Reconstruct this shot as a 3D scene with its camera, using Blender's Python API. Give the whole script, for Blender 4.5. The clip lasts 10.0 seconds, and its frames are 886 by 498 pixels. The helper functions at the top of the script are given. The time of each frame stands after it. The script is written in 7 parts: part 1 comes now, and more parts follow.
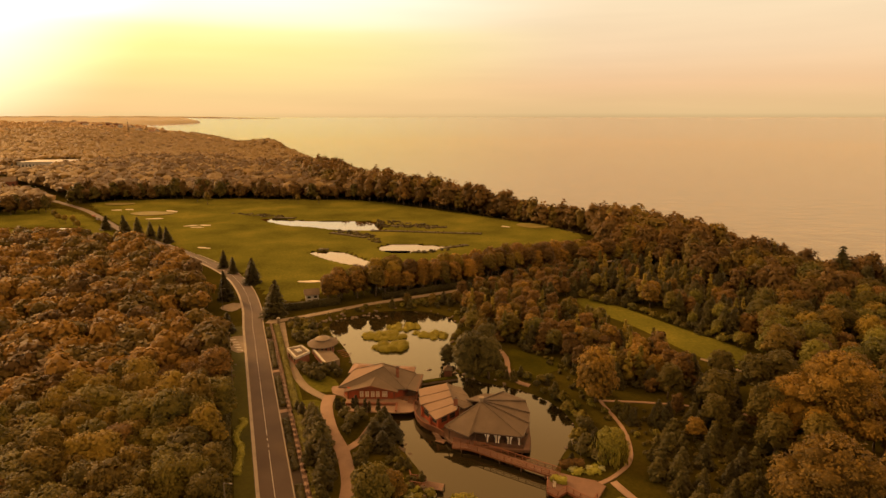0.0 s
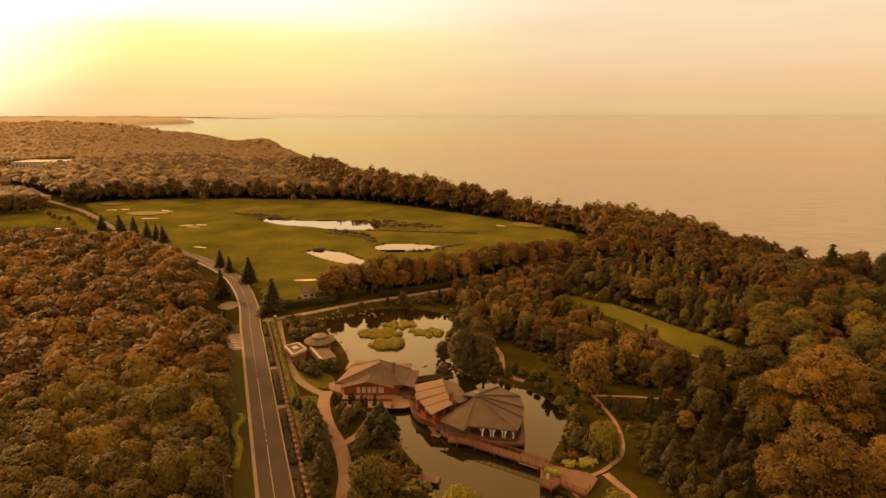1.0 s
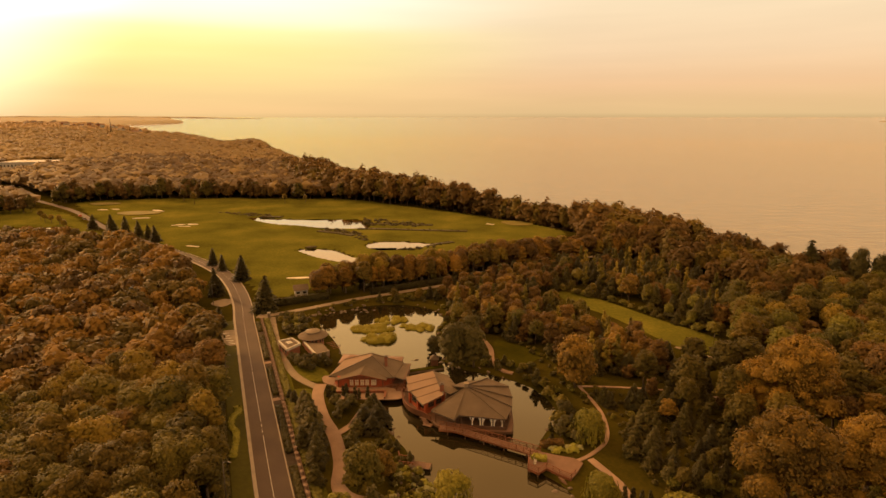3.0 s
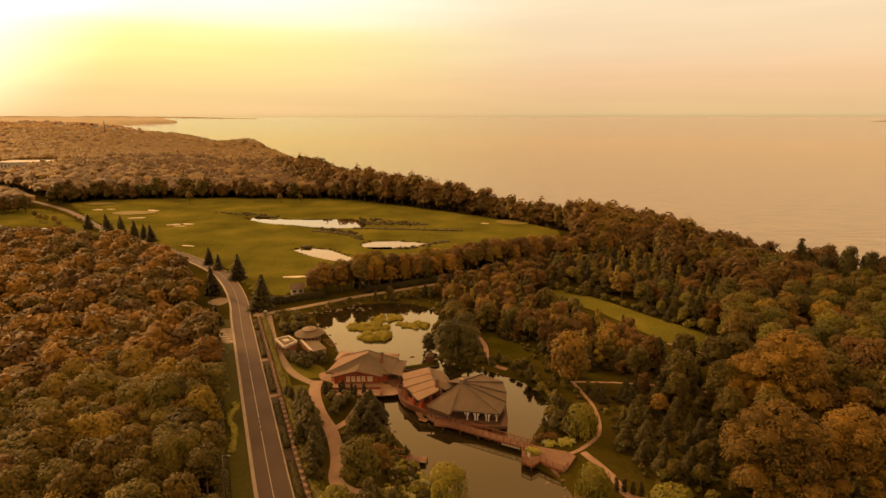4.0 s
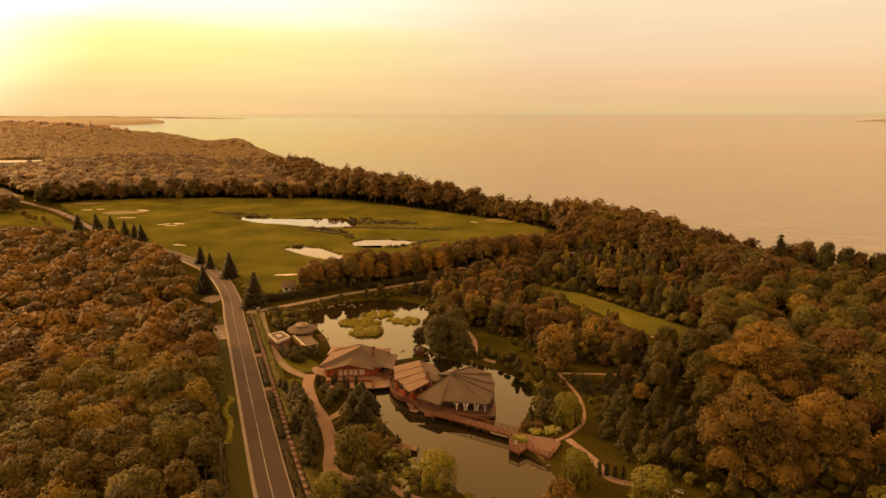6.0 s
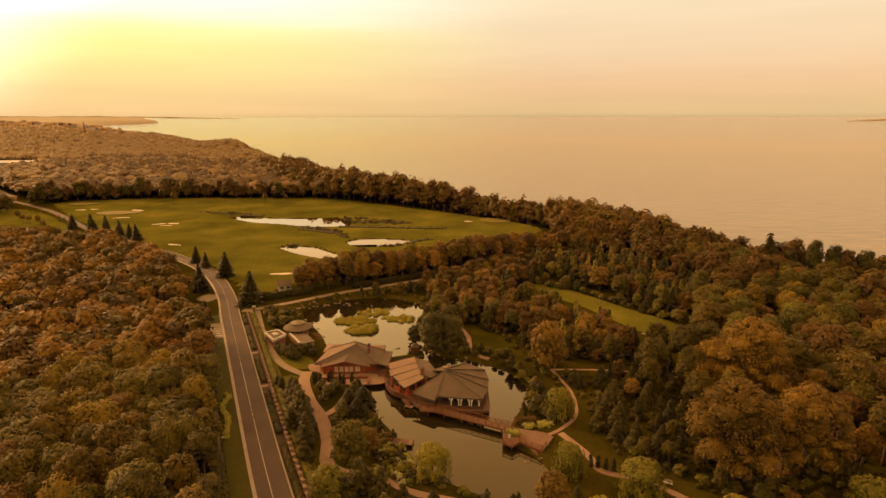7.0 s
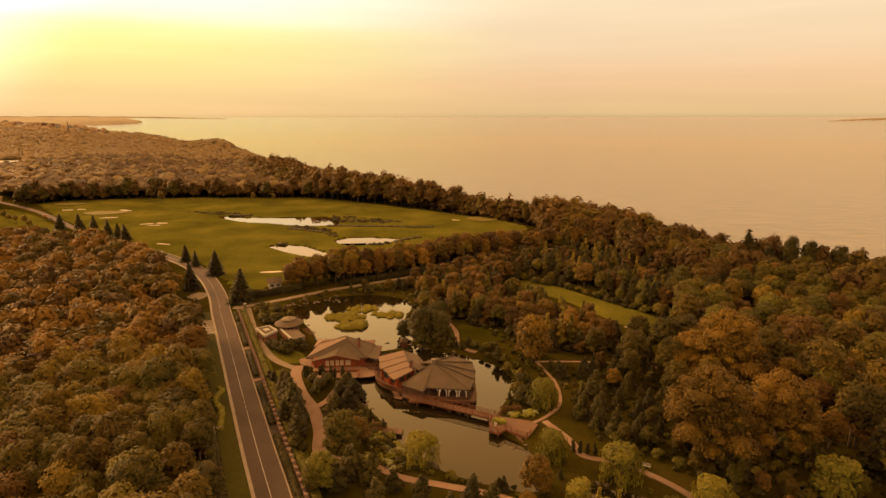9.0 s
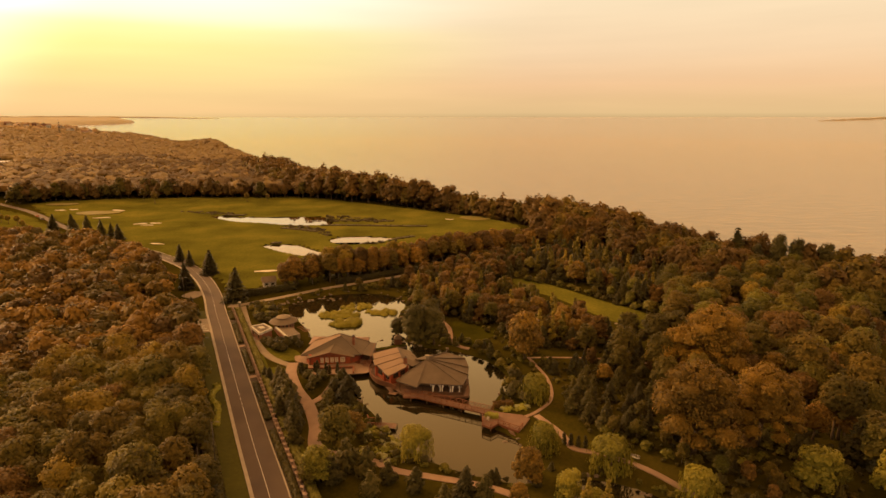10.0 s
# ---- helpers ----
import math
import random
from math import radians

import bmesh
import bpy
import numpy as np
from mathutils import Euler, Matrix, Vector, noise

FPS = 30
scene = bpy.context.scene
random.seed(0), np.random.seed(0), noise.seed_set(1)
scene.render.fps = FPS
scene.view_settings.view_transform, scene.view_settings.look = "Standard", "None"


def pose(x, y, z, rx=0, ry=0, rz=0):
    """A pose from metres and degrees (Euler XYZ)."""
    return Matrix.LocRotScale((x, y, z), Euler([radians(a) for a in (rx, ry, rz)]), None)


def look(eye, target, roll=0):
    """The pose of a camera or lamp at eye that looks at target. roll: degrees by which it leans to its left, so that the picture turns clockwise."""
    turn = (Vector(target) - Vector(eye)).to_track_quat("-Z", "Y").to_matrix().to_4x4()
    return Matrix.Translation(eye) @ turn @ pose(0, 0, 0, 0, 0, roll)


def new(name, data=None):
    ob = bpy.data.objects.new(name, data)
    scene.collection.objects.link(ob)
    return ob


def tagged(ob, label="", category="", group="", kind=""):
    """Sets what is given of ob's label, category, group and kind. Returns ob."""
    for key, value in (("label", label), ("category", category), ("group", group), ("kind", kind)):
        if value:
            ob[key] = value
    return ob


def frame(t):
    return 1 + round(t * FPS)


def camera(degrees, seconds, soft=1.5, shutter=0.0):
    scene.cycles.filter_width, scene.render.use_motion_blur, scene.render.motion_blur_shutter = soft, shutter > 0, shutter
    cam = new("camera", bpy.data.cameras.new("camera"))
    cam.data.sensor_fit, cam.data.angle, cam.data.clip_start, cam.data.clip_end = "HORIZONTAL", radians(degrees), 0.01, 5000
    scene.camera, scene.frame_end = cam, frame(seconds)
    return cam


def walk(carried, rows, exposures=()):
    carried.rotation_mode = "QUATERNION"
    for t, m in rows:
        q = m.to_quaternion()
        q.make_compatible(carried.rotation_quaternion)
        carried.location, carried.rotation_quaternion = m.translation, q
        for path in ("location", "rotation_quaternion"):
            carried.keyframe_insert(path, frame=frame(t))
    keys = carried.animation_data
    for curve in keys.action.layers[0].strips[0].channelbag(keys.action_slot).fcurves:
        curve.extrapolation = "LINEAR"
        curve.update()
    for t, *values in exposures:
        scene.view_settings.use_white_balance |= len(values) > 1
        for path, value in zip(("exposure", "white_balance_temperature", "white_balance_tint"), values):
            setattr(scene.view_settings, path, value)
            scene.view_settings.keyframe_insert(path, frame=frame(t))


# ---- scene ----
cam = camera(75.61, 10.0)
# seconds, x, y, z, pitch, lean, turn
ROWS = [
    (0.0, 0.000, 0.000, 72.000, -13.035, -0.007, -0.000),
    (0.5, 0.020, -1.096, 71.936, -13.034, -0.006, -0.234),
    (1.0, 0.034, -2.197, 71.884, -13.033, -0.006, -0.468),
    (1.5, 0.044, -3.302, 71.843, -13.033, -0.005, -0.704),
    (2.0, 0.049, -4.412, 71.811, -13.032, -0.005, -0.941),
    (2.5, 0.049, -5.527, 71.787, -13.032, -0.004, -1.181),
    (3.0, 0.045, -6.647, 71.770, -13.032, -0.004, -1.423),
    (3.5, 0.036, -7.771, 71.759, -13.032, -0.003, -1.669),
    (4.0, 0.024, -8.900, 71.754, -13.032, -0.003, -1.918),
    (4.5, 0.007, -10.033, 71.752, -13.033, -0.002, -2.172),
    (5.0, -0.013, -11.171, 71.753, -13.034, -0.001, -2.431),
    (5.5, -0.037, -12.313, 71.756, -13.034, -0.001, -2.695),
    (6.0, -0.065, -13.460, 71.760, -13.035, -0.000, -2.965),
    (6.5, -0.096, -14.612, 71.763, -13.036, 0.000, -3.241),
    (7.0, -0.130, -15.768, 71.765, -13.038, 0.001, -3.524),
    (7.5, -0.167, -16.929, 71.764, -13.039, 0.001, -3.815),
    (8.0, -0.207, -18.094, 71.759, -13.041, 0.002, -4.113),
    (8.5, -0.250, -19.264, 71.750, -13.043, 0.002, -4.420),
    (9.0, -0.295, -20.438, 71.735, -13.045, 0.003, -4.736),
    (9.5, -0.343, -21.617, 71.713, -13.047, 0.003, -5.062),
    (10.0, -0.393, -22.801, 71.683, -13.049, 0.004, -5.398),
]
walk(cam, [(t, pose(x, y, z, 90 + p, l, r)) for t, x, y, z, p, l, r in ROWS], [(0.0, 0.0), (10.0, 0.0)])

# ---- world and sun ----
SUN_AZ, SUN_EL = radians(-51.0), radians(24.0)     # azimuth from +y towards +x, elevation
SUN_DIR = Vector((math.sin(SUN_AZ) * math.cos(SUN_EL), math.cos(SUN_AZ) * math.cos(SUN_EL), math.sin(SUN_EL)))


def ramp(nodes, stops):
    n = nodes.new("ShaderNodeValToRGB")
    e = n.color_ramp.elements
    while len(e) < len(stops):
        e.new(0.5)
    for k, (at, c) in enumerate(stops):
        e[k].position, e[k].color = at, (*c, 1)
    return n


def make_world():
    w = bpy.data.worlds.new("hazy_evening_sky")
    w.use_nodes = True
    nt = w.node_tree
    N, L = nt.nodes, nt.links
    N.clear()
    out, bg = N.new("ShaderNodeOutputWorld"), N.new("ShaderNodeBackground")
    co, sep = N.new("ShaderNodeTexCoord"), N.new("ShaderNodeSeparateXYZ")
    L.new(co.outputs["Generated"], sep.inputs[0])
    el = N.new("ShaderNodeMapRange")
    el.inputs["From Min"].default_value, el.inputs["From Max"].default_value = -0.06, 0.94
    L.new(sep.outputs["Z"], el.inputs["Value"])
    # the side away from the sun and the side of the sun, from just under the horizon to the zenith
    away = ramp(N, [(0.0, (0.50, 0.33, 0.15)), (0.056, (0.60, 0.40, 0.18)), (0.066, (0.78, 0.52, 0.25)), (0.085, (0.83, 0.54, 0.265)), (0.11, (0.90, 0.565, 0.30)),
                    (0.16, (0.93, 0.66, 0.40)), (0.24, (0.98, 0.77, 0.50)), (0.33, (1.50, 1.05, 0.58)), (0.46, (1.95, 1.20, 0.55)), (0.6, (1.84, 0.93, 0.32)), (1.0, (1.66, 0.78, 0.24))])
    near = ramp(N, [(0.0, (0.72, 0.47, 0.19)), (0.056, (0.84, 0.55, 0.23)), (0.068, (0.98, 0.62, 0.27)), (0.095, (1.0, 0.68, 0.29)),
                    (0.125, (1.02, 0.79, 0.30)), (0.165, (1.06, 0.95, 0.33)), (0.19, (1.12, 1.04, 0.44)), (0.208, (1.22, 1.14, 0.78)), (0.24, (1.38, 1.30, 1.06)), (0.28, (1.7, 1.36, 0.92)), (0.36, (2.6, 1.6, 0.70)),
                    (0.6, (2.7, 1.40, 0.46)), (1.0, (1.75, 0.84, 0.25))])
    for r in (away, near):
        L.new(el.outputs[0], r.inputs[0])
    dot = N.new("ShaderNodeVectorMath")
    dot.operation = "DOT_PRODUCT"
    L.new(co.outputs["Generated"], dot.inputs[0])
    dot.inputs[1].default_value = (math.sin(radians(-48)), math.cos(radians(-48)), 0.12)
    side = N.new("ShaderNodeMapRange")
    side.interpolation_type = "SMOOTHSTEP"
    side.inputs["From Min"].default_value, side.inputs["From Max"].default_value = 0.45, 1.0
    L.new(dot.outputs["Value"], side.inputs["Value"])
    # soft streaks of haze
    mp, nz = N.new("ShaderNodeMapping"), N.new("ShaderNodeTexNoise")
    mp.inputs["Scale"].default_value = (2.0, 2.0, 26.0)
    nz.inputs["Scale"].default_value, nz.inputs["Detail"].default_value = 1.6, 3
    L.new(co.outputs["Generated"], mp.inputs[0])
    L.new(mp.outputs[0], nz.inputs["Vector"])
    streak = N.new("ShaderNodeMapRange")
    streak.inputs["To Min"].default_value, streak.inputs["To Max"].default_value = 0.93, 1.07
    L.new(nz.outputs["Fac"], streak.inputs["Value"])
    mix = N.new("ShaderNodeMix")
    mix.data_type = "RGBA"
    L.new(side.outputs[0], mix.inputs["Factor"])
    L.new(away.outputs[0], mix.inputs["A"])
    L.new(near.outputs[0], mix.inputs["B"])
    mul = N.new("ShaderNodeVectorMath")
    mul.operation = "SCALE"
    L.new(mix.outputs["Result"], mul.inputs[0])
    L.new(streak.outputs[0], mul.inputs["Scale"])
    sky = N.new("ShaderNodeTexSky")
    sky.sky_type, sky.sun_disc = "NISHITA", False
    sky.sun_elevation, sky.sun_rotation, sky.dust_density = SUN_EL, SUN_AZ, 4.0
    dim = N.new("ShaderNodeVectorMath")
    dim.operation = "SCALE"
    dim.inputs["Scale"].default_value = 0.0015
    L.new(sky.outputs[0], dim.inputs[0])
    # the white glow of the veiled sun
    dsun = N.new("ShaderNodeVectorMath")
    dsun.operation = "DOT_PRODUCT"
    L.new(co.outputs["Generated"], dsun.inputs[0])
    dsun.inputs[1].default_value = SUN_DIR
    halo = N.new("ShaderNodeMapRange")
    halo.interpolation_type = "SMOOTHERSTEP"
    halo.inputs["From Min"].default_value, halo.inputs["From Max"].default_value = 0.85, 0.985
    L.new(dsun.outputs["Value"], halo.inputs["Value"])
    white = N.new("ShaderNodeVectorMath")
    white.operation = "SCALE"
    white.inputs[0].default_value = (1.5, 1.4, 1.1)
    L.new(halo.outputs[0], white.inputs["Scale"])
    both = N.new("ShaderNodeVectorMath")
    L.new(mul.outputs[0], both.inputs[0])
    L.new(white.outputs[0], both.inputs[1])
    add = N.new("ShaderNodeVectorMath")
    L.new(both.outputs[0], add.inputs[0])
    L.new(dim.outputs[0], add.inputs[1])
    L.new(add.outputs[0], bg.inputs["Color"])
    L.new(bg.outputs[0], out.inputs["Surface"])
    bg.inputs["Strength"].default_value = 1.0
    scene.world = w


make_world()
sun_data = bpy.data.lights.new("sun", "SUN")
sun_data.energy, sun_data.angle, sun_data.color = 3.7, radians(10), (1.0, 0.465, 0.115)
sun = new("sun", sun_data)
sun.matrix_basis = look((0, 0, 200), Vector((0, 0, 200)) - SUN_DIR)


# ---- materials ----
def nodes_of(name):
    m = bpy.data.materials.new(name)
    m.use_nodes = True
    nt = m.node_tree
    b = nt.nodes["Principled BSDF"]
    return m, nt.nodes, nt.links, b


def surface(name, c1, c2, scale=1.0, fine=8.0, rough=0.8, bump=0.3, metal=0.0, island=0.0, spec=0.3, dist=0.05, c3=None):
    """Two scales of variation between c1 and c2 (and stains towards c3), with a fine relief."""
    m, N, L, b = nodes_of(name)
    co = N.new("ShaderNodeNewGeometry")
    big, small = N.new("ShaderNodeTexNoise"), N.new("ShaderNodeTexNoise")
    big.inputs["Scale"].default_value, big.inputs["Detail"].default_value = scale, 4
    small.inputs["Scale"].default_value, small.inputs["Detail"].default_value = fine, 3
    for n in (big, small):
        L.new(co.outputs["Position"], n.inputs["Vector"])
    avg = N.new("ShaderNodeMath")
    avg.operation = "MULTIPLY_ADD"
    L.new(small.outputs["Fac"], avg.inputs[0])
    avg.inputs[1].default_value = 0.55
    L.new(big.outputs["Fac"], avg.inputs[2])
    last = avg
    if island:
        isl = N.new("ShaderNodeMath")
        isl.operation = "MULTIPLY_ADD"
        L.new(co.outputs["Random Per Island"], isl.inputs[0])
        isl.inputs[1].default_value = island
        L.new(avg.outputs[0], isl.inputs[2])
        oi = N.new("ShaderNodeObjectInfo")
        iso = N.new("ShaderNodeMath")
        iso.operation = "MULTIPLY_ADD"
        L.new(oi.outputs["Random"], iso.inputs[0])
        iso.inputs[1].default_value = island
        L.new(isl.outputs[0], iso.inputs[2])
        last = iso
    mr = N.new("ShaderNodeMapRange")
    mr.inputs["From Min"].default_value, mr.inputs["From Max"].default_value = 0.5, 1.05 + 1.6 * island
    L.new(last.outputs[0], mr.inputs["Value"])
    stops = [(0.0, c1), (1.0, c2)] if c3 is None else [(0.0, c1), (0.6, c2), (1.0, c3)]
    r = ramp(N, stops)
    L.new(mr.outputs[0], r.inputs[0])
    L.new(r.outputs[0], b.inputs["Base Color"])
    b.inputs["Roughness"].default_value, b.inputs["Metallic"].default_value = rough, metal
    b.inputs["Specular IOR Level"].default_value = spec
    if bump:
        bp = N.new("ShaderNodeBump")
        bp.inputs["Strength"].default_value, bp.inputs["Distance"].default_value = bump, dist
        L.new(small.outputs["Fac"], bp.inputs["Height"])
        L.new(bp.outputs[0], b.inputs["Normal"])
    return m


def foliage(name, dark, mid, light, through_light=0.3, obj=0.45, relief=0.8):
    """Leaves: colour varies from tree to tree, clump to clump and within the clump; part of the light passes through."""
    m, N, L, b = nodes_of(name)
    geo, oi, nz, pz = N.new("ShaderNodeNewGeometry"), N.new("ShaderNodeObjectInfo"), N.new("ShaderNodeTexNoise"), N.new("ShaderNodeTexNoise")
    nz.inputs["Scale"].default_value, nz.inputs["Detail"].default_value = 2.2, 5
    pz.inputs["Scale"].default_value, pz.inputs["Detail"].default_value = 0.07, 2
    L.new(geo.outputs["Position"], nz.inputs["Vector"])
    L.new(geo.outputs["Position"], pz.inputs["Vector"])
    last = None
    for sock, k in ((geo.outputs["Random Per Island"], 0.52), (oi.outputs["Random"], obj), (nz.outputs["Fac"], 0.5), (pz.outputs["Fac"], 0.9)):
        ma = N.new("ShaderNodeMath")
        ma.operation = "MULTIPLY_ADD"
        L.new(sock, ma.inputs[0])
        ma.inputs[1].default_value = k
        ma.inputs[2].default_value = 0.0
        if last:
            L.new(last.outputs[0], ma.inputs[2])
        last = ma
    mr = N.new("ShaderNodeMapRange")
    mr.inputs["From Min"].default_value, mr.inputs["From Max"].default_value = 0.86, 1.34 + obj
    L.new(last.outputs[0], mr.inputs["Value"])
    r = ramp(N, [(0.0, dark), (0.5, mid), (1.0, light)])
    L.new(mr.outputs[0], r.inputs[0])
    L.new(r.outputs[0], b.inputs["Base Color"])
    b.inputs["Roughness"].default_value, b.inputs["Specular IOR Level"].default_value = 0.6, 0.15
    bp = N.new("ShaderNodeBump")
    bp.inputs["Strength"].default_value, bp.inputs["Distance"].default_value = relief, 0.35
    L.new(nz.outputs["Fac"], bp.inputs["Height"])
    L.new(bp.outputs[0], b.inputs["Normal"])
    tr, mx = N.new("ShaderNodeBsdfTranslucent"), N.new("ShaderNodeMixShader")
    L.new(r.outputs[0], tr.inputs["Color"])
    mx.inputs[0].default_value = through_light
    L.new(b.outputs[0], mx.inputs[1])
    L.new(tr.outputs[0], mx.inputs[2])
    L.new(mx.outputs[0], N["Material Output"].inputs["Surface"])
    return m


def water(name, colour, rough, bumps, ior=1.33, stain=(1.0, 0.86, 0.66), gloss=1.0):
    m, N, L, b = nodes_of(name)
    geo, mp, nz, n2 = N.new("ShaderNodeNewGeometry"), N.new("ShaderNodeMapping"), N.new("ShaderNodeTexNoise"), N.new("ShaderNodeTexNoise")
    scale, strength, dist = bumps
    mp.inputs["Scale"].default_value = (scale * 0.35, scale, 1)
    nz.inputs["Scale"].default_value, nz.inputs["Detail"].default_value = 1.0, 4
    L.new(geo.outputs["Position"], mp.inputs[0])
    L.new(mp.outputs[0], nz.inputs["Vector"])
    n2.inputs["Scale"].default_value = 0.05
    L.new(geo.outputs["Position"], n2.inputs["Vector"])
    r = ramp(N, [(0.3, tuple(0.8 * c for c in colour)), (0.7, tuple(1.2 * c for c in colour))])
    L.new(n2.outputs["Fac"], r.inputs[0])
    L.new(r.outputs[0], b.inputs["Base Color"])
    b.inputs["Roughness"].default_value, b.inputs["IOR"].default_value = rough, ior
    b.inputs["Specular IOR Level"].default_value = 0.0
    bp = N.new("ShaderNodeBump")
    bp.inputs["Strength"].default_value, bp.inputs["Distance"].default_value = strength, dist
    L.new(nz.outputs["Fac"], bp.inputs["Height"])
    L.new(bp.outputs[0], b.inputs["Normal"])
    # the mirror of the surface, slightly stained by the water
    gl, fr, mx = N.new("ShaderNodeBsdfGlossy"), N.new("ShaderNodeFresnel"), N.new("ShaderNodeMixShader")
    gl.inputs["Color"].default_value, gl.inputs["Roughness"].default_value, fr.inputs["IOR"].default_value = (*stain, 1), rough, ior
    for n in (gl, fr):
        L.new(bp.outputs[0], n.inputs["Normal"])
    gain = N.new("ShaderNodeMath")
    gain.operation, gain.use_clamp, gain.inputs[1].default_value = "MULTIPLY", True, gloss
    L.new(fr.outputs[0], gain.inputs[0])
    L.new(gain.outputs[0], mx.inputs[0])
    L.new(b.outputs[0], mx.inputs[1])
    L.new(gl.outputs[0], mx.inputs[2])
    L.new(mx.outputs[0], N["Material Output"].inputs["Surface"])
    return m


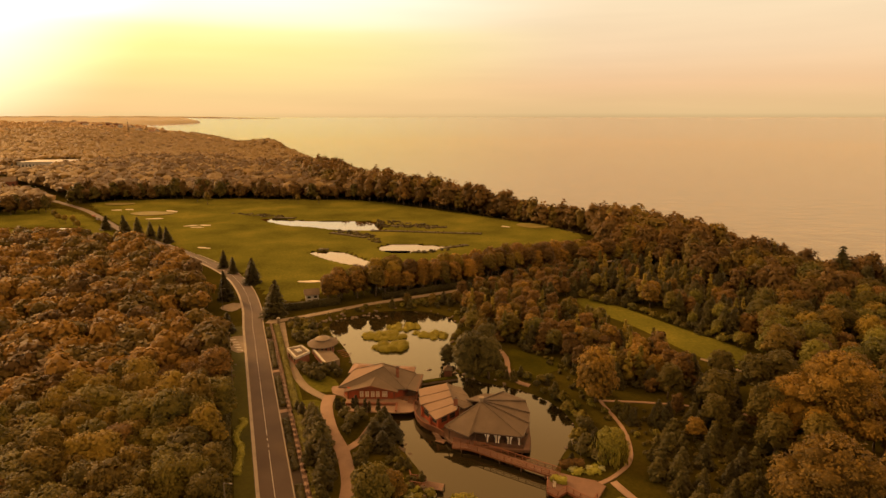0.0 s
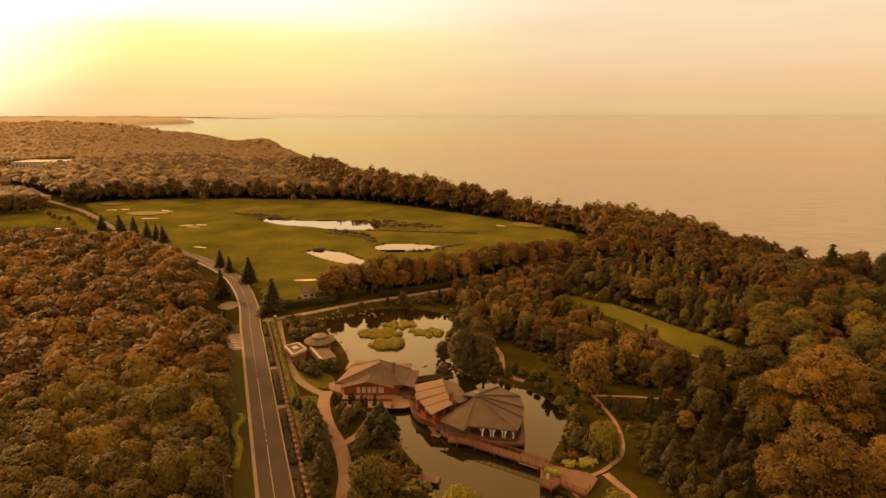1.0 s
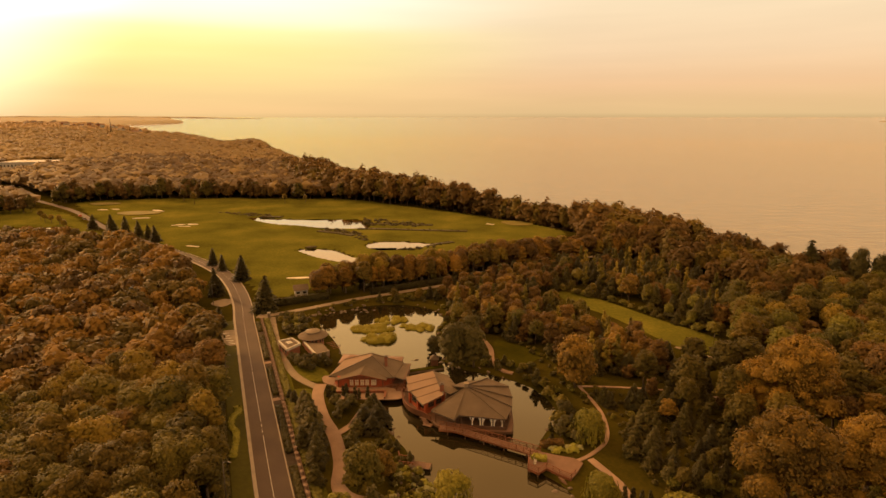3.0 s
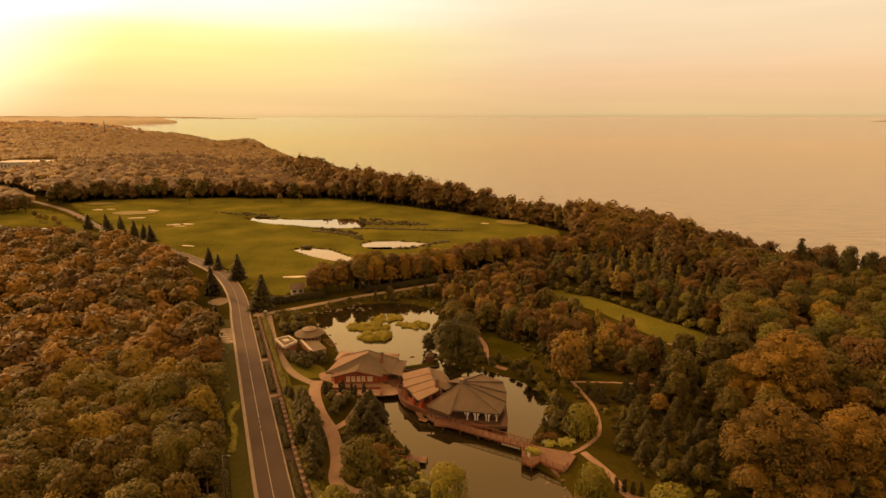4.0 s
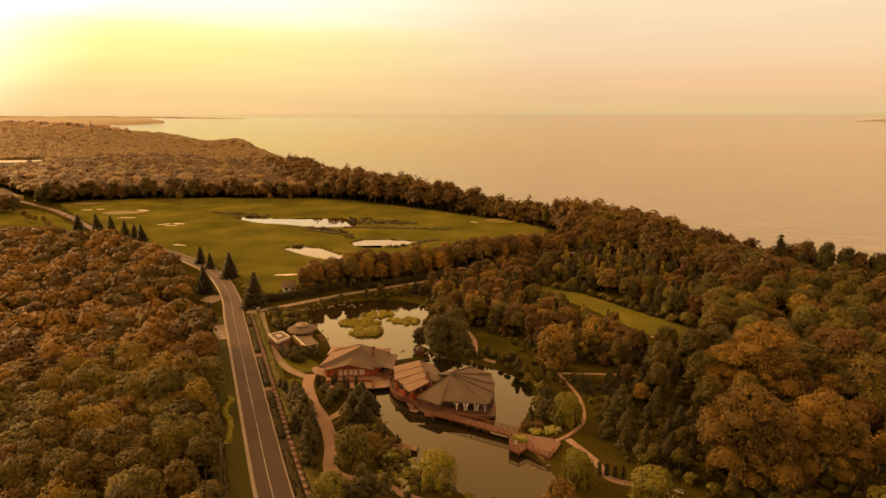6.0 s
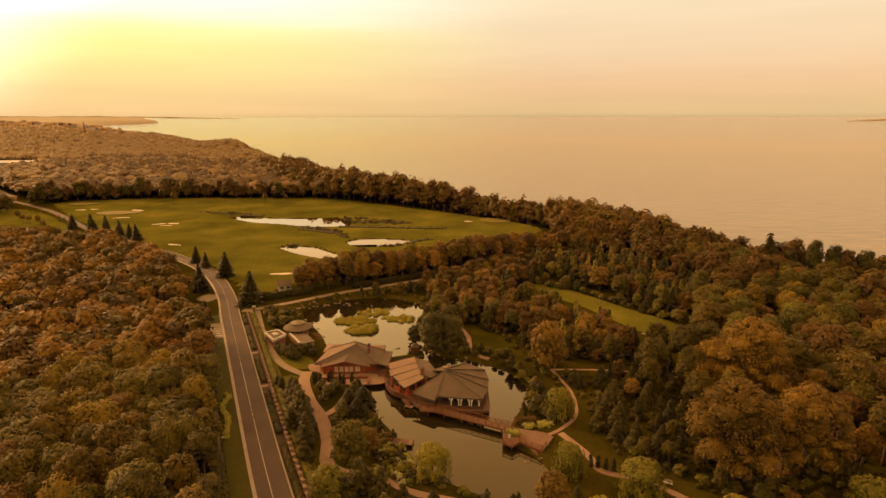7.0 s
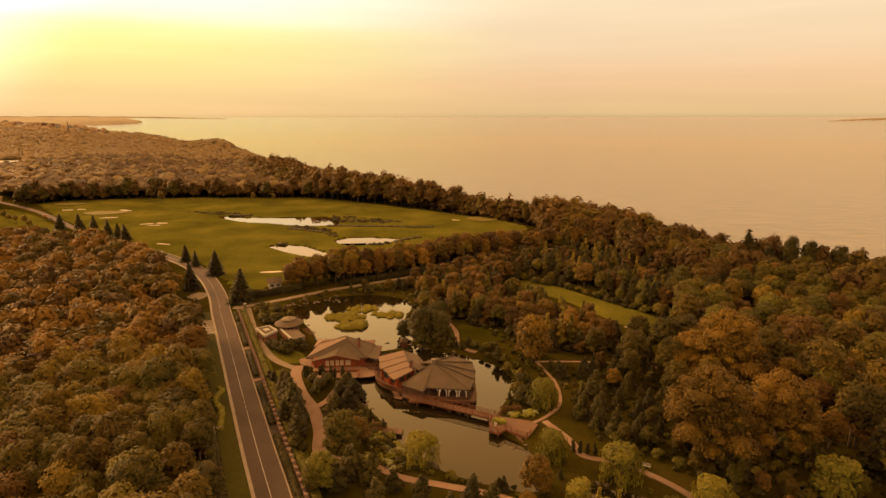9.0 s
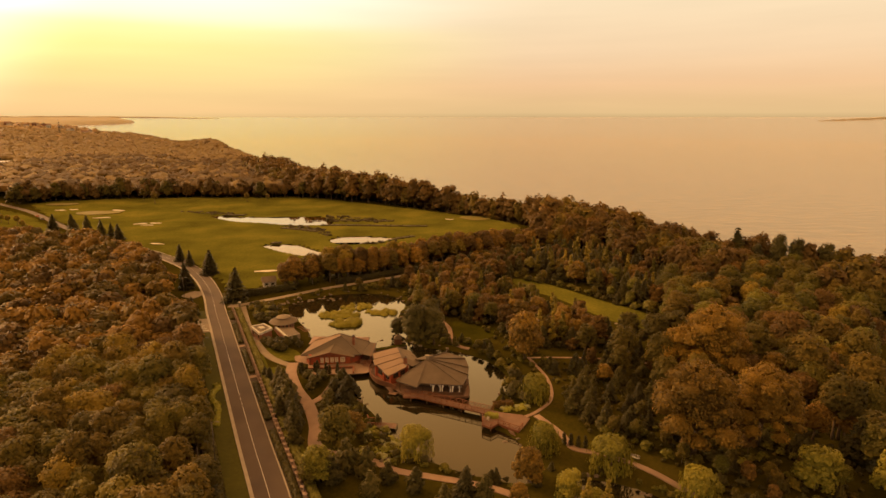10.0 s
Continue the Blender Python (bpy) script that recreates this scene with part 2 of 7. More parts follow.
M = {
    "ground": surface("rough_grass", (0.017, 0.016, 0.003), (0.036, 0.031, 0.005), 0.06, 1.5, 0.95, 0.6, spec=0.0, c3=(0.050, 0.040, 0.008)),
    "lawn": surface("mown_lawn", (0.043, 0.044, 0.008), (0.087, 0.085, 0.014), 0.035, 0.9, 0.9, 0.3, spec=0.0, c3=(0.132, 0.117, 0.021)),
    "parkgrass": surface("shaded_park_grass", (0.020, 0.021, 0.003), (0.045, 0.043, 0.005), 0.08, 1.2, 0.9, 0.4, spec=0.0),
    "verge": surface("mown_verge_grass", (0.030, 0.031, 0.005), (0.062, 0.058, 0.008), 0.08, 1.2, 0.9, 0.4, spec=0.1),
    "hedgegreen": surface("clipped_green_hedge", (0.060, 0.058, 0.009), (0.130, 0.118, 0.017), 0.5, 4.0, 0.9, 0.8, dist=0.1),
    "green": surface("putting_green", (0.105, 0.088, 0.010), (0.130, 0.105, 0.013), 0.1, 2.0, 0.9, 0.1),
    "sand": surface("bunker_sand", (0.40, 0.35, 0.25), (0.52, 0.47, 0.36), 0.3, 4.0, 0.95, 0.2),
    "lime": surface("clipped_lime_hedge", (0.115, 0.115, 0.013), (0.20, 0.19, 0.024), 0.6, 5.0, 0.9, 0.8, dist=0.1),
    "palegreen": surface("pale_green_leaves", (0.15, 0.155, 0.06), (0.26, 0.26, 0.11), 0.8, 6.0, 0.7, 0.4, island=0.3),
    "asphalt": surface("worn_asphalt", (0.050, 0.034, 0.025), (0.066, 0.046, 0.034), 0.12, 14.0, 0.85, 0.25, c3=(0.078, 0.055, 0.041)),
    "paint": surface("road_paint", (0.32, 0.31, 0.28), (0.48, 0.46, 0.42), 1.0, 9.0, 0.7, 0.1),
    "kerb": surface("kerb_concrete", (0.20, 0.17, 0.135), (0.29, 0.25, 0.20), 0.5, 7.0, 0.85, 0.3),
    "paving": surface("terracotta_paving", (0.140, 0.092, 0.066), (0.195, 0.130, 0.093), 0.25, 6.0, 0.85, 0.3, c3=(0.235, 0.162, 0.116)),
    "gravel": surface("grey_gravel", (0.12, 0.095, 0.068), (0.20, 0.16, 0.115), 0.4, 8.0, 0.9, 0.4),
    "stone": surface("rough_stone", (0.05, 0.039, 0.029), (0.12, 0.092, 0.069), 0.9, 6.0, 0.9, 0.6, island=0.3),
    "pinkstone": surface("pink_sandstone", (0.16, 0.11, 0.085), (0.27, 0.19, 0.15), 0.9, 6.0, 0.9, 0.5, island=0.3),
    "redwood": surface("red_stained_timber", (0.17, 0.034, 0.014), (0.28, 0.062, 0.024), 0.8, 9.0, 0.65, 0.3, island=0.15),
    "darkwood": surface("dark_brown_timber", (0.035, 0.020, 0.013), (0.085, 0.045, 0.028), 0.9, 9.0, 0.7, 0.3, island=0.15),
    "railwood": surface("reddish_brown_timber", (0.085, 0.032, 0.016), (0.15, 0.056, 0.028), 0.9, 9.0, 0.7, 0.3, island=0.2),
    "hullwood": surface("dark_red_hull_timber", (0.055, 0.022, 0.012), (0.10, 0.040, 0.020), 0.9, 9.0, 0.65, 0.3),
    "deck": surface("deck_boards", (0.080, 0.045, 0.029), (0.135, 0.078, 0.052), 0.7, 8.0, 0.75, 0.3, island=0.3),
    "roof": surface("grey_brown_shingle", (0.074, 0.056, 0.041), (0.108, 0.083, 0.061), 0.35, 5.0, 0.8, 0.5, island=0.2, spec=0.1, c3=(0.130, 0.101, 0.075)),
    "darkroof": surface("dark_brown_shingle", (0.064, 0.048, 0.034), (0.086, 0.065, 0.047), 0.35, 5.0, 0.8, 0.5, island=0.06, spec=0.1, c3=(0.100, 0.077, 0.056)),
    # lighter copy of the roof shingle, the sunlight put into its colour
    "litroof": surface("salmon_lit_shingle", (0.13, 0.088, 0.060), (0.185, 0.126, 0.088), 0.35, 5.0, 0.8, 0.5, island=0.2, spec=0.1),
    "darkreed": surface("dark_reeds", (0.030, 0.024, 0.006), (0.052, 0.042, 0.010), 0.4, 3.0, 0.9, 0.5, island=0.4),
    "roofedge": surface("dark_roof_edge", (0.05, 0.035, 0.026), (0.09, 0.065, 0.05), 0.6, 6.0, 0.7, 0.2),
    "copper": surface("salmon_shingle", (0.135, 0.078, 0.050), (0.190, 0.112, 0.074), 0.4, 5.0, 0.7, 0.4, island=0.2),
    "white": surface("white_plaster", (0.26, 0.24, 0.21), (0.38, 0.36, 0.32), 0.6, 6.0, 0.8, 0.15),
    "curtain": surface("white_curtain", (0.60, 0.57, 0.52), (0.75, 0.72, 0.67), 1.5, 9.0, 0.9, 0.3),
    "brick": surface("red_brick", (0.12, 0.045, 0.026), (0.19, 0.078, 0.046), 1.2, 8.0, 0.85, 0.4),
    "metal": surface("grey_metal", (0.07, 0.058, 0.048), (0.11, 0.093, 0.077), 1.0, 9.0, 0.5, 0.1, metal=0.6),
    "bark": surface("tree_bark", (0.055, 0.038, 0.025), (0.11, 0.08, 0.055), 1.2, 7.0, 0.95, 0.7),
    "reed": surface("reed_grass", (0.13, 0.118, 0.010), (0.23, 0.20, 0.020), 0.4, 3.0, 0.9, 0.5, island=0.4),
    "soil": surface("planting_bed_soil", (0.026, 0.019, 0.011), (0.050, 0.034, 0.020), 0.6, 5.0, 0.95, 0.6),
    "oak": foliage("oak_leaves", (0.062, 0.045, 0.0084), (0.120, 0.083, 0.0131), (0.20, 0.132, 0.0202), 0.3),
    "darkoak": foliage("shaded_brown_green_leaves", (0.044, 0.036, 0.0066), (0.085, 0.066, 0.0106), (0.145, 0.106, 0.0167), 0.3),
    "olive": foliage("olive_green_leaves", (0.052, 0.046, 0.0077), (0.110, 0.090, 0.0136), (0.190, 0.148, 0.0214), 0.3),
    "lush": foliage("fresh_green_leaves", (0.050, 0.047, 0.0095), (0.120, 0.110, 0.0154), (0.20, 0.172, 0.0261), 0.3),
    "orange": foliage("orange_autumn_leaves", (0.088, 0.052, 0.0090), (0.195, 0.110, 0.0165), (0.340, 0.190, 0.0275), 0.3),
    "amber": foliage("amber_autumn_leaves", (0.069, 0.045, 0.0078), (0.158, 0.096, 0.0135), (0.300, 0.176, 0.0230), 0.3),
    "rust": foliage("rust_brown_leaves", (0.060, 0.036, 0.0101), (0.122, 0.070, 0.0166), (0.205, 0.115, 0.0238), 0.3),
    "gold": foliage("yellow_gold_leaves", (0.110, 0.088, 0.0131), (0.220, 0.165, 0.0235), (0.330, 0.248, 0.0392), 0.3),
    "willow": foliage("willow_leaves", (0.080, 0.076, 0.0105), (0.165, 0.148, 0.0190), (0.270, 0.232, 0.0300), 0.3),
    "spruce": foliage("spruce_needles", (0.022, 0.019, 0.0062), (0.042, 0.036, 0.0106), (0.070, 0.060, 0.0166), 0.2),
    "pine": foliage("pine_needles", (0.033, 0.029, 0.0084), (0.062, 0.053, 0.0136), (0.104, 0.086, 0.0226), 0.25),
    # golden autumn brown, brightened in colour for the hazy sunward side
    "goldoak": foliage("golden_brown_leaves", (0.100, 0.074, 0.0110), (0.190, 0.134, 0.0180), (0.300, 0.205, 0.0270), 0.35),
    "cliffleaf": foliage("dark_russet_leaves", (0.080, 0.049, 0.0140), (0.126, 0.077, 0.0210), (0.185, 0.112, 0.0300), 0.4),
    # orange-brown leaves of the back stand, lightened in colour for its haze
    "backleaf": foliage("orange_brown_hazy_leaves", (0.155, 0.090, 0.0166), (0.27, 0.155, 0.0274), (0.38, 0.222, 0.0404), 0.4),
    # haze is mixed into these leaf colours, palest for the farthest wood
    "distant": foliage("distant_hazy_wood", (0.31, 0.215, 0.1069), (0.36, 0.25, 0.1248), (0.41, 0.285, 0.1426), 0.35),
    "farwood": foliage("far_haze_tinted_leaves", (0.165, 0.113, 0.0390), (0.195, 0.133, 0.0455), (0.230, 0.154, 0.0520), 0.35, 0.2, 0.1),
    "lake": water("pond_water", (0.012, 0.010, 0.004), 0.02, (0.8, 0.03, 0.03), 1.36, (0.97, 0.90, 0.70), 1.8),
    "golfpond": water("golf_pond_water", (0.030, 0.022, 0.006), 0.03, (0.8, 0.04, 0.03), 1.6, (1.0, 0.76, 0.50), 1.5),
    "sea": water("sea_water", (0.145, 0.108, 0.056), 0.12, (0.10, 0.50, 1.3), 1.33, (0.94, 0.85, 0.70)),
}


def glass_material():
    m, N, L, b = nodes_of("window_glass")
    b.inputs["Base Color"].default_value = (0.03, 0.028, 0.025, 1)
    b.inputs["Roughness"].default_value, b.inputs["IOR"].default_value = 0.06, 1.5
    return m


M["glass"] = glass_material()


# ---- building helpers ----
class Shape:
    """Gathers simple solids into one mesh."""

    def __init__(self):
        self.v, self.f = [], []

    def add(self, verts, faces):
        k = len(self.v)
        self.v += [tuple(p) for p in verts]
        self.f += [[k + i for i in f] for f in faces]
        return self

    def box(self, c, s, rz=0.0, taper=1.0):
        x, y, z = (0.5 * a for a in s)
        ca, sa = math.cos(rz), math.sin(rz)
        pts = []
        for dz, k in ((-z, 1.0), (z, taper)):
            for dx, dy in ((-x, -y), (x, -y), (x, y), (-x, y)):
                dx, dy = dx * k, dy * k
                pts.append((c[0] + ca * dx - sa * dy, c[1] + sa * dx + ca * dy, c[2] + dz))
        return self.add(pts, [(3, 2, 1, 0), (4, 5, 6, 7), (0, 1, 5, 4), (1, 2, 6, 5), (2, 3, 7, 6), (3, 0, 4, 7)])

    def prism(self, poly, z0, z1):
        n = len(poly)
        if sum(poly[i - 1][0] * poly[i][1] - poly[i][0] * poly[i - 1][1] for i in range(n)) < 0:
            poly = poly[::-1]
        pts = [(x, y, z0) for x, y in poly] + [(x, y, z1) for x, y in poly]
        return self.add(pts, [list(range(n))[::-1], [n + i for i in range(n)]] + [(i, (i + 1) % n, n + (i + 1) % n, n + i) for i in range(n)])

    def bar(self, a, b, w, h=None):
        """A rectangular bar from a to b, w wide and h high."""
        h = w if h is None else h
        a, b = Vector(a), Vector(b)
        d = (b - a).normalized()
        s = d.cross(Vector((0, 0, 1)))
        s = Vector((1, 0, 0)) if s.length < 1e-3 else s.normalized()
        u = s.cross(d).normalized()
        pts = [p + s * (w / 2 * i) + u * (h / 2 * j) for p in (a, b) for i, j in ((-1, -1), (1, -1), (1, 1), (-1, 1))]
        return self.add(pts, [(3, 2, 1, 0), (4, 5, 6, 7), (0, 1, 5, 4), (1, 2, 6, 5), (2, 3, 7, 6), (3, 0, 4, 7)])

    def tube(self, a, b, r0, r1=None, n=8, cap=True):
        r1 = r0 if r1 is None else r1
        a, b = Vector(a), Vector(b)
        d = (b - a).normalized()
        s = d.cross(Vector((0, 0, 1)))
        s = Vector((1, 0, 0)) if s.length < 1e-3 else s.normalized()
        u = s.cross(d)
        pts = [p + (s * math.cos(k * 2 * math.pi / n) + u * math.sin(k * 2 * math.pi / n)) * r for p, r in ((a, r0), (b, r1)) for k in range(n)]
        faces = [(i, n + i, n + (i + 1) % n, (i + 1) % n) for i in range(n)]
        if cap:
            faces += [list(range(n)), [n + i for i in range(n)][::-1]]
        return self.add(pts, faces)

    def slab(self, pts, thick):
        """A flat or bent panel through 3 or 4 points, with thickness downwards."""
        n = len(pts)
        low = [(p[0], p[1], p[2] - thick) for p in pts]
        return self.add(list(pts) + low, [list(range(n)), [n + i for i in range(n)][::-1]] + [((i + 1) % n, i, n + i, n + (i + 1) % n) for i in range(n)])

    def mesh(self, name, material, bevel=0.0, smooth=False):
        me = bpy.data.meshes.new(name)
        me.from_pydata(self.v, [], self.f)
        bm = bmesh.new()
        bm.from_mesh(me)
        bmesh.ops.recalc_face_normals(bm, faces=bm.faces)
        if bevel:
            bmesh.ops.bevel(bm, geom=bm.edges[:], offset=bevel, segments=1, affect="EDGES", clamp_overlap=True)
        for f in bm.faces:
            f.smooth = smooth
        bm.to_mesh(me)
        bm.free()
        me.materials.append(material)
        return me


def thing(name, label, category, group="", kind="", at=(0, 0, 0)):
    ob = new(name)
    ob.empty_display_size = 0.3
    ob.location = at
    return tagged(ob, label, category, group, kind)


def part(name, shape, material, parent, label="", bevel=0.0, smooth=False):
    ob = new(name, shape.mesh(name, material, bevel, smooth) if isinstance(shape, Shape) else shape)
    ob.parent = parent
    return tagged(ob, label)


def piece(name, mesh, m, parent):
    ob = new(name, mesh)
    ob.matrix_basis = m
    ob.parent = parent
    return ob


def single(name, shape, material, label, category, group="", kind="", bevel=0.0, smooth=False):
    return tagged(new(name, shape.mesh(name, material, bevel, smooth)), label, category, group, kind)


def smooth_line(pts, step=1.0, closed=False):
    """A Catmull-Rom line through the points."""
    p = [np.array(a, float) for a in pts]
    n = len(p)
    out = []
    for i in range(n if closed else n - 1):
        if closed:
            a, b, c, d = p[i - 1], p[i], p[(i + 1) % n], p[(i + 2) % n]
        else:
            a, b, c, d = p[max(i - 1, 0)], p[i], p[i + 1], p[min(i + 2, n - 1)]
        k = max(2, int(np.linalg.norm(c - b) / step))
        for j in range(k):
            t = j / k
            out.append(0.5 * (2 * b + (c - a) * t + (2 * a - 5 * b + 4 * c - d) * t * t + (3 * b - a - 3 * c + d) * t ** 3))
    if not closed:
        out.append(p[-1])
    return np.array(out)


def sides_of(line):
    d = np.gradient(line, axis=0)
    d /= np.linalg.norm(d, axis=1)[:, None] + 1e-9
    return np.stack([d[:, 1], -d[:, 0]], 1)        # to the right of the way


def inside(poly, x, y):
    r = np.zeros(np.shape(x), bool)
    px, py = poly[:, 0], poly[:, 1]
    for i in range(len(poly)):
        x0, y0, x1, y1 = px[i - 1], py[i - 1], px[i], py[i]
        hit = ((y0 > y) != (y1 > y)) & (x < (x1 - x0) * (y - y0) / (y1 - y0 + 1e-12) + x0)
        r ^= hit
    return r


def gap_to(poly, x, y, closed=True):
    """Distance to an outline; inside it is negative when the outline is closed."""
    best = np.full(np.shape(x), 1e9)
    for i in range(0 if closed else 1, len(poly)):
        (x0, y0), (x1, y1) = poly[i - 1], poly[i]
        dx, dy = x1 - x0, y1 - y0
        t = np.clip(((x - x0) * dx + (y - y0) * dy) / (dx * dx + dy * dy + 1e-12), 0, 1)
        best = np.minimum(best, np.hypot(x - x0 - t * dx, y - y0 - t * dy))
    return np.where(inside(poly, x, y), -best, best) if closed else best


# ---- plan: shores, coast, ways ----
UPPER_POND = smooth_line([(-29, 165), (-24, 152), (-14, 150), (-6, 150), (2, 152), (5, 160), (4, 168), (2, 177), (5, 190), (2, 200), (-9, 206), (-22, 206), (-33, 201),
                          (-40, 194), (-38, 183), (-33, 174)], 2.0, True)
LOWER_POND = smooth_line([(-5, 154), (-6, 140), (-11, 134), (-13, 127), (-10, 116), (-5, 106), (-2, 99), (2, 90), (9, 84), (17, 79), (26, 76), (29, 82), (27, 92), (21, 100),
                          (24, 107), (27, 113), (31, 118), (31, 127), (27, 136), (19, 143), (10, 147), (4, 153)], 2.0, True)
BROOK = smooth_line([(33, 76), (39, 76), (46, 73), (52, 67), (56, 58), (50, 55), (42, 62), (34, 68)], 2.0, True)
GOLF_POND_A = smooth_line([(-131, 405), (-113, 401), (-88, 395), (-50, 394), (-40, 380), (-42, 361), (-67, 362), (-88, 372), (-104, 378), (-122, 392)], 4.0, True)
GOLF_POND_B = smooth_line([(-36, 313), (-27, 322), (-8, 318), (3, 311), (-14, 300), (-29, 299)], 3.0, True)
GOLF_POND_C = smooth_line([(-72, 301), (-56, 301), (-46, 291), (-38, 281), (-20, 269), (-25, 262), (-49, 276), (-62, 287)], 3.0, True)
GOLF_POND_D = smooth_line([(-268, 372), (-240, 372), (-236, 366), (-262, 363), (-300, 366), (-310, 372)], 4.0, True)
PONDS = [(UPPER_POND, 0.0), (LOWER_POND, 0.0), (BROOK, 0.0), (GOLF_POND_A, 0.5), (GOLF_POND_B, 0.5), (GOLF_POND_C, 0.5), (GOLF_POND_D, 0.5)]
COAST = np.array([(900, -300), (420, 60), (262, 170), (182, 226), (162, 258), (142, 302), (82, 376), (30, 437), (-32, 535), (-76, 590), (-130, 725), (-256, 1034),
                  (-392, 1326), (-764, 1732), (-1480, 2690), (-1880, 3360), (-3200, 4100), (-4900, 4800)], float)
SEA_SIDE = np.vstack([COAST, [(-4900, 4950), (4950, 4950), (4950, -300)]])
ROAD = smooth_line([(-15.3, 50), (-24.4, 75.5), (-32.2, 95.9), (-47.4, 136.9), (-60.4, 172), (-66, 187), (-73.5, 208), (-84.5, 232), (-98, 254), (-120, 279), (-152, 309),
                    (-206, 360), (-275, 434), (-364, 505), (-470, 590)], 2.0)
ROAD_HALF = 3.4


def land_height(x, y):
    far = np.clip((np.hypot(x, y) - 420) / 700, 0, 1)
    h = 1.0 + far * (7.0 * np.sin(x * 0.0061 + 1.3) * np.cos(y * 0.0047 + 0.6) + 4.0 * np.sin(x * 0.013 + y * 0.009) + 5.0)
    h = h + far * 14 * np.exp(-((x + 385) / 85.0) ** 2 - ((y - 1225) / 130.0) ** 2)
    # the land climbs inland
    ease = lambda v: np.clip(v, 0, 1) ** 2 * (3 - 2 * np.clip(v, 0, 1))
    h = h + 29 * ease((-x - 420) / 600) * ease((y - 500) / 700)
    for poly, level in PONDS:
        near = (x > poly[:, 0].min() - 12) & (x < poly[:, 0].max() + 12) & (y > poly[:, 1].min() - 12) & (y < poly[:, 1].max() + 12)
        if np.any(near):
            d = np.full(np.shape(x), 99.0)
            d[near] = gap_to(poly, x[near], y[near])
            h = np.where(d < 6, np.minimum(h, level + np.clip(d * 0.85, -1.4, 1.1)), h)
    sea = gap_to(SEA_SIDE, x, y)
    h = np.where(sea < 12, np.minimum(h, np.maximum(h - np.clip(12 - sea, 0, 140) * 0.8, -44)), h)
    return h


def level(x, y):
    return float(land_height(np.array([x], float), np.array([y], float))[0])


def spread(a, b, step):
    return list(np.arange(a, b, step))


def growing(a, b, step, k=1.13):
    out = []
    while a < b:
        out.append(a)
        a += step
        step *= k
    return out + [b]


def make_ground():
    left = [-v for v in growing(160, 4900, 6)][::-1]
    xs = np.array(left + spread(-160 + 3, -48, 3) + spread(-48, 62, 1.5) + spread(62, 140, 3) + growing(140, 4900, 5))
    ys = np.array(spread(-150, 48, 12) + spread(48, 212, 1.5) + spread(212, 415, 3) + growing(415, 4900, 6, 1.09))
    X, Y = np.meshgrid(xs, ys)
    Z = land_height(X.ravel(), Y.ravel()).reshape(X.shape)
    rough = np.clip((np.hypot(X, Y) - 40) / 60, 0, 1)
    Z += 0.05 * rough * (np.sin(X * 0.9 + np.sin(Y * 0.7) * 2) * np.sin(Y * 1.1)) * (Z > 0.9) * (Z < 1.02) - 0.05
    n, m = len(ys), len(xs)
    i = np.arange((n - 1) * m).reshape(n - 1, m)[:, :-1].ravel()
    faces = np.stack([i, i + 1, i + m + 1, i + m], 1)
    me = bpy.data.meshes.new("ground")
    me.from_pydata(np.stack([X.ravel(), Y.ravel(), Z.ravel()], 1).tolist(), [], faces.tolist())
    me.polygons.foreach_set("use_smooth", np.ones(len(faces), bool))
    me.materials.append(M["ground"])
    return tagged(new("ground", me), "olive rough grass and dark leaf litter under the woods", "ground", kind="structure")


make_ground()


def sheet(name, poly, z, material, label, category, kind="structure", edge=0.25):
    """A thin surface with an outline, lying on the ground."""
    s = Shape().prism([tuple(p) for p in poly], z - edge, z)
    return single(name, s, material, label, category, kind=kind)


def rect_around(poly, pad):
    a, b = poly.min(0) - pad, poly.max(0) + pad
    return [(a[0], a[1]), (b[0], a[1]), (b[0], b[1]), (a[0], b[1])]


park_water = np.vstack([UPPER_POND, LOWER_POND])
sheet("water_pond", rect_around(park_water, 3), 0.0, M["lake"], "still brownish pond water reflecting trees and sky", "pond")
sheet("water_brook", rect_around(BROOK, 1.2), 0.004, M["lake"], "small dark pool of still water among rocks", "pond")
for poly in (GOLF_POND_A, GOLF_POND_B, GOLF_POND_C, GOLF_POND_D):
    sheet("water_golf_pond", rect_around(poly, 2), 0.5, M["golfpond"], "shiny pond on the golf course reflecting the sky", "pond")


def sea_level(x, y):
    """Level near the land; far out the sheet rises gently to meet the horizon within the lens's reach."""
    return -25.0 + 92.0 * np.clip((np.hypot(x, y) - 2600) / 2300, 0, 1) ** 1.5


def make_sea():
    xs = np.array([-v for v in growing(50, 4900, 100, 1.04)][::-1] + growing(50, 4900, 100, 1.04))
    ys = np.array(growing(-300, 4900, 60, 1.05))
    X, Y = np.meshgrid(xs, ys)
    n, m = len(ys), len(xs)
    i = np.arange((n - 1) * m).reshape(n - 1, m)[:, :-1].ravel()
    me = bpy.data.meshes.new("water_sea")
    me.from_pydata(np.stack([X.ravel(), Y.ravel(), sea_level(X.ravel(), Y.ravel())], 1).tolist(), [], np.stack([i, i + 1, i + m + 1, i + m], 1).tolist())
    me.materials.append(M["sea"])
    tagged(new("water_sea", me), "calm hazy sea under the evening sky", "sea", kind="structure")


make_sea()


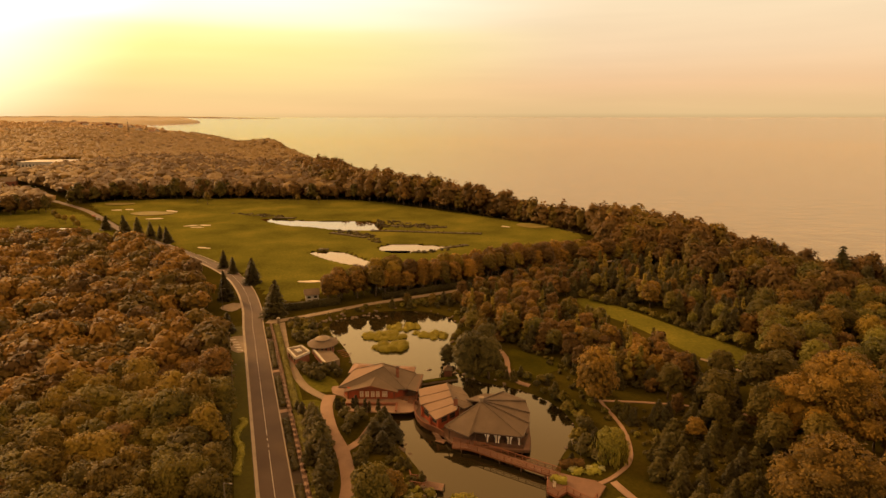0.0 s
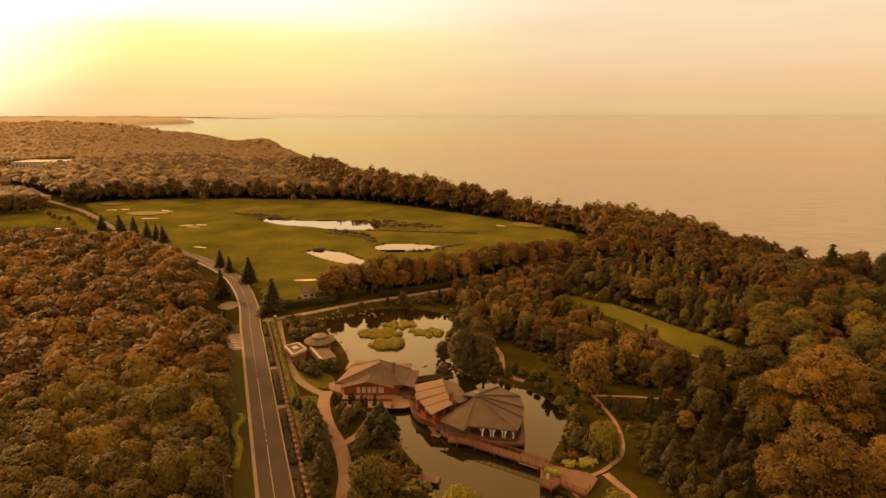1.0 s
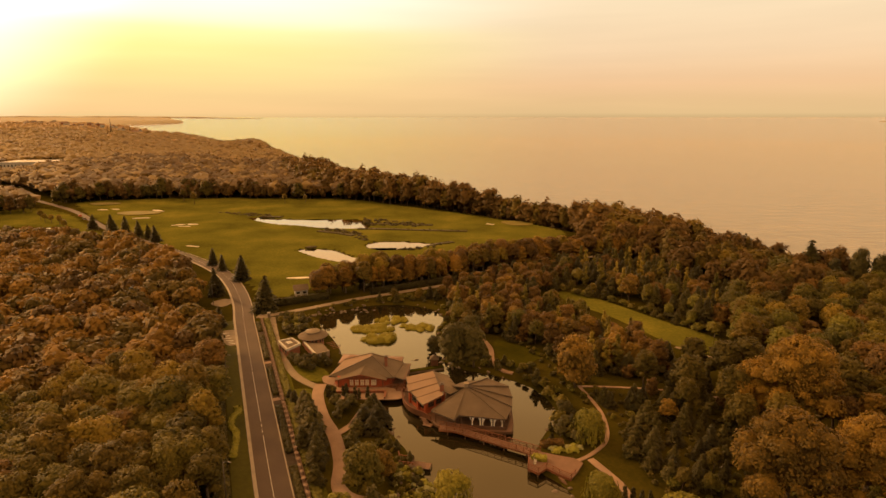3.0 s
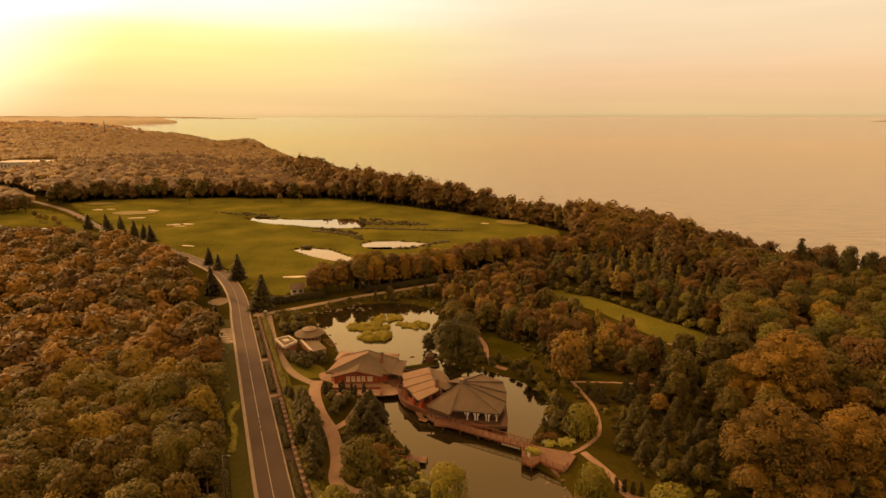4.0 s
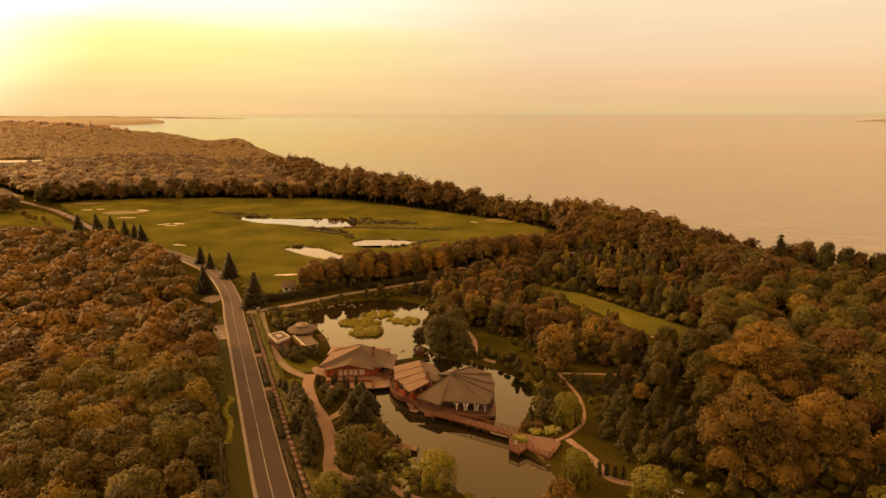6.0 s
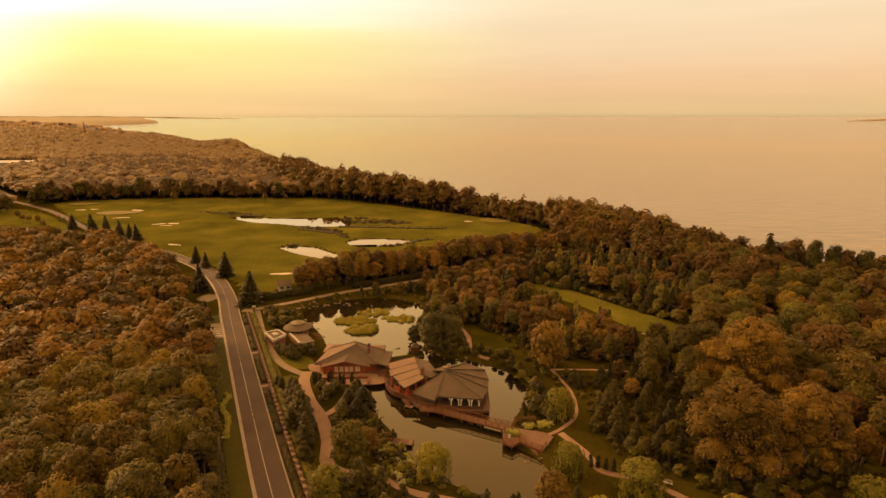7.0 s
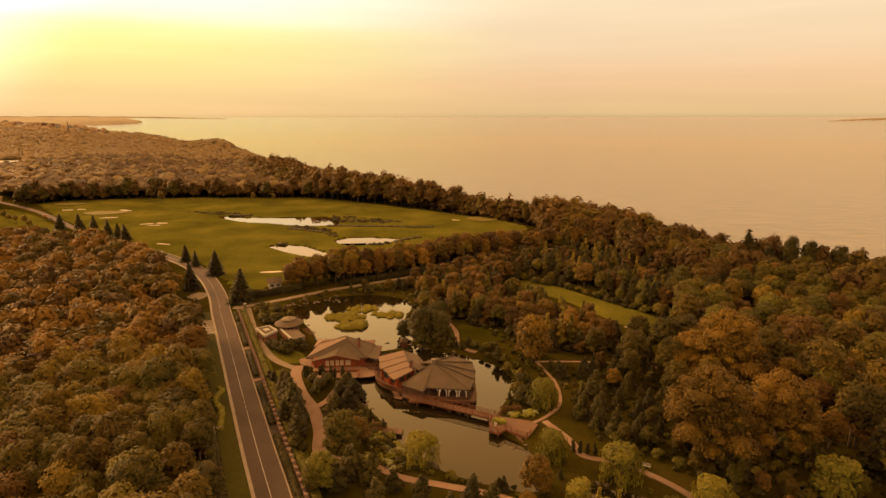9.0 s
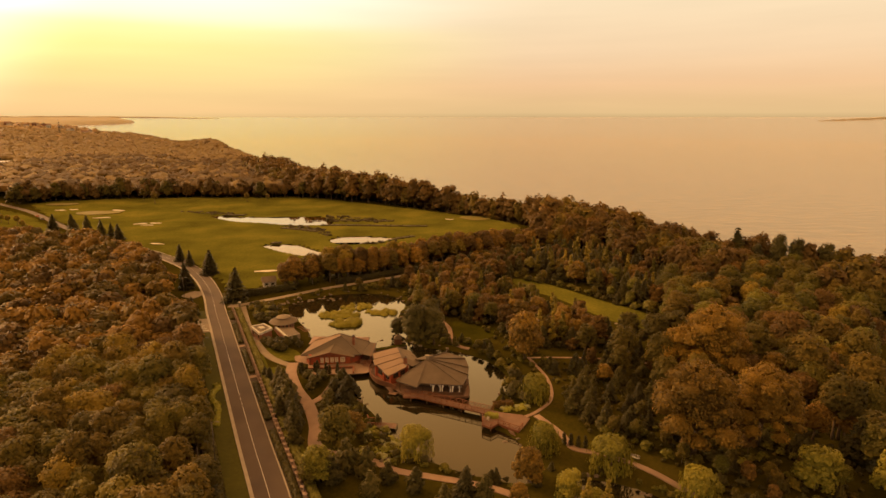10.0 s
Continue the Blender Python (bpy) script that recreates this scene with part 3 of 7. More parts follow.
def ribbon(name, line, half, material, label, category, lift=0.06, thick=0.3, kind="structure", shift=0.0):
    """A way that follows the ground: half is half its width, shift moves it to its right."""
    side = sides_of(line)
    mid = line + side * shift
    a, b = mid - side * half, mid + side * half
    za = land_height(a[:, 0], a[:, 1]) + lift
    zb = land_height(b[:, 0], b[:, 1]) + lift
    n = len(line)
    v = np.concatenate([np.column_stack([a, za]), np.column_stack([b, zb]), np.column_stack([b, zb - thick]), np.column_stack([a, za - thick])])
    s = Shape()
    f = []
    for i in range(n - 1):
        for k in range(4):
            p, q = k * n, ((k + 1) % 4) * n
            f.append((p + i, p + i + 1, q + i + 1, q + i))
    f += [(0, n, 2 * n, 3 * n), (n - 1, 4 * n - 1, 3 * n - 1, 2 * n - 1)]
    s.add(v.tolist(), f)
    return single(name, s, material, label, category, kind=kind)


# ---- road ----
run = np.concatenate([[0], np.cumsum(np.hypot(*np.diff(ROAD, axis=0).T))])
ribbon("road", ROAD, np.interp(run, [300, 380], [ROAD_HALF, 2.1])[:, None], M["asphalt"], "worn grey-brown asphalt road curving past the park", "road", lift=0.05)
ribbon("kerb_outer", ROAD[:150], 0.36, M["kerb"], "pale concrete kerb strip along the road", "kerb", lift=0.17, shift=-ROAD_HALF + 0.34)
ribbon("kerb_inner", ROAD[:150], 0.14, M["kerb"], "pale concrete kerb along the road", "kerb", lift=0.16, shift=ROAD_HALF + 0.14)


def centre_line():
    base = thing("road_marking", "white centre line with solid and broken stretches", "road marking", kind="structure")
    acc = np.concatenate([[0], np.cumsum(np.hypot(*np.diff(ROAD, axis=0).T))])
    at = 0.0
    while at < 330:
        solid = (at < 62) or (72 < at < 100)
        ln = 4.0 if solid else 1.3
        d = np.linspace(at, at + ln, 4)
        x, y = np.interp(d, acc, ROAD[:, 0]), np.interp(d, acc, ROAD[:, 1])
        line = np.stack([x, y], 1)
        side = sides_of(line)
        s = Shape()
        for i in range(3):
            q = [line[i] - side[i] * 0.055, line[i] + side[i] * 0.055, line[i + 1] + side[i + 1] * 0.055, line[i + 1] - side[i + 1] * 0.055]
            s.slab([(p[0], p[1], 1.058) for p in q], 0.02)
        part("dash", s, M["paint"], base)
        at += ln + (0.02 if solid else 1.3)


centre_line()

# ---- grass and sand on the golf course, lawns ----
def lay(name, pts, z, material, label, category, step=3.0):
    return sheet(name, smooth_line(pts, step, True), z, material, label, category)


def turf(name, outline, holes, label, step=3.0, lift=0.10, roll=0.25, material="lawn", category="golf course"):
    """Grass that follows the ground inside an outline, with holes where ponds lie."""
    (x0, y0), (x1, y1) = outline.min(0) - step, outline.max(0) + step
    xs, ys = np.arange(x0, x1 + step, step), np.arange(y0, y1 + step, step)
    X, Y = np.meshgrid(xs, ys)
    d = gap_to(outline, X.ravel(), Y.ravel()).reshape(X.shape)
    for poly in holes:
        d = np.maximum(d, -1.0 - gap_to(poly, X.ravel(), Y.ravel()).reshape(X.shape))
    Z = land_height(X.ravel(), Y.ravel()).reshape(X.shape) + lift + roll * (np.sin(X * 0.06) * np.cos(Y * 0.05)) ** 2
    keep = d < step * 0.5
    idx = -np.ones(X.shape, int)
    idx[keep] = np.arange(keep.sum())
    f = []
    for j in range(len(ys) - 1):
        for i in range(len(xs) - 1):
            q = (idx[j, i], idx[j, i + 1], idx[j + 1, i + 1], idx[j + 1, i])
            if min(q) >= 0:
                f.append(q)
    me = bpy.data.meshes.new(name)
    me.from_pydata(np.stack([X[keep], Y[keep], Z[keep]], 1).tolist(), [], f)
    me.polygons.foreach_set("use_smooth", np.ones(len(f), bool))
    me.materials.append(M[material])
    return tagged(new(name, me), label, category, kind="structure")


turf("lawn_golf", smooth_line([(-63, 212), (-74, 226), (-88, 247), (-104, 266), (-152, 314), (-208, 366), (-268, 436), (-285, 470), (-220, 492), (-140, 496), (-66, 492), (-20, 455), (40, 400),
                               (80, 358), (78, 324), (26, 296), (-20, 262), (-40, 236)], 5.0, True), (GOLF_POND_A, GOLF_POND_B, GOLF_POND_C), "mown green golf course turf between ponds")
turf("lawn_golf_far", smooth_line([(-420, 395), (-330, 440), (-276, 425), (-212, 357), (-162, 308), (-190, 296), (-260, 300), (-400, 330)], 5.0, True), (GOLF_POND_D,), "mown green golf turf beside the road")
lay("lawn_meadow", [(55, 219), (68, 208), (81, 187), (94, 167), (92, 157), (88, 153), (78, 161), (66, 188), (54, 207)], 1.05, M["lawn"], "mown green meadow strip between trees", "lawn")
lay("lawn_glade", [(20, 161), (22, 168), (27, 163), (34, 161), (33, 152), (28, 149), (26, 143.5), (22, 147)], 1.05, M["parkgrass"], "small green lawn among park trees", "lawn")
def blob(x0, y0, x1, y1, deep, wave=0.25):
    """A slender rounded patch along a line."""
    a, b = np.array([x0, y0]), np.array([x1, y1])
    d = b - a
    n = np.array([-d[1], d[0]]) / np.hypot(*d)
    return [tuple((a + b) / 2 + d * 0.5 * math.cos(q) + n * deep * 0.5 * math.sin(q) * (1 + wave * math.sin(3 * q + x0))) for q in np.linspace(0, 6.283, 15)[:-1]]


for patch in ((-172, 372, -164, 376, 2.2), (-163, 376.5, -155, 375, 2.6), (-166, 369, -157, 368, 1.4), (-136.4, 309.3, -128, 306.5, 1.8), (-64, 241.6, -53.5, 242.2, 2.6), (-254, 433, -246, 433, 2.6), (-245, 436, -238, 435, 2.2),
              (-210.3, 398, -198.6, 400.2, 2.2), (-212, 432.6, -201, 427.2, 3.0), (38.5, 372.6, 44, 370, 1.6)):
    pts = blob(*patch)
    lay("bunker", pts, level(*patch[:2]) + 0.40, M["sand"], "narrow pale sand bunker in the golf turf", "bunker", 1.2)
for patch in ((50, 380, 70, 370, 16), (-232, 420, -200, 419.5, 17), (-276, 462, -251, 461.4, 13)):
    pts = blob(*patch, 0.1)
    lay("putting_green", pts, level(*patch[:2]) + 0.42, M["green"], "straw-coloured closely cut putting green", "putting green", 3.0)

# ---- park ways ----
WAYS = [
    ("path_entrance", [(-57, 191), (-52.5, 177), (-46, 159), (-38, 143), (-30, 135)], 1.1, "gravel"),
    ("path_promenade", [(-29.5, 137), (-29.2, 130.5), (-26, 120), (-21.8, 111), (-18.9, 101), (-18.2, 94), (-17, 90.5), (-14.5, 88.5)], 1.5, "paving"),
    ("path_garden", [(-21.5, 111.5), (-18.6, 115.5), (-17, 121), (-14, 128)], 0.9, "paving"),
    ("path_shore", [(-16, 89.5), (-7, 86.5), (-0.3, 81.5), (6.4, 78.8), (15, 75.5), (22, 71.5), (30, 64), (36, 56)], 0.9, "paving"),
    ("path_loop", [(25, 98.5), (31, 100), (35.5, 103), (39.5, 107.5), (41.5, 114), (42, 122), (40.2, 134.5)], 0.45, "paving"),
    ("path_grove", [(40.8, 134), (52, 133), (63, 131), (74, 127), (84, 119)], 0.4, "paving"),
    ("path_pond", [(23.5, 142.5), (20.5, 145), (18.7, 150.5), (19, 161), (16, 172)], 0.75, "paving"),
    ("path_meadow", [(90, 146), (83.5, 153.5), (77.5, 160)], 0.6, "gravel"),
    ("path_willow", [(34, 100.5), (37.5, 92), (38.5, 86), (43, 83.5), (48, 80), (52.5, 75), (57, 67)], 0.8, "paving"),
    ("path_back", [(-60, 192), (-52, 196.5), (-44.8, 201), (-29.5, 211), (-10, 221), (29, 242), (68, 271), (110, 290)], 1.4, "gravel"),
    ("path_gate", [(-62.5, 192.5), (-58, 192)], 2.2, "gravel"),
]
for k, (name, pts, half, mat) in enumerate(WAYS):
    ribbon(name, smooth_line(pts, 1.0), half, M[mat], "reddish paved park path" if mat == "paving" else "pale gravel park path", "path", lift=0.07 + 0.007 * k)
lay("pavement_terrace", [(-29, 138), (-25, 135), (-24.5, 129), (-17, 128), (-8, 128), (-6.5, 131), (-10, 134), (-28, 142)], 1.16, M["paving"], "terracotta paved terrace before the timber house", "terrace", 1.0)
sheet("pavement_layby", [(-69.5, 177.8), (-66.2, 178.6), (-61.2, 165.2), (-63.4, 164.4), (-67.6, 167.6), (-71.6, 172.8)], 1.08, M["gravel"], "pale paved layby beside the road", "layby")
for k in range(5):
    sheet("road_marking_layby", [(-70.6 + 1.5 * k, 174.2 - 1.9 * k), (-70.3 + 1.5 * k, 174.5 - 1.9 * k), (-67.6 + 1.35 * k, 175.6 - 2.3 * k), (-67.7 + 1.35 * k, 175.2 - 2.3 * k)], 1.095, M["paint"], "pale parking bay line on the layby", "road marking", edge=0.02)
lay("pavement_layby_far", [(-79, 203), (-77, 210), (-82, 213), (-85, 207)], 1.08, M["gravel"], "small paved pull-in by the road", "layby", 2.0)
# verge lawns on both sides of the road
ribbon("lawn_verge_outer", ROAD[8:72], 1.95, M["verge"], "narrow mown verge beside the road kerb", "lawn", lift=0.045, shift=-ROAD_HALF - 2.0)
ribbon("lawn_verge_inner", ROAD[14:66], 1.5, M["lawn"], "narrow green lawn strip behind the stone fence", "lawn", lift=0.05, shift=ROAD_HALF + 4.8)
ribbon("planting_bed", ROAD[10:64], 1.0, M["soil"], "dark planting bed between kerb and stone fence", "planting bed", lift=0.06, shift=ROAD_HALF + 1.3)
ribbon("footway", ROAD[8:66], 0.5, M["pinkstone"], "narrow pinkish paved strip under the stone fence", "footway", lift=0.055, shift=ROAD_HALF + 2.75)
lay("lawn_house", [(-38, 132), (-33, 134.5), (-29, 131), (-27.5, 127), (-29, 123), (-34, 122)], 1.06, M["lawn"], "small lawn beside the promenade", "lawn", 1.5)
lay("lawn_rotunda", [(-41, 146), (-36, 150), (-30, 146), (-28, 140), (-33, 139)], 1.06, M["lawn"], "small lawn below the round pavilion", "lawn", 1.5)


# ---- trees ----
rng = np.random.default_rng(7)


def ico(sub):
    bm = bmesh.new()
    bmesh.ops.create_icosphere(bm, subdivisions=sub, radius=1.0)
    v = np.array([p.co[:] for p in bm.verts])
    f = np.array([[p.index for p in q.verts] for q in bm.faces])
    bm.free()
    return v, f


ICO1, ICO2 = ico(1), ico(2)


def unit(v):
    return v / (np.linalg.norm(v, axis=-1, keepdims=True) + 1e-9)


def cards(pos, normal, size, stretch=1.0, up=None):
    """Small ragged leaf clumps: one bent quad each."""
    n = len(pos)
    t = unit(np.cross(normal, rng.normal(size=(n, 3)))) if up is None else unit(up)
    b = unit(np.cross(normal, t))
    s = (size * rng.uniform(0.6, 1.35, n))[:, None]
    cs = []
    for i, j in ((-1, -1), (1, -1), (1, 1), (-1, 1)):
        k = rng.uniform(0.55, 1.15, (n, 2))
        cs.append(pos + t * s * 0.5 * i * k[:, :1] * stretch + b * s * 0.5 * j * k[:, 1:] - normal * s * 0.12 * rng.uniform(0, 1, (n, 1)))
    v = np.stack(cs, 1).reshape(-1, 3)
    q = np.arange(n)[:, None] * 4
    return v, np.concatenate([q + (0, 1, 2), q + (0, 2, 3)]), np.repeat(normal, 4, axis=0)


def stack(parts):
    vs, fs, ns, k = [], [], [], 0
    for p in parts:
        v, f = p[0], p[1]
        vs.append(v)
        fs.append(f + k)
        ns.append(p[2] if len(p) > 2 else unit(v - v.mean(0)))
        k += len(v)
    return np.concatenate(vs), np.concatenate(fs), np.concatenate(ns)


def lobes_broad(r, h, n, spread_=0.62, heart=0.70):
    """Centres and radii of the boughs of a broad crown that is 2r wide and h high."""
    out = [((0, 0, 0.49 * h), (heart * r, heart * r, 0.45 * h))]
    for k in range(n):
        a = 2 * math.pi * (k + rng.uniform(-0.3, 0.3)) / n * 2.4
        up = rng.uniform(0.18, 0.84)
        d = r * spread_ * math.sqrt(max(0.05, 1 - (up * 1.05) ** 2)) * rng.uniform(0.8, 1.1)
        q = r * rng.uniform(0.18, 0.48) * (13 / max(n, 13)) ** 0.33
        out.append(((d * math.cos(a), d * math.sin(a), h * up), (q, q, q * rng.uniform(0.75, 1.0))))
    return out


def crown(lobes, size, cover, core=ICO1, jitter=0.45, soft=0.68):
    """Leaf clumps over the boughs; their shading follows the bough's roundness."""
    got = []
    for i, (c, q) in enumerate(lobes):
        c, q = np.array(c), np.array(q)
        n = int(cover * 4 * math.pi * (q[0] * q[2]) / size ** 2) + 4
        d = unit(rng.normal(size=(n, 3)))
        d = d[d[:, 2] > -0.30]
        p = c + d * q * (rng.uniform(0.88, 1.06, (len(d), 1)) + 0.10 * rng.uniform(0, 1, (len(d), 1)) ** 4)
        ok = np.ones(len(p), bool)
        for j, (c2, q2) in enumerate(lobes):
            if j != i:
                ok &= (((p - np.array(c2)) / (np.array(q2) * 0.86)) ** 2).sum(1) > 1
        p, d = p[ok], d[ok]
        if len(p):
            nrm = unit(d / q * q.max() + rng.normal(size=p.shape) * jitter + np.array([0, 0, 0.45]))
            v, f, _ = cards(p, nrm, size)
            got.append((v, f, np.repeat(unit(unit(d / q) * soft + nrm * (1 - soft) + np.array([0, 0, 0.35])), 4, axis=0)))
        if core is not None:
            v = core[0] * q * 0.84 * rng.uniform(0.88, 1.08, (len(core[0]), 1)) + c
            got.append((v, core[1], unit(core[0] / q)))
    return stack(got)


def spruce(r, h, size, cover, ragged=0.12):
    """A spruce: tiers of drooping boughs round a narrow cone."""
    got = []
    tiers = max(5, int(h / (size * 0.9)))
    for k in range(tiers):
        z = h * (0.06 + 0.94 * k / tiers)
        q = r * (1 - k / tiers) ** 0.85 * rng.uniform(1 - ragged, 1 + ragged) + 0.08
        n = max(4, int(cover * 2 * math.pi * q / size * 1.6))
        a = rng.uniform(0, 2 * math.pi, n)
        rr = q * rng.uniform(0.55, 1.1, n)
        p = np.stack([rr * np.cos(a), rr * np.sin(a), z - 0.35 * rr + rng.normal(size=n) * 0.1 * size], 1)
        out = np.stack([np.cos(a), np.sin(a), np.full(n, -0.45)], 1)
        nrm = unit(np.stack([np.cos(a) * 0.5, np.sin(a) * 0.5, np.ones(n)], 1) + rng.normal(size=(n, 3)) * 0.25)
        got.append(cards(p, nrm, size, 1.35, up=unit(out - nrm * (out * nrm).sum(1)[:, None])))
    m = 9
    ring = [(0.72 * r * math.cos(2 * math.pi * i / m), 0.72 * r * math.sin(2 * math.pi * i / m), 0.05 * h) for i in range(m)] + [(0, 0, h * 0.97), (0, 0, 0.03 * h)]
    got.append((np.array(ring), np.array([(i, (i + 1) % m, m) for i in range(m)] + [((i + 1) % m, i, m + 1) for i in range(m)]), unit(np.array(ring) - np.array([0, 0, 0.3 * h]))))
    return stack(got)


def weeping(r, h, size, cover):
    """A willow: a dome with hanging curtains of thin twigs."""
    lobes = lobes_broad(r * 0.86, h * 0.62, 7)
    lobes = [((c[0], c[1], c[2] + 0.38 * h), q) for c, q in lobes]
    got = [crown(lobes, size, cover, soft=0.5)]
    n = int(cover * 420)
    a = rng.uniform(0, 2 * math.pi, n)
    bunch = 0.8 + 0.2 * np.sin(a * 7 + 1.0)
    q = r * bunch * rng.uniform(0.72, 1.03, n)
    z = h * (0.72 - 0.66 * rng.uniform(0, 1, n) ** 0.7)
    p = np.stack([q * np.cos(a), q * np.sin(a), z], 1)
    nrm = unit(np.stack([np.cos(a), np.sin(a), np.full(n, 0.25)], 1) + rng.normal(size=(n, 3)) * 0.3)
    down = np.stack([np.cos(a) * 0.12, np.sin(a) * 0.12, -np.ones(n)], 1)
    got.append(cards(p, nrm, size * 0.62, 3.4, up=down))
    return stack(got)


def column(r, h, size, cover):
    lobes = [((0, 0, h * (0.16 + 0.23 * k)), (r * (1.0 if k < 2 else 0.85 - 0.25 * (k - 2)), r * (1.0 if k < 2 else 0.85 - 0.25 * (k - 2)), h * 0.17)) for k in range(4)]
    return crown(lobes, size, cover)


def slender(r, h, size, cover):
    """A birch or poplar: a tall oval crown of small boughs."""
    out = []
    for k in range(9):
        u = k / 8
        d = r * 0.5 * math.sin(math.pi * min(1, 0.15 + u)) * (k % 2 * 0.6 + 0.4)
        a = 2.4 * k
        q = r * (0.68 - 0.42 * u) * rng.uniform(0.85, 1.15)
        out.append(((d * math.cos(a), d * math.sin(a), h * (0.08 + 0.86 * u)), (q, q, max(q, h * 0.10))))
    return crown(out, size, cover)


def np_mesh(name, v, f, mats, index=None, normals=None):
    me = bpy.data.meshes.new(name)
    me.vertices.add(len(v))
    me.vertices.foreach_set("co", np.asarray(v, np.float32).ravel())
    me.loops.add(3 * len(f))
    me.loops.foreach_set("vertex_index", np.asarray(f, np.int32).ravel())
    me.polygons.add(len(f))
    me.polygons.foreach_set("loop_start", np.arange(0, 3 * len(f), 3, dtype=np.int32))
    for m in mats:
        me.materials.append(m)
    if index is not None:
        me.polygons.foreach_set("material_index", np.asarray(index, np.int32))
    me.update(calc_edges=True)
    if normals is not None:
        me.polygons.foreach_set("use_smooth", np.ones(len(f), bool))
        me.normals_split_custom_set_from_vertices(np.asarray(normals, np.float32))
    return me


def trunk_shape(h, r, spread_, limbs=4):
    s = Shape()
    bend = rng.uniform(-0.04, 0.04, 2) * h
    top = Vector((bend[0], bend[1], h))
    s.tube((0, 0, -0.3), (bend[0] * 0.4, bend[1] * 0.4, h * 0.5), r * 1.25, r * 0.8, 7)
    s.tube((bend[0] * 0.4, bend[1] * 0.4, h * 0.5), top, r * 0.8, r * 0.3, 6)
    for k in range(limbs):
        a = 2.4 * k + rng.uniform(-0.4, 0.4)
        z0 = h * rng.uniform(0.42, 0.75)
        d = spread_ * rng.uniform(0.5, 0.85)
        s.tube((bend[0] * 0.4, bend[1] * 0.4, z0), (d * math.cos(a), d * math.sin(a), min(h * 1.1, z0 + 0.4 * h * rng.uniform(0.6, 1.1))), r * 0.42, r * 0.14, 5)
    return s


class Kind:
    """A kind of tree with a few different individuals, near ones with parts and simpler ones for the joined woods."""

    def __init__(self, name, label, category, mats, builder, height, foot, n=4, trunk_r=0.22, limbs=5):
        self.name, self.label, self.category, self.mats = name, label, category, mats
        self.near = []
        for k in range(n):
            v, f, nrm = builder(k)
            v = v + np.array([0, 0, foot])
            mesh = np_mesh(name + "_crown", v, f, [mats[k % len(mats)]], None, nrm)
            tm = trunk_shape(foot + (height - foot) * 0.62, trunk_r, (height - foot) * 0.30, limbs).mesh(name + "_trunk", M["bark"], smooth=True) if foot > 0.2 or limbs else None
            self.near.append((mesh, tm))

    def plant(self, x, y, scale=1.0, turn=None, which=None, label="", group="", squash=1.0):
        k = int(rng.integers(len(self.near))) if which is None else which
        turn = rng.uniform(0, 6.283) if turn is None else turn
        ob = thing(self.name, label or self.label, self.category, group)
        ob.matrix_basis = Matrix.LocRotScale((x, y, level(x, y) - 0.05), Euler((rng.uniform(-0.06, 0.06), rng.uniform(-0.06, 0.06), turn)), (scale * rng.uniform(0.88, 1.14), scale * rng.uniform(0.88, 1.14), scale * squash))
        crown_mesh, trunk_mesh = self.near[k]
        if trunk_mesh:
            o = new("trunk", trunk_mesh)
            o.parent = ob
        o = new("crown", crown_mesh)
        o.parent = ob
        return ob


def broad(r, h, n, size, cover):
    return lambda k: crown(lobes_broad(r * rng.uniform(0.9, 1.1), h * rng.uniform(0.92, 1.08), n), size, cover, ICO1)


OAK = Kind("broadleaf_tree", "broad-crowned forest tree with brown-green autumn leaves", "tree", [M["oak"], M["olive"], M["darkoak"], M["olive"], M["goldoak"], M["rust"], M["darkoak"], M["oak"]],
           broad(4.5, 9.2, 36, 0.38, 0.74), 14.0, 4.6, 8, 0.26)
GIANT = Kind("autumn_tree", "very large spreading tree with orange-gold autumn crown", "tree", [M["amber"], M["amber"]], lambda k: crown(lobes_broad(7.2, 14.2, 60, 0.80, 0.62), 0.27, 0.95), 17.0, 2.6, 2, 0.4)
MAPLE = Kind("autumn_tree", "large tree with orange-gold autumn crown", "tree", [M["orange"], M["orange"], M["gold"]], broad(6.0, 12.4, 30, 0.55, 0.9), 16.0, 2.6, 3, 0.36)
RUST = Kind("park_tree", "park tree with rusty brown and orange leaves", "tree", [M["rust"], M["amber"], M["rust"], M["oak"]], broad(3.3, 8.0, 20, 0.46, 0.85), 9.5, 0.9, 4, 0.17)
GREEN = Kind("green_tree", "broad park tree with still green leaves", "tree", [M["lush"], M["darkoak"], M["olive"]], broad(4.2, 8.8, 28, 0.40, 0.80), 11.5, 2.8, 3, 0.22)
SPRUCE = Kind("spruce", "dark spruce with drooping boughs", "tree", [M["spruce"], M["spruce"], M["pine"]], lambda k: spruce(3.6, 11.0, 0.62, 1.35), 11.5, 0.7, 3, 0.2, 0)
PINE = Kind("young_pine", "small dense dark green conifer", "tree", [M["pine"], M["spruce"], M["pine"]], lambda k: spruce(2.4, 6.2, 0.42, 1.2, 0.2) if k != 2 else slender(2.4, 5.6, 0.42, 1.0), 6.0, 0.3, 3, 0.13, 0)
WILLOW = Kind("willow", "weeping willow with yellow-green hanging twigs", "tree", [M["willow"]], lambda k: weeping(3.7, 6.2, 0.30, 2.6), 5.0, 0.0, 3, 0.22, 4)
THUJA = Kind("thuja", "narrow columnar dark evergreen", "shrub", [M["spruce"]], lambda k: column(0.55, 3.2, 0.32, 1.4), 2.0, 0.0, 2, 0.08, 0)
DENSE = Kind("bushy_tree", "dense bushy tree with yellow-green and golden leaves down to the ground", "tree", [M["olive"], M["willow"], M["amber"]], broad(4.6, 8.4, 26, 0.42, 1.2), 7.5, 0.3, 3, 0.2)
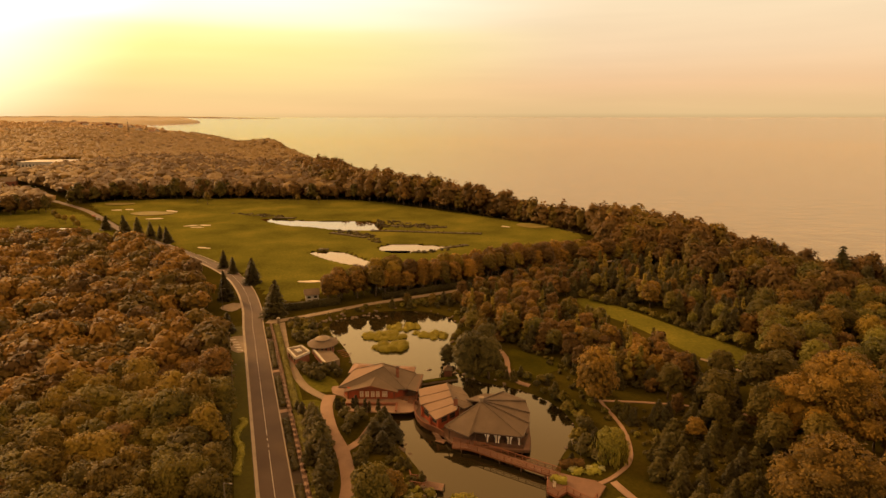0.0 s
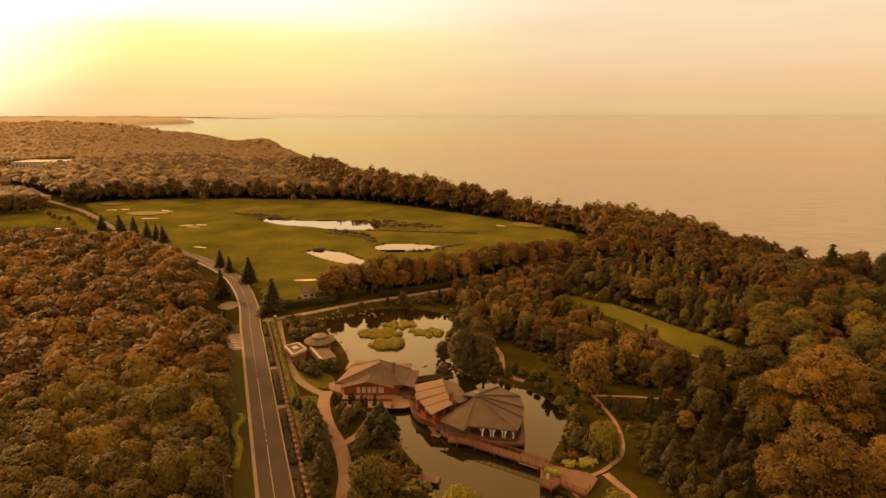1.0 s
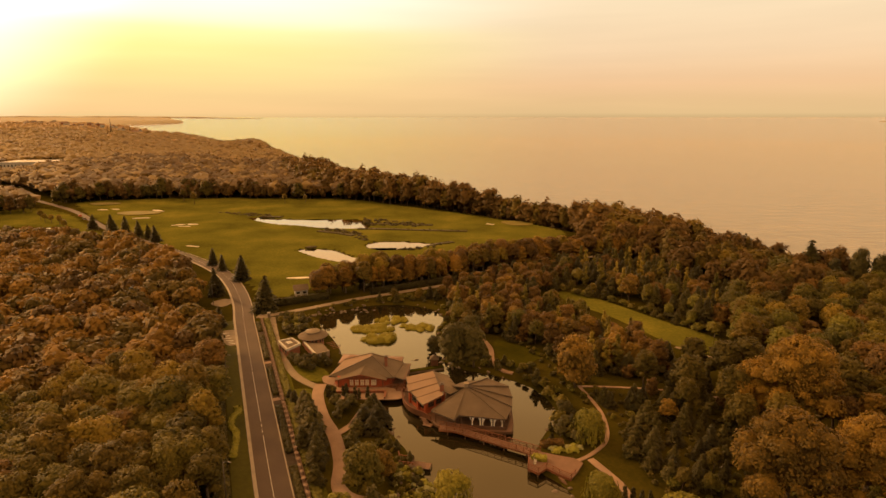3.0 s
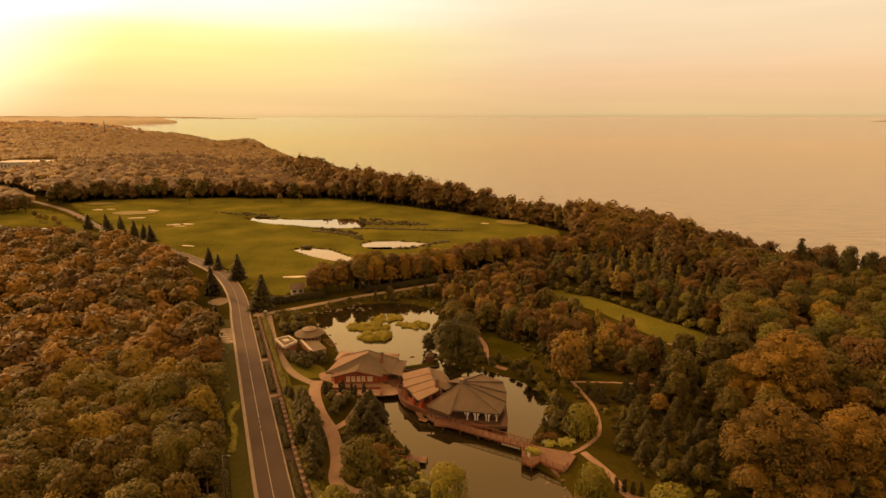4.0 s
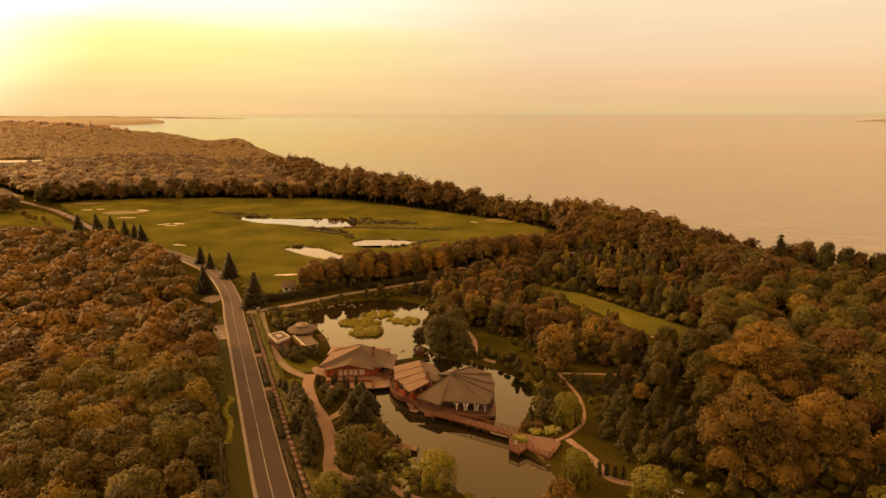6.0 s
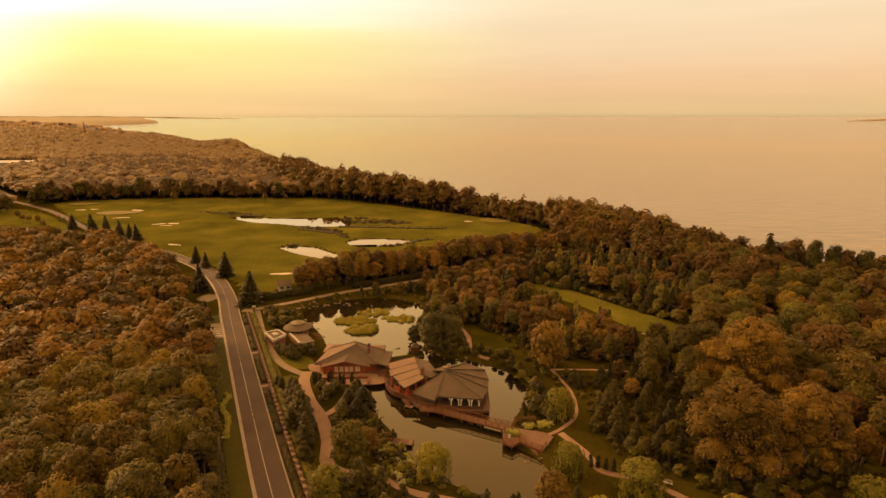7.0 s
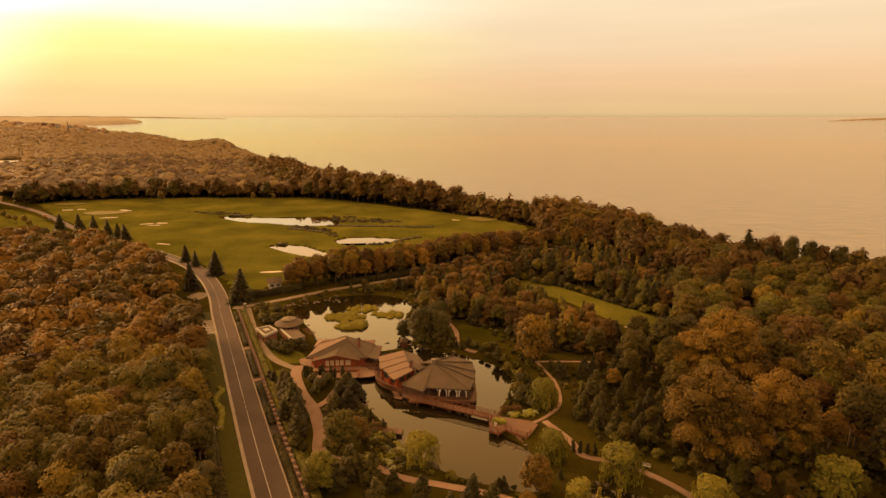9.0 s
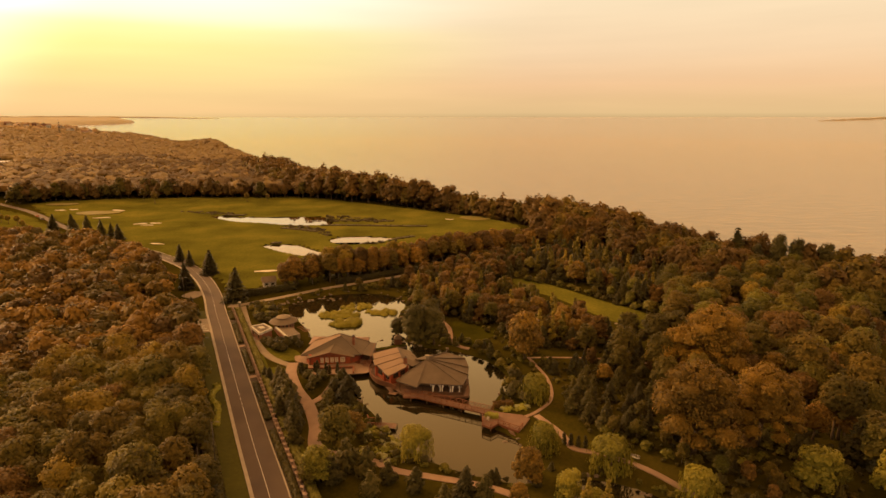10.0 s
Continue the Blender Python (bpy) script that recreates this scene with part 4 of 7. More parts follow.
HOSTA = Kind("hosta", "pale green broad-leaved waterside plant", "plant", [M["lime"], M["palegreen"]], lambda k: crown([((0, 0, 0.12), (0.5, 0.5, 0.28)), ((0.4, 0.2, 0.1), (0.35, 0.35, 0.22))], 0.26, 1.0), 0.3, 0.0, 2, 0.03, 0)
BIRCH = Kind("birch", "slender tree with thin yellow-green crown", "tree", [M["olive"], M["gold"], M["olive"]], lambda k: slender(2.2, 9.5, 0.5, 1.0), 11.0, 2.0, 3, 0.13)
BUSH = Kind("bush", "rounded dark green garden bush", "shrub", [M["pine"], M["olive"], M["lush"]], broad(1.3, 1.9, 6, 0.34, 1.3), 1.2, 0.0, 3, 0.07, 3)
LARGE_GREEN = Kind("pond_tree", "large dark green tree on the pond shore", "tree", [M["pine"], M["pine"]], broad(5.0, 13.0, 30, 0.46, 0.95), 15.0, 1.6, 2, 0.32)


def off_ways(x, y, gap=2.0):
    """Whether a place is clear of water, road and paths."""
    xa, ya = np.array([x]), np.array([y])
    for poly, lv in PONDS[:3]:
        if gap_to(poly, xa, ya)[0] < gap * 0.6:
            return False
    for line, half in BLOCKED:
        if np.hypot(line[:, 0] - x, line[:, 1] - y).min() < half + gap:
            return False
    for x0, x1, y0, y1 in KEEP_FREE:
        if x0 - gap < x < x1 + gap and y0 - gap < y < y1 + gap:
            return False
    return True


BLOCKED = [(smooth_line(pts, 2.0), half) for _, pts, half, _ in WAYS] + [(ROAD, ROAD_HALF + 1)]
KEEP_FREE = [(-28, -5, 128, 155), (-48, -27, 150, 170), (-9, 23, 108, 136), (18, 33, 92, 104)]


def scatter(poly, gap, jitter=0.35):
    """Places in a stand of trees, on a shaken triangular lattice."""
    poly = np.array(poly, float)
    (x0, y0), (x1, y1) = poly.min(0), poly.max(0)
    ys = np.arange(y0, y1, gap * 0.87)
    pts = np.array([(x + (j % 2) * gap / 2, y) for j, y in enumerate(ys) for x in np.arange(x0, x1, gap)])
    pts = pts + rng.uniform(-jitter, jitter, pts.shape) * gap
    pts = pts[abs(pts[:, 0]) < 0.84 * (pts[:, 1] + 30) + 14]
    return pts[inside(poly, pts[:, 0], pts[:, 1])]


# simpler trees for the joined woods
def simple_set(r, h, foot, lobes, size, cover, n, core=ICO1):
    out = []
    for k in range(n):
        v, f, nv = crown(lobes_broad(r * rng.uniform(0.85, 1.15), h * rng.uniform(0.9, 1.1), lobes), size, cover, core, 0.36, 0.78)
        s = Shape().tube((0, 0, -0.5), (0, 0, foot + h * 0.4), 0.24, 0.12, 5, cap=False)
        tv = np.array(s.v)
        tf = np.array([t for q in s.f for t in ((q[0], q[1], q[2]), (q[0], q[2], q[3]))])
        out.append(((v + np.array([0, 0, foot]), f, nv), (tv, tf, unit(tv * (1, 1, 0)))))
    return out


def wood(name, places, forms, mats, weights, label, scale=(0.8, 1.2), trunks=True, lift=0.0):
    """Many trees joined into one mesh; each takes one of the leaf materials."""
    vs, fs, ids, ns, k = [], [], [], [], 0
    z = land_height(places[:, 0], places[:, 1])
    pick = rng.choice(len(mats), len(places), p=np.array(weights) / sum(weights))
    for (x, y), zz, mi in zip(places, z, pick):
        (v, f, nv), stem = forms[int(rng.integers(len(forms)))]
        tv, tf, tn = stem or (None, None, None)
        a, s = rng.uniform(0, 6.283), rng.uniform(*scale)
        sz = s * rng.uniform(0.88, 1.12)
        ca, sa = math.cos(a) * s, math.sin(a) * s
        for q, g, m, nn in ((v, f, mi, nv), (tv, tf, len(mats), tn)) if trunks else ((v, f, mi, nv),):
            ns.append(np.stack([nn[:, 0] * math.cos(a) - nn[:, 1] * math.sin(a), nn[:, 0] * math.sin(a) + nn[:, 1] * math.cos(a), nn[:, 2]], 1))
            vs.append(np.stack([q[:, 0] * ca - q[:, 1] * sa + x, q[:, 0] * sa + q[:, 1] * ca + y, q[:, 2] * sz + zz + lift], 1))
            fs.append(g + k)
            ids.append(np.full(len(g), m))
            k += len(q)
    me = np_mesh(name, np.concatenate(vs), np.concatenate(fs), list(mats) + [M["bark"]], np.concatenate(ids), np.concatenate(ns))
    return tagged(new(name, me), label, "trees", kind="stuff")


def far_crown(r, h):
    """A far tree: a low dome under a loose skin of leaf clumps."""
    q = np.array([r * rng.uniform(0.85, 1.2), r * rng.uniform(0.85, 1.2), h * rng.uniform(0.26, 0.36)])
    c = np.array([0, 0, h * 0.62])
    core = (ICO1[0] * q * 0.92 * rng.uniform(0.9, 1.06, (len(ICO1[0]), 1)) + c, ICO1[1], unit(unit(ICO1[0] / q) * 0.4 + (0, 0, 1.3)))
    d = unit(rng.normal(size=(18, 3)))
    d = d[d[:, 2] > -0.1]
    nrm = unit(d + rng.normal(size=d.shape) * 0.5 + (0, 0, 0.4))
    v, f, _ = cards(c + d * q * rng.uniform(0.9, 1.08, (len(d), 1)), nrm, 1.35)
    return stack([core, (v, f, np.repeat(unit(d * 0.4 + nrm * 0.1 + (0, 0, 1.3)), 4, axis=0))])


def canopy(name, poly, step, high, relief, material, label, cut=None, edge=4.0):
    """Added lower storey: an uneven roof of leaves that closes dark gaps below the crowns."""
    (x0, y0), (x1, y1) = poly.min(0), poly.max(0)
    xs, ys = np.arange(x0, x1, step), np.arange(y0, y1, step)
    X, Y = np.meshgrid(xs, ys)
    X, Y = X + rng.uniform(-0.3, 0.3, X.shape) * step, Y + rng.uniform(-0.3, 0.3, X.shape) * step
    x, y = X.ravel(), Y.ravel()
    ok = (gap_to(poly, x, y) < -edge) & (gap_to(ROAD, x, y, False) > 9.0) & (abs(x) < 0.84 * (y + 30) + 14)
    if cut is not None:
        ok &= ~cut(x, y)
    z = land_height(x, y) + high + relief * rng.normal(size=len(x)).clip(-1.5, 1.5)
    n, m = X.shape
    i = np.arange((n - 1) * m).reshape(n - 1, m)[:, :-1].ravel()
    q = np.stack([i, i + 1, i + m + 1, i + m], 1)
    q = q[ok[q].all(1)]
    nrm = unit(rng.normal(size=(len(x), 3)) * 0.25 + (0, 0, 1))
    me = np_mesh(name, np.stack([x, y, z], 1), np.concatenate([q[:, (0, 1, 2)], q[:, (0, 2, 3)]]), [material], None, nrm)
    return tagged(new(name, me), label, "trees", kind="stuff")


def plant_all():
    grove = scatter
    # the wood beyond the road: near trees one by one
    front = np.array([(-33.5, 70), (-42.9, 96), (-58.2, 137), (-67, 160), (-75, 171), (-101, 171), (-150, 170), (-190, 168), (-150, 110), (-110, 62), (-88, 34), (-52, 34), (-26, 50)], float)
    pts = grove(front, 5.4)
    near_zone = np.hypot(pts[:, 0], pts[:, 1] + 20) < 168
    singles = pts[near_zone]
    singles = singles[np.argsort(np.hypot(singles[:, 0], singles[:, 1]))]
    for x, y in singles[:290]:
        band = y + 0.25 * x + 9 * math.sin(x * 0.07)         # browner far back, golden in the middle, dark olive in front
        odds = [0.30, 0.05, 0.05, 0.02, 0.20, 0.34, 0.02, 0.02] if band > 118 else [0.20, 0.18, 0.10, 0.16, 0.26, 0.02, 0.04, 0.04] if band > 86 else [0.14, 0.12, 0.24, 0.10, 0.03, 0.03, 0.26, 0.08]
        OAK.plant(x, y, rng.uniform(0.80, 1.12), squash=rng.uniform(0.85, 1.1), group="trees of the roadside wood", which=int(rng.choice(8, p=np.array(odds) / sum(odds))))
    rest = np.concatenate([singles[290:], pts[~near_zone]])
    mid = simple_set(4.6, 9.0, 4.2, 14, 0.98, 0.75, 5)
    back = np.array([(-80, 190), (-97, 221), (-126, 258), (-160, 288), (-185, 296), (-260, 300), (-330, 300), (-300, 230), (-200, 178), (-150, 176), (-100, 176)], float)
    rest = np.concatenate([rest, grove(back, 6.2)])
    # backleaf carries the haze of this stand in its lighter colour
    wood("roadside_wood", rest, mid, [M["oak"], M["backleaf"], M["amber"], M["rust"]], [0.25, 0.40, 0.2, 0.15], "dense broadleaf wood in brown autumn leaf", (0.85, 1.15))
    # added leaf sheets close dark gaps under the crowns, front one in shaded colour
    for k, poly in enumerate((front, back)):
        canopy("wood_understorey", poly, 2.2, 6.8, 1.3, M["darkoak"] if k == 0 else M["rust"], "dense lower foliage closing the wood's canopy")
    # the belt along the cliff
    line = COAST[2:11]
    belt_pts = []
    for i in range(len(line) - 1):
        a, b = line[i], line[i + 1]
        d = b - a
        ln = np.hypot(*d)
        nrm = np.array([-d[1], d[0]]) / ln
        nrm = nrm * (1 if nrm[0] < 0 else -1)
        for k in range(int(ln / 7.0)):
            for w in np.arange(-8, 52 if i > 1 else 60, 7.4):
                belt_pts.append(a + d * (k + rng.uniform(-0.35, 0.35)) / (ln / 7.0) + nrm * (w + rng.uniform(-2, 2)))
        canopy("cliff_understorey", np.array([a - nrm * 7, b - nrm * 7, b + nrm * 50, a + nrm * 50]), 3.0, 8.0, 1.6, M["cliffleaf"], "dense lower foliage of the cliff wood",
               lambda x, y: inside(np.array([(92, 340), (80, 368), (46, 404), (-20, 455), (-66, 490), (-120, 480), (-100, 300), (10, 284), (80, 284)], float), x, y), 0.5)
    belt_pts = np.array(belt_pts)
    belt_pts = belt_pts[~inside(np.array([(92, 340), (80, 368), (46, 404), (-20, 455), (-66, 490), (-120, 480), (-100, 300), (10, 284), (80, 284)], float), belt_pts[:, 0], belt_pts[:, 1])]
    belt = simple_set(6.3, 16.0, 0.8, 14, 1.45, 0.75, 6)
    close = belt_pts[:, 1] < 330
    fine = simple_set(5.8, 14.2, 1.4, 18, 1.05, 0.72, 6)
    low = close & (belt_pts[:, 1] < 272)
    close = close & ~low
    wood("cliff_wood", belt_pts[low], fine, [M["oak"], M["rust"], M["cliffleaf"]], [0.35, 0.25, 0.40], "belt of autumn trees along the cliff top", (0.74, 1.14))
    wood("cliff_wood", belt_pts[close], fine, [M["oak"], M["rust"], M["cliffleaf"]], [0.2, 0.25, 0.55], "belt of dark autumn trees along the cliff top", (1.05, 1.48))
    wood("cliff_wood", belt_pts[~(close | low)], belt, [M["oak"], M["rust"], M["cliffleaf"]], [0.2, 0.25, 0.55], "belt of dark autumn trees along the cliff top", (1.05, 1.48))
    # trees along the golf course's far side and the woods behind
    far = [(far_crown(5.9, 12.0), None) for k in range(9)]
    zone = np.array([(-70, 592), (-64, 500), (-140, 502), (-222, 498), (-290, 476), (-300, 450), (-330, 420), (-420, 400), (-760, 620), (-1050, 1000), (-900, 1250), (-700, 1670), (-390, 1330), (-250, 1036), (-126, 727)], float)
    pts = grove(zone, 8.4, 0.45)
    keep = np.array([np.hypot(ROAD[:, 0] - x, ROAD[:, 1] - y).min() > 12 and not (-545 < x < -455 and 640 < y < 790) for x, y in pts])
    pts = pts[keep]
    pts = pts[gap_to(SEA_SIDE, pts[:, 0], pts[:, 1]) > 1.0]
    # beyond about 900 m the wood takes mostly the paler haze-tinted leaves
    back = np.hypot(pts[:, 0], pts[:, 1]) > 900 + 60 * np.sin(pts[:, 0] * 0.03)
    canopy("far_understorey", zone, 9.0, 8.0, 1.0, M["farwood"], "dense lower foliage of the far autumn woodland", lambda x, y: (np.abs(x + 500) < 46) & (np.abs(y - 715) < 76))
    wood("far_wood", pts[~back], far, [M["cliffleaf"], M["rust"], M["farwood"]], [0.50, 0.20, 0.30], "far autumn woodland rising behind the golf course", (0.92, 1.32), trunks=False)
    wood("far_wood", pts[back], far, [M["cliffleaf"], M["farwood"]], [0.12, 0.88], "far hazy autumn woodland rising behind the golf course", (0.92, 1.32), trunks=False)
    # the tall edge of the wood behind the golf course
    edge = smooth_line([(-66, 500), (-100, 505), (-140, 505), (-180, 504), (-222, 501), (-260, 490), (-288, 480), (-300, 466)], 6.0)
    edge = np.concatenate([edge, smooth_line([(-300, 432), (-322, 416), (-360, 404), (-410, 392), (-470, 420)], 6.0)])
    edge = edge - (0, 7)
    edge = np.concatenate([edge + rng.uniform(-3.4, 3.4, edge.shape), edge + (0, 7) + rng.uniform(-3, 3, edge.shape)])
    wood("wood_edge", edge, simple_set(4.6, 12.5, 0.4, 12, 1.0, 0.9, 6), [M["darkoak"], M["cliffleaf"], M["rust"]], [0.45, 0.3, 0.25], "dark tall edge of the wood behind the golf course", (0.75, 1.4))
    # farthest wood, its haze put into the pale leaf colour
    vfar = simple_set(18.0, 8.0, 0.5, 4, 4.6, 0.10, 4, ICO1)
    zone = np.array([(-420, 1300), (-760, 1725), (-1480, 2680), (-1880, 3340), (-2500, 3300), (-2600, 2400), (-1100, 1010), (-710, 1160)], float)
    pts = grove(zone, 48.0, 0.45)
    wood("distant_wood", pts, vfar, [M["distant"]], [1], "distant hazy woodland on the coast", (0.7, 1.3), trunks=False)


plant_all()


# ---- shared pieces of timber work ----
def unit_box_mesh(name, s, material, bevel=0.0):
    return Shape().box((0, 0, 0), s).mesh(name, material, bevel)


def bent_wall(line, half, z0, z1):
    """One continuous wall along a bent line."""
    side = sides_of(np.array(line, float))
    a, b = line - side * half, line + side * half
    n = len(line)
    v = [(*p, z) for pts, z in ((a, z0), (b, z0), (b, z1), (a, z1)) for p in pts]
    f = [(k * n + i, k * n + i + 1, ((k + 1) % 4) * n + i + 1, ((k + 1) % 4) * n + i) for i in range(n - 1) for k in range(4)]
    return Shape().add(v, f + [(0, n, 2 * n, 3 * n), (n - 1, 4 * n - 1, 3 * n - 1, 2 * n - 1)])


POST = unit_box_mesh("post", (0.14, 0.14, 1.15), M["railwood"], 0.015)


def railing(parent, pts, z, material=None, gap=1.8, height=1.05, infill=True):
    """Posts, a hand rail, a foot rail and slim balusters along a line."""
    mat = material or M["railwood"]
    for (x0, y0), (x1, y1) in zip(pts[:-1], pts[1:]):
        ln = math.hypot(x1 - x0, y1 - y0)
        n = max(1, int(round(ln / gap)))
        turn = math.atan2(y1 - y0, x1 - x0)
        for k in range(n + 1):
            piece("post", POST, pose(x0 + (x1 - x0) * k / n, y0 + (y1 - y0) * k / n, z + 0.5, 0, 0, math.degrees(turn)), parent)
        part("hand_rail", Shape().bar((x0, y0, z + height), (x1, y1, z + height), 0.16, 0.09), mat, parent)
        part("foot_rail", Shape().bar((x0, y0, z + 0.25), (x1, y1, z + 0.25), 0.08, 0.10), mat, parent)
        if infill:
            part("middle_rail", Shape().bar((x0, y0, z + 0.65), (x1, y1, z + 0.65), 0.06, 0.08), mat, parent)


def boards(parent, line, half, z, width=0.32):
    """Deck boards laid across a walk."""
    acc = np.concatenate([[0], np.cumsum(np.hypot(*np.diff(line, axis=0).T))])
    n = int(acc[-1] / width)
    mesh = unit_box_mesh("board", (width - 0.03, 2 * half, 0.07), M["deck"])
    for k in range(n):
        d = (k + 0.5) * width
        x, y = np.interp(d, acc, line[:, 0]), np.interp(d, acc, line[:, 1])
        e = 0.1
        dx = np.interp(d + e, acc, line[:, 0]) - np.interp(d - e, acc, line[:, 0])
        dy = np.interp(d + e, acc, line[:, 1]) - np.interp(d - e, acc, line[:, 1])
        piece("board", mesh, pose(x, y, z, 0, 0, math.degrees(math.atan2(dy, dx))), parent)


def roof_panel(parent, pts, thick=0.22, material=None, name="roof_panel"):
    """A thick shingled roof plane with an eave board. pts: eave left, eave right, then the top corner or corners."""
    mat = material or M["roof"]
    a, b = np.array(pts[0], float), np.array(pts[1], float)
    top = [np.array(p, float) for p in pts[2:]]
    c, d = (top[0], top[-1]) if len(top) > 1 else (top[0], top[0])        # c above b, d above a
    s = Shape()
    s.slab([tuple(p) for p in ([a, b, c, d] if len(top) > 1 else [a, b, c])], thick)
    p = part(name, s, mat, parent)
    part("eave_board", Shape().bar(tuple(a + (0, 0, -thick * 0.5)), tuple(b + (0, 0, -thick * 0.5)), 0.10, thick + 0.06), M["roofedge"], p)
    return p


def window(parent, x0, x1, y, z0, z1, bars=1, facing=(0, -1)):
    """A window in a wall whose outside looks towards -y: frame, mullions and panes."""
    fr = Shape()
    w = 0.09
    fr.box(((x0 + x1) / 2, y, z0 + w / 2), (x1 - x0, 0.16, w)).box(((x0 + x1) / 2, y, z1 - w / 2), (x1 - x0, 0.16, w))
    for x in (x0 + w / 2, x1 - w / 2):
        fr.box((x, y, (z0 + z1) / 2), (w, 0.16, z1 - z0 - 2 * w))
    for k in range(bars):
        fr.box((x0 + (x1 - x0) * (k + 1) / (bars + 1), y, (z0 + z1) / 2), (0.05, 0.12, z1 - z0 - 2 * w))
    fr.box(((x0 + x1) / 2, y, z0 + (z1 - z0) * 0.68), (x1 - x0 - 2 * w, 0.10, 0.05))
    wn = part("window", fr, M["railwood"], parent)
    part("pane", Shape().box(((x0 + x1) / 2, y + 0.03, (z0 + z1) / 2), (x1 - x0 - 2 * w, 0.03, z1 - z0 - 2 * w)), M["palepane"], wn, "pale beige glossy window pane")
    part("sill", Shape().box(((x0 + x1) / 2, y - 0.12, z0 - 0.05), (x1 - x0 + 0.2, 0.2, 0.08)), M["railwood"], wn)


# window pane in one pale beige colour under a clear coat
def pale_glass():
    m, N, L, b = nodes_of("pale_beige_glass")
    b.inputs["Base Color"].default_value = (0.50, 0.42, 0.30, 1)
    b.inputs["Roughness"].default_value, b.inputs["Coat Weight"].default_value, b.inputs["Coat Roughness"].default_value = 0.5, 1.0, 0.04
    return m


M["palepane"] = pale_glass()


def chimney(parent, x, y, z0, z1, w=0.8, material=None):
    s = Shape().box((x, y, (z0 + z1) / 2), (w, w, z1 - z0))
    c = part("chimney", s, material or M["brick"], parent, "", 0.02)
    part("chimney_cap", Shape().box((x, y, z1 + 0.08), (w + 0.25, w + 0.25, 0.16)).box((x, y, z1 + 0.26), (w * 0.6, w * 0.6, 0.2)), M["roofedge"], c)


# ---- the timber house by the promenade ----
def timber_house():
    h = thing("timber_house", "red timber house with hipped shingle roof and front gable", "house")
    wy = 134.9
    xs = [-24.4, -21.5, -20.35, -20.1, -18.95, -18.65, -17.5, -17.35, -16.2, -15.8, -14.2, -12.6]
    wall = Shape()
    # front wall, built round its windows
    wall.box((-18.5, wy, 1.05), (11.8, 0.3, 0.9)).box((-18.5, wy, 3.45), (11.8, 0.3, 0.3))
    for x0, x1 in zip(xs[0::2], xs[1::2]):
        if x1 - x0 > 0.01:
            wall.box(((x0 + x1) / 2, wy, 2.4), (x1 - x0, 0.3, 1.82))
    part("front_wall", wall, M["redwood"], h)
    for x0, x1, bars in ((-21.5, -20.35, 1), (-20.1, -18.95, 1), (-18.65, -17.5, 1), (-17.35, -16.2, 1), (-15.8, -14.2, 2)):
        window(h, x0, x1, wy, 1.5, 3.3, bars)
    part("gable_wall", Shape().add([(-24.4, wy - 0.12, 3.6), (-12.6, wy - 0.12, 3.6), (-18.5, wy - 0.12, 4.85), (-24.4, wy + 0.12, 3.6), (-12.6, wy + 0.12, 3.6), (-18.5, wy + 0.12, 4.85)],
                                   [(0, 1, 2), (5, 4, 3), (0, 3, 4, 1), (1, 4, 5, 2), (2, 5, 3, 0)]), M["redwood"], h)
    for z, w in ((3.62, 11.6), (4.1, 5.6)):
        part("gable_beam", Shape().box((-18.5, wy - 0.2, z), (w, 0.12, 0.16)), M["railwood"], h)
    for x in (-20.6, -19.5, -18.5, -17.5, -16.4):
        part("gable_stud", Shape().box((x, wy - 0.19, 3.86), (0.14, 0.1, 0.4)), M["railwood"], h)
    for x in (-24.4, -12.6):
        part("corner_post", Shape().box((x, wy - 0.05, 2.3), (0.36, 0.42, 2.7)), M["railwood"], h)
    body = Shape().prism([(-25.8, 137.4), (-24.4, 135.0), (-12.6, 135.0), (-10.3, 136.3), (-8.7, 143.2), (-23.6, 145.4)], 0.9, 3.95)
    part("wall", body, M["redwood"], h)
    for x in (-11.9, -10.9):
        window(h, x - 0.4, x + 0.4, 136.2, 1.9, 3.0, 0)
    # hipped main roof; the hip towards the sun has its light in the colour
    FL, FR, BR, BL, AP, AP2 = (-27.1, 136.0, 3.8), (-9.6, 134.7, 3.8), (-7.4, 144.3, 3.8), (-24.5, 146.6, 3.8), (-15.6, 139.2, 8.1), (-16.1, 141.2, 8.1)
    roof_panel(h, [FL, FR, AP])
    roof_panel(h, [FR, BR, AP2, AP])
    roof_panel(h, [BR, BL, AP2])
    roof_panel(h, [BL, FL, AP, AP2], material=M["litroof"])
    # front gable's roof
    GL, GR, PK, BK = (-25.2, 134.0, 3.5), (-11.6, 133.8, 3.5), (-18.5, 133.9, 5.15), (-17.4, 138.0, 6.3)
    roof_panel(h, [(-25.4, 138.4, 3.9), GL, PK, BK])
    roof_panel(h, [GR, (-11.0, 138.4, 3.9), BK, PK])
    for p, q in ((GL, PK), (GR, PK)):
        part("barge_board", Shape().bar((p[0], p[1] - 0.06, p[2] - 0.1), (q[0], q[1] - 0.06, q[2] - 0.1), 0.09, 0.34), M["railwood"], h)
    for a, b in ((FL, AP), (FR, AP), (BR, AP2), (BL, AP2), (AP, AP2), (PK, BK)):
        part("ridge_cap", Shape().bar((a[0], a[1], a[2] + 0.07), (b[0], b[1], b[2] + 0.07), 0.26, 0.12), M["roof"], h)
    chimney(h, -11.9, 138.5, 5.4, 8.2, 0.75)
    # back wing with low roofs; a sunlit tone is in their shingle colour too
    part("back_wing_wall", Shape().prism([(-25.2, 146.2), (-9.5, 144.4), (-8.8, 149.2), (-24.6, 151.2)], 0.9, 3.1), M["redwood"], h)
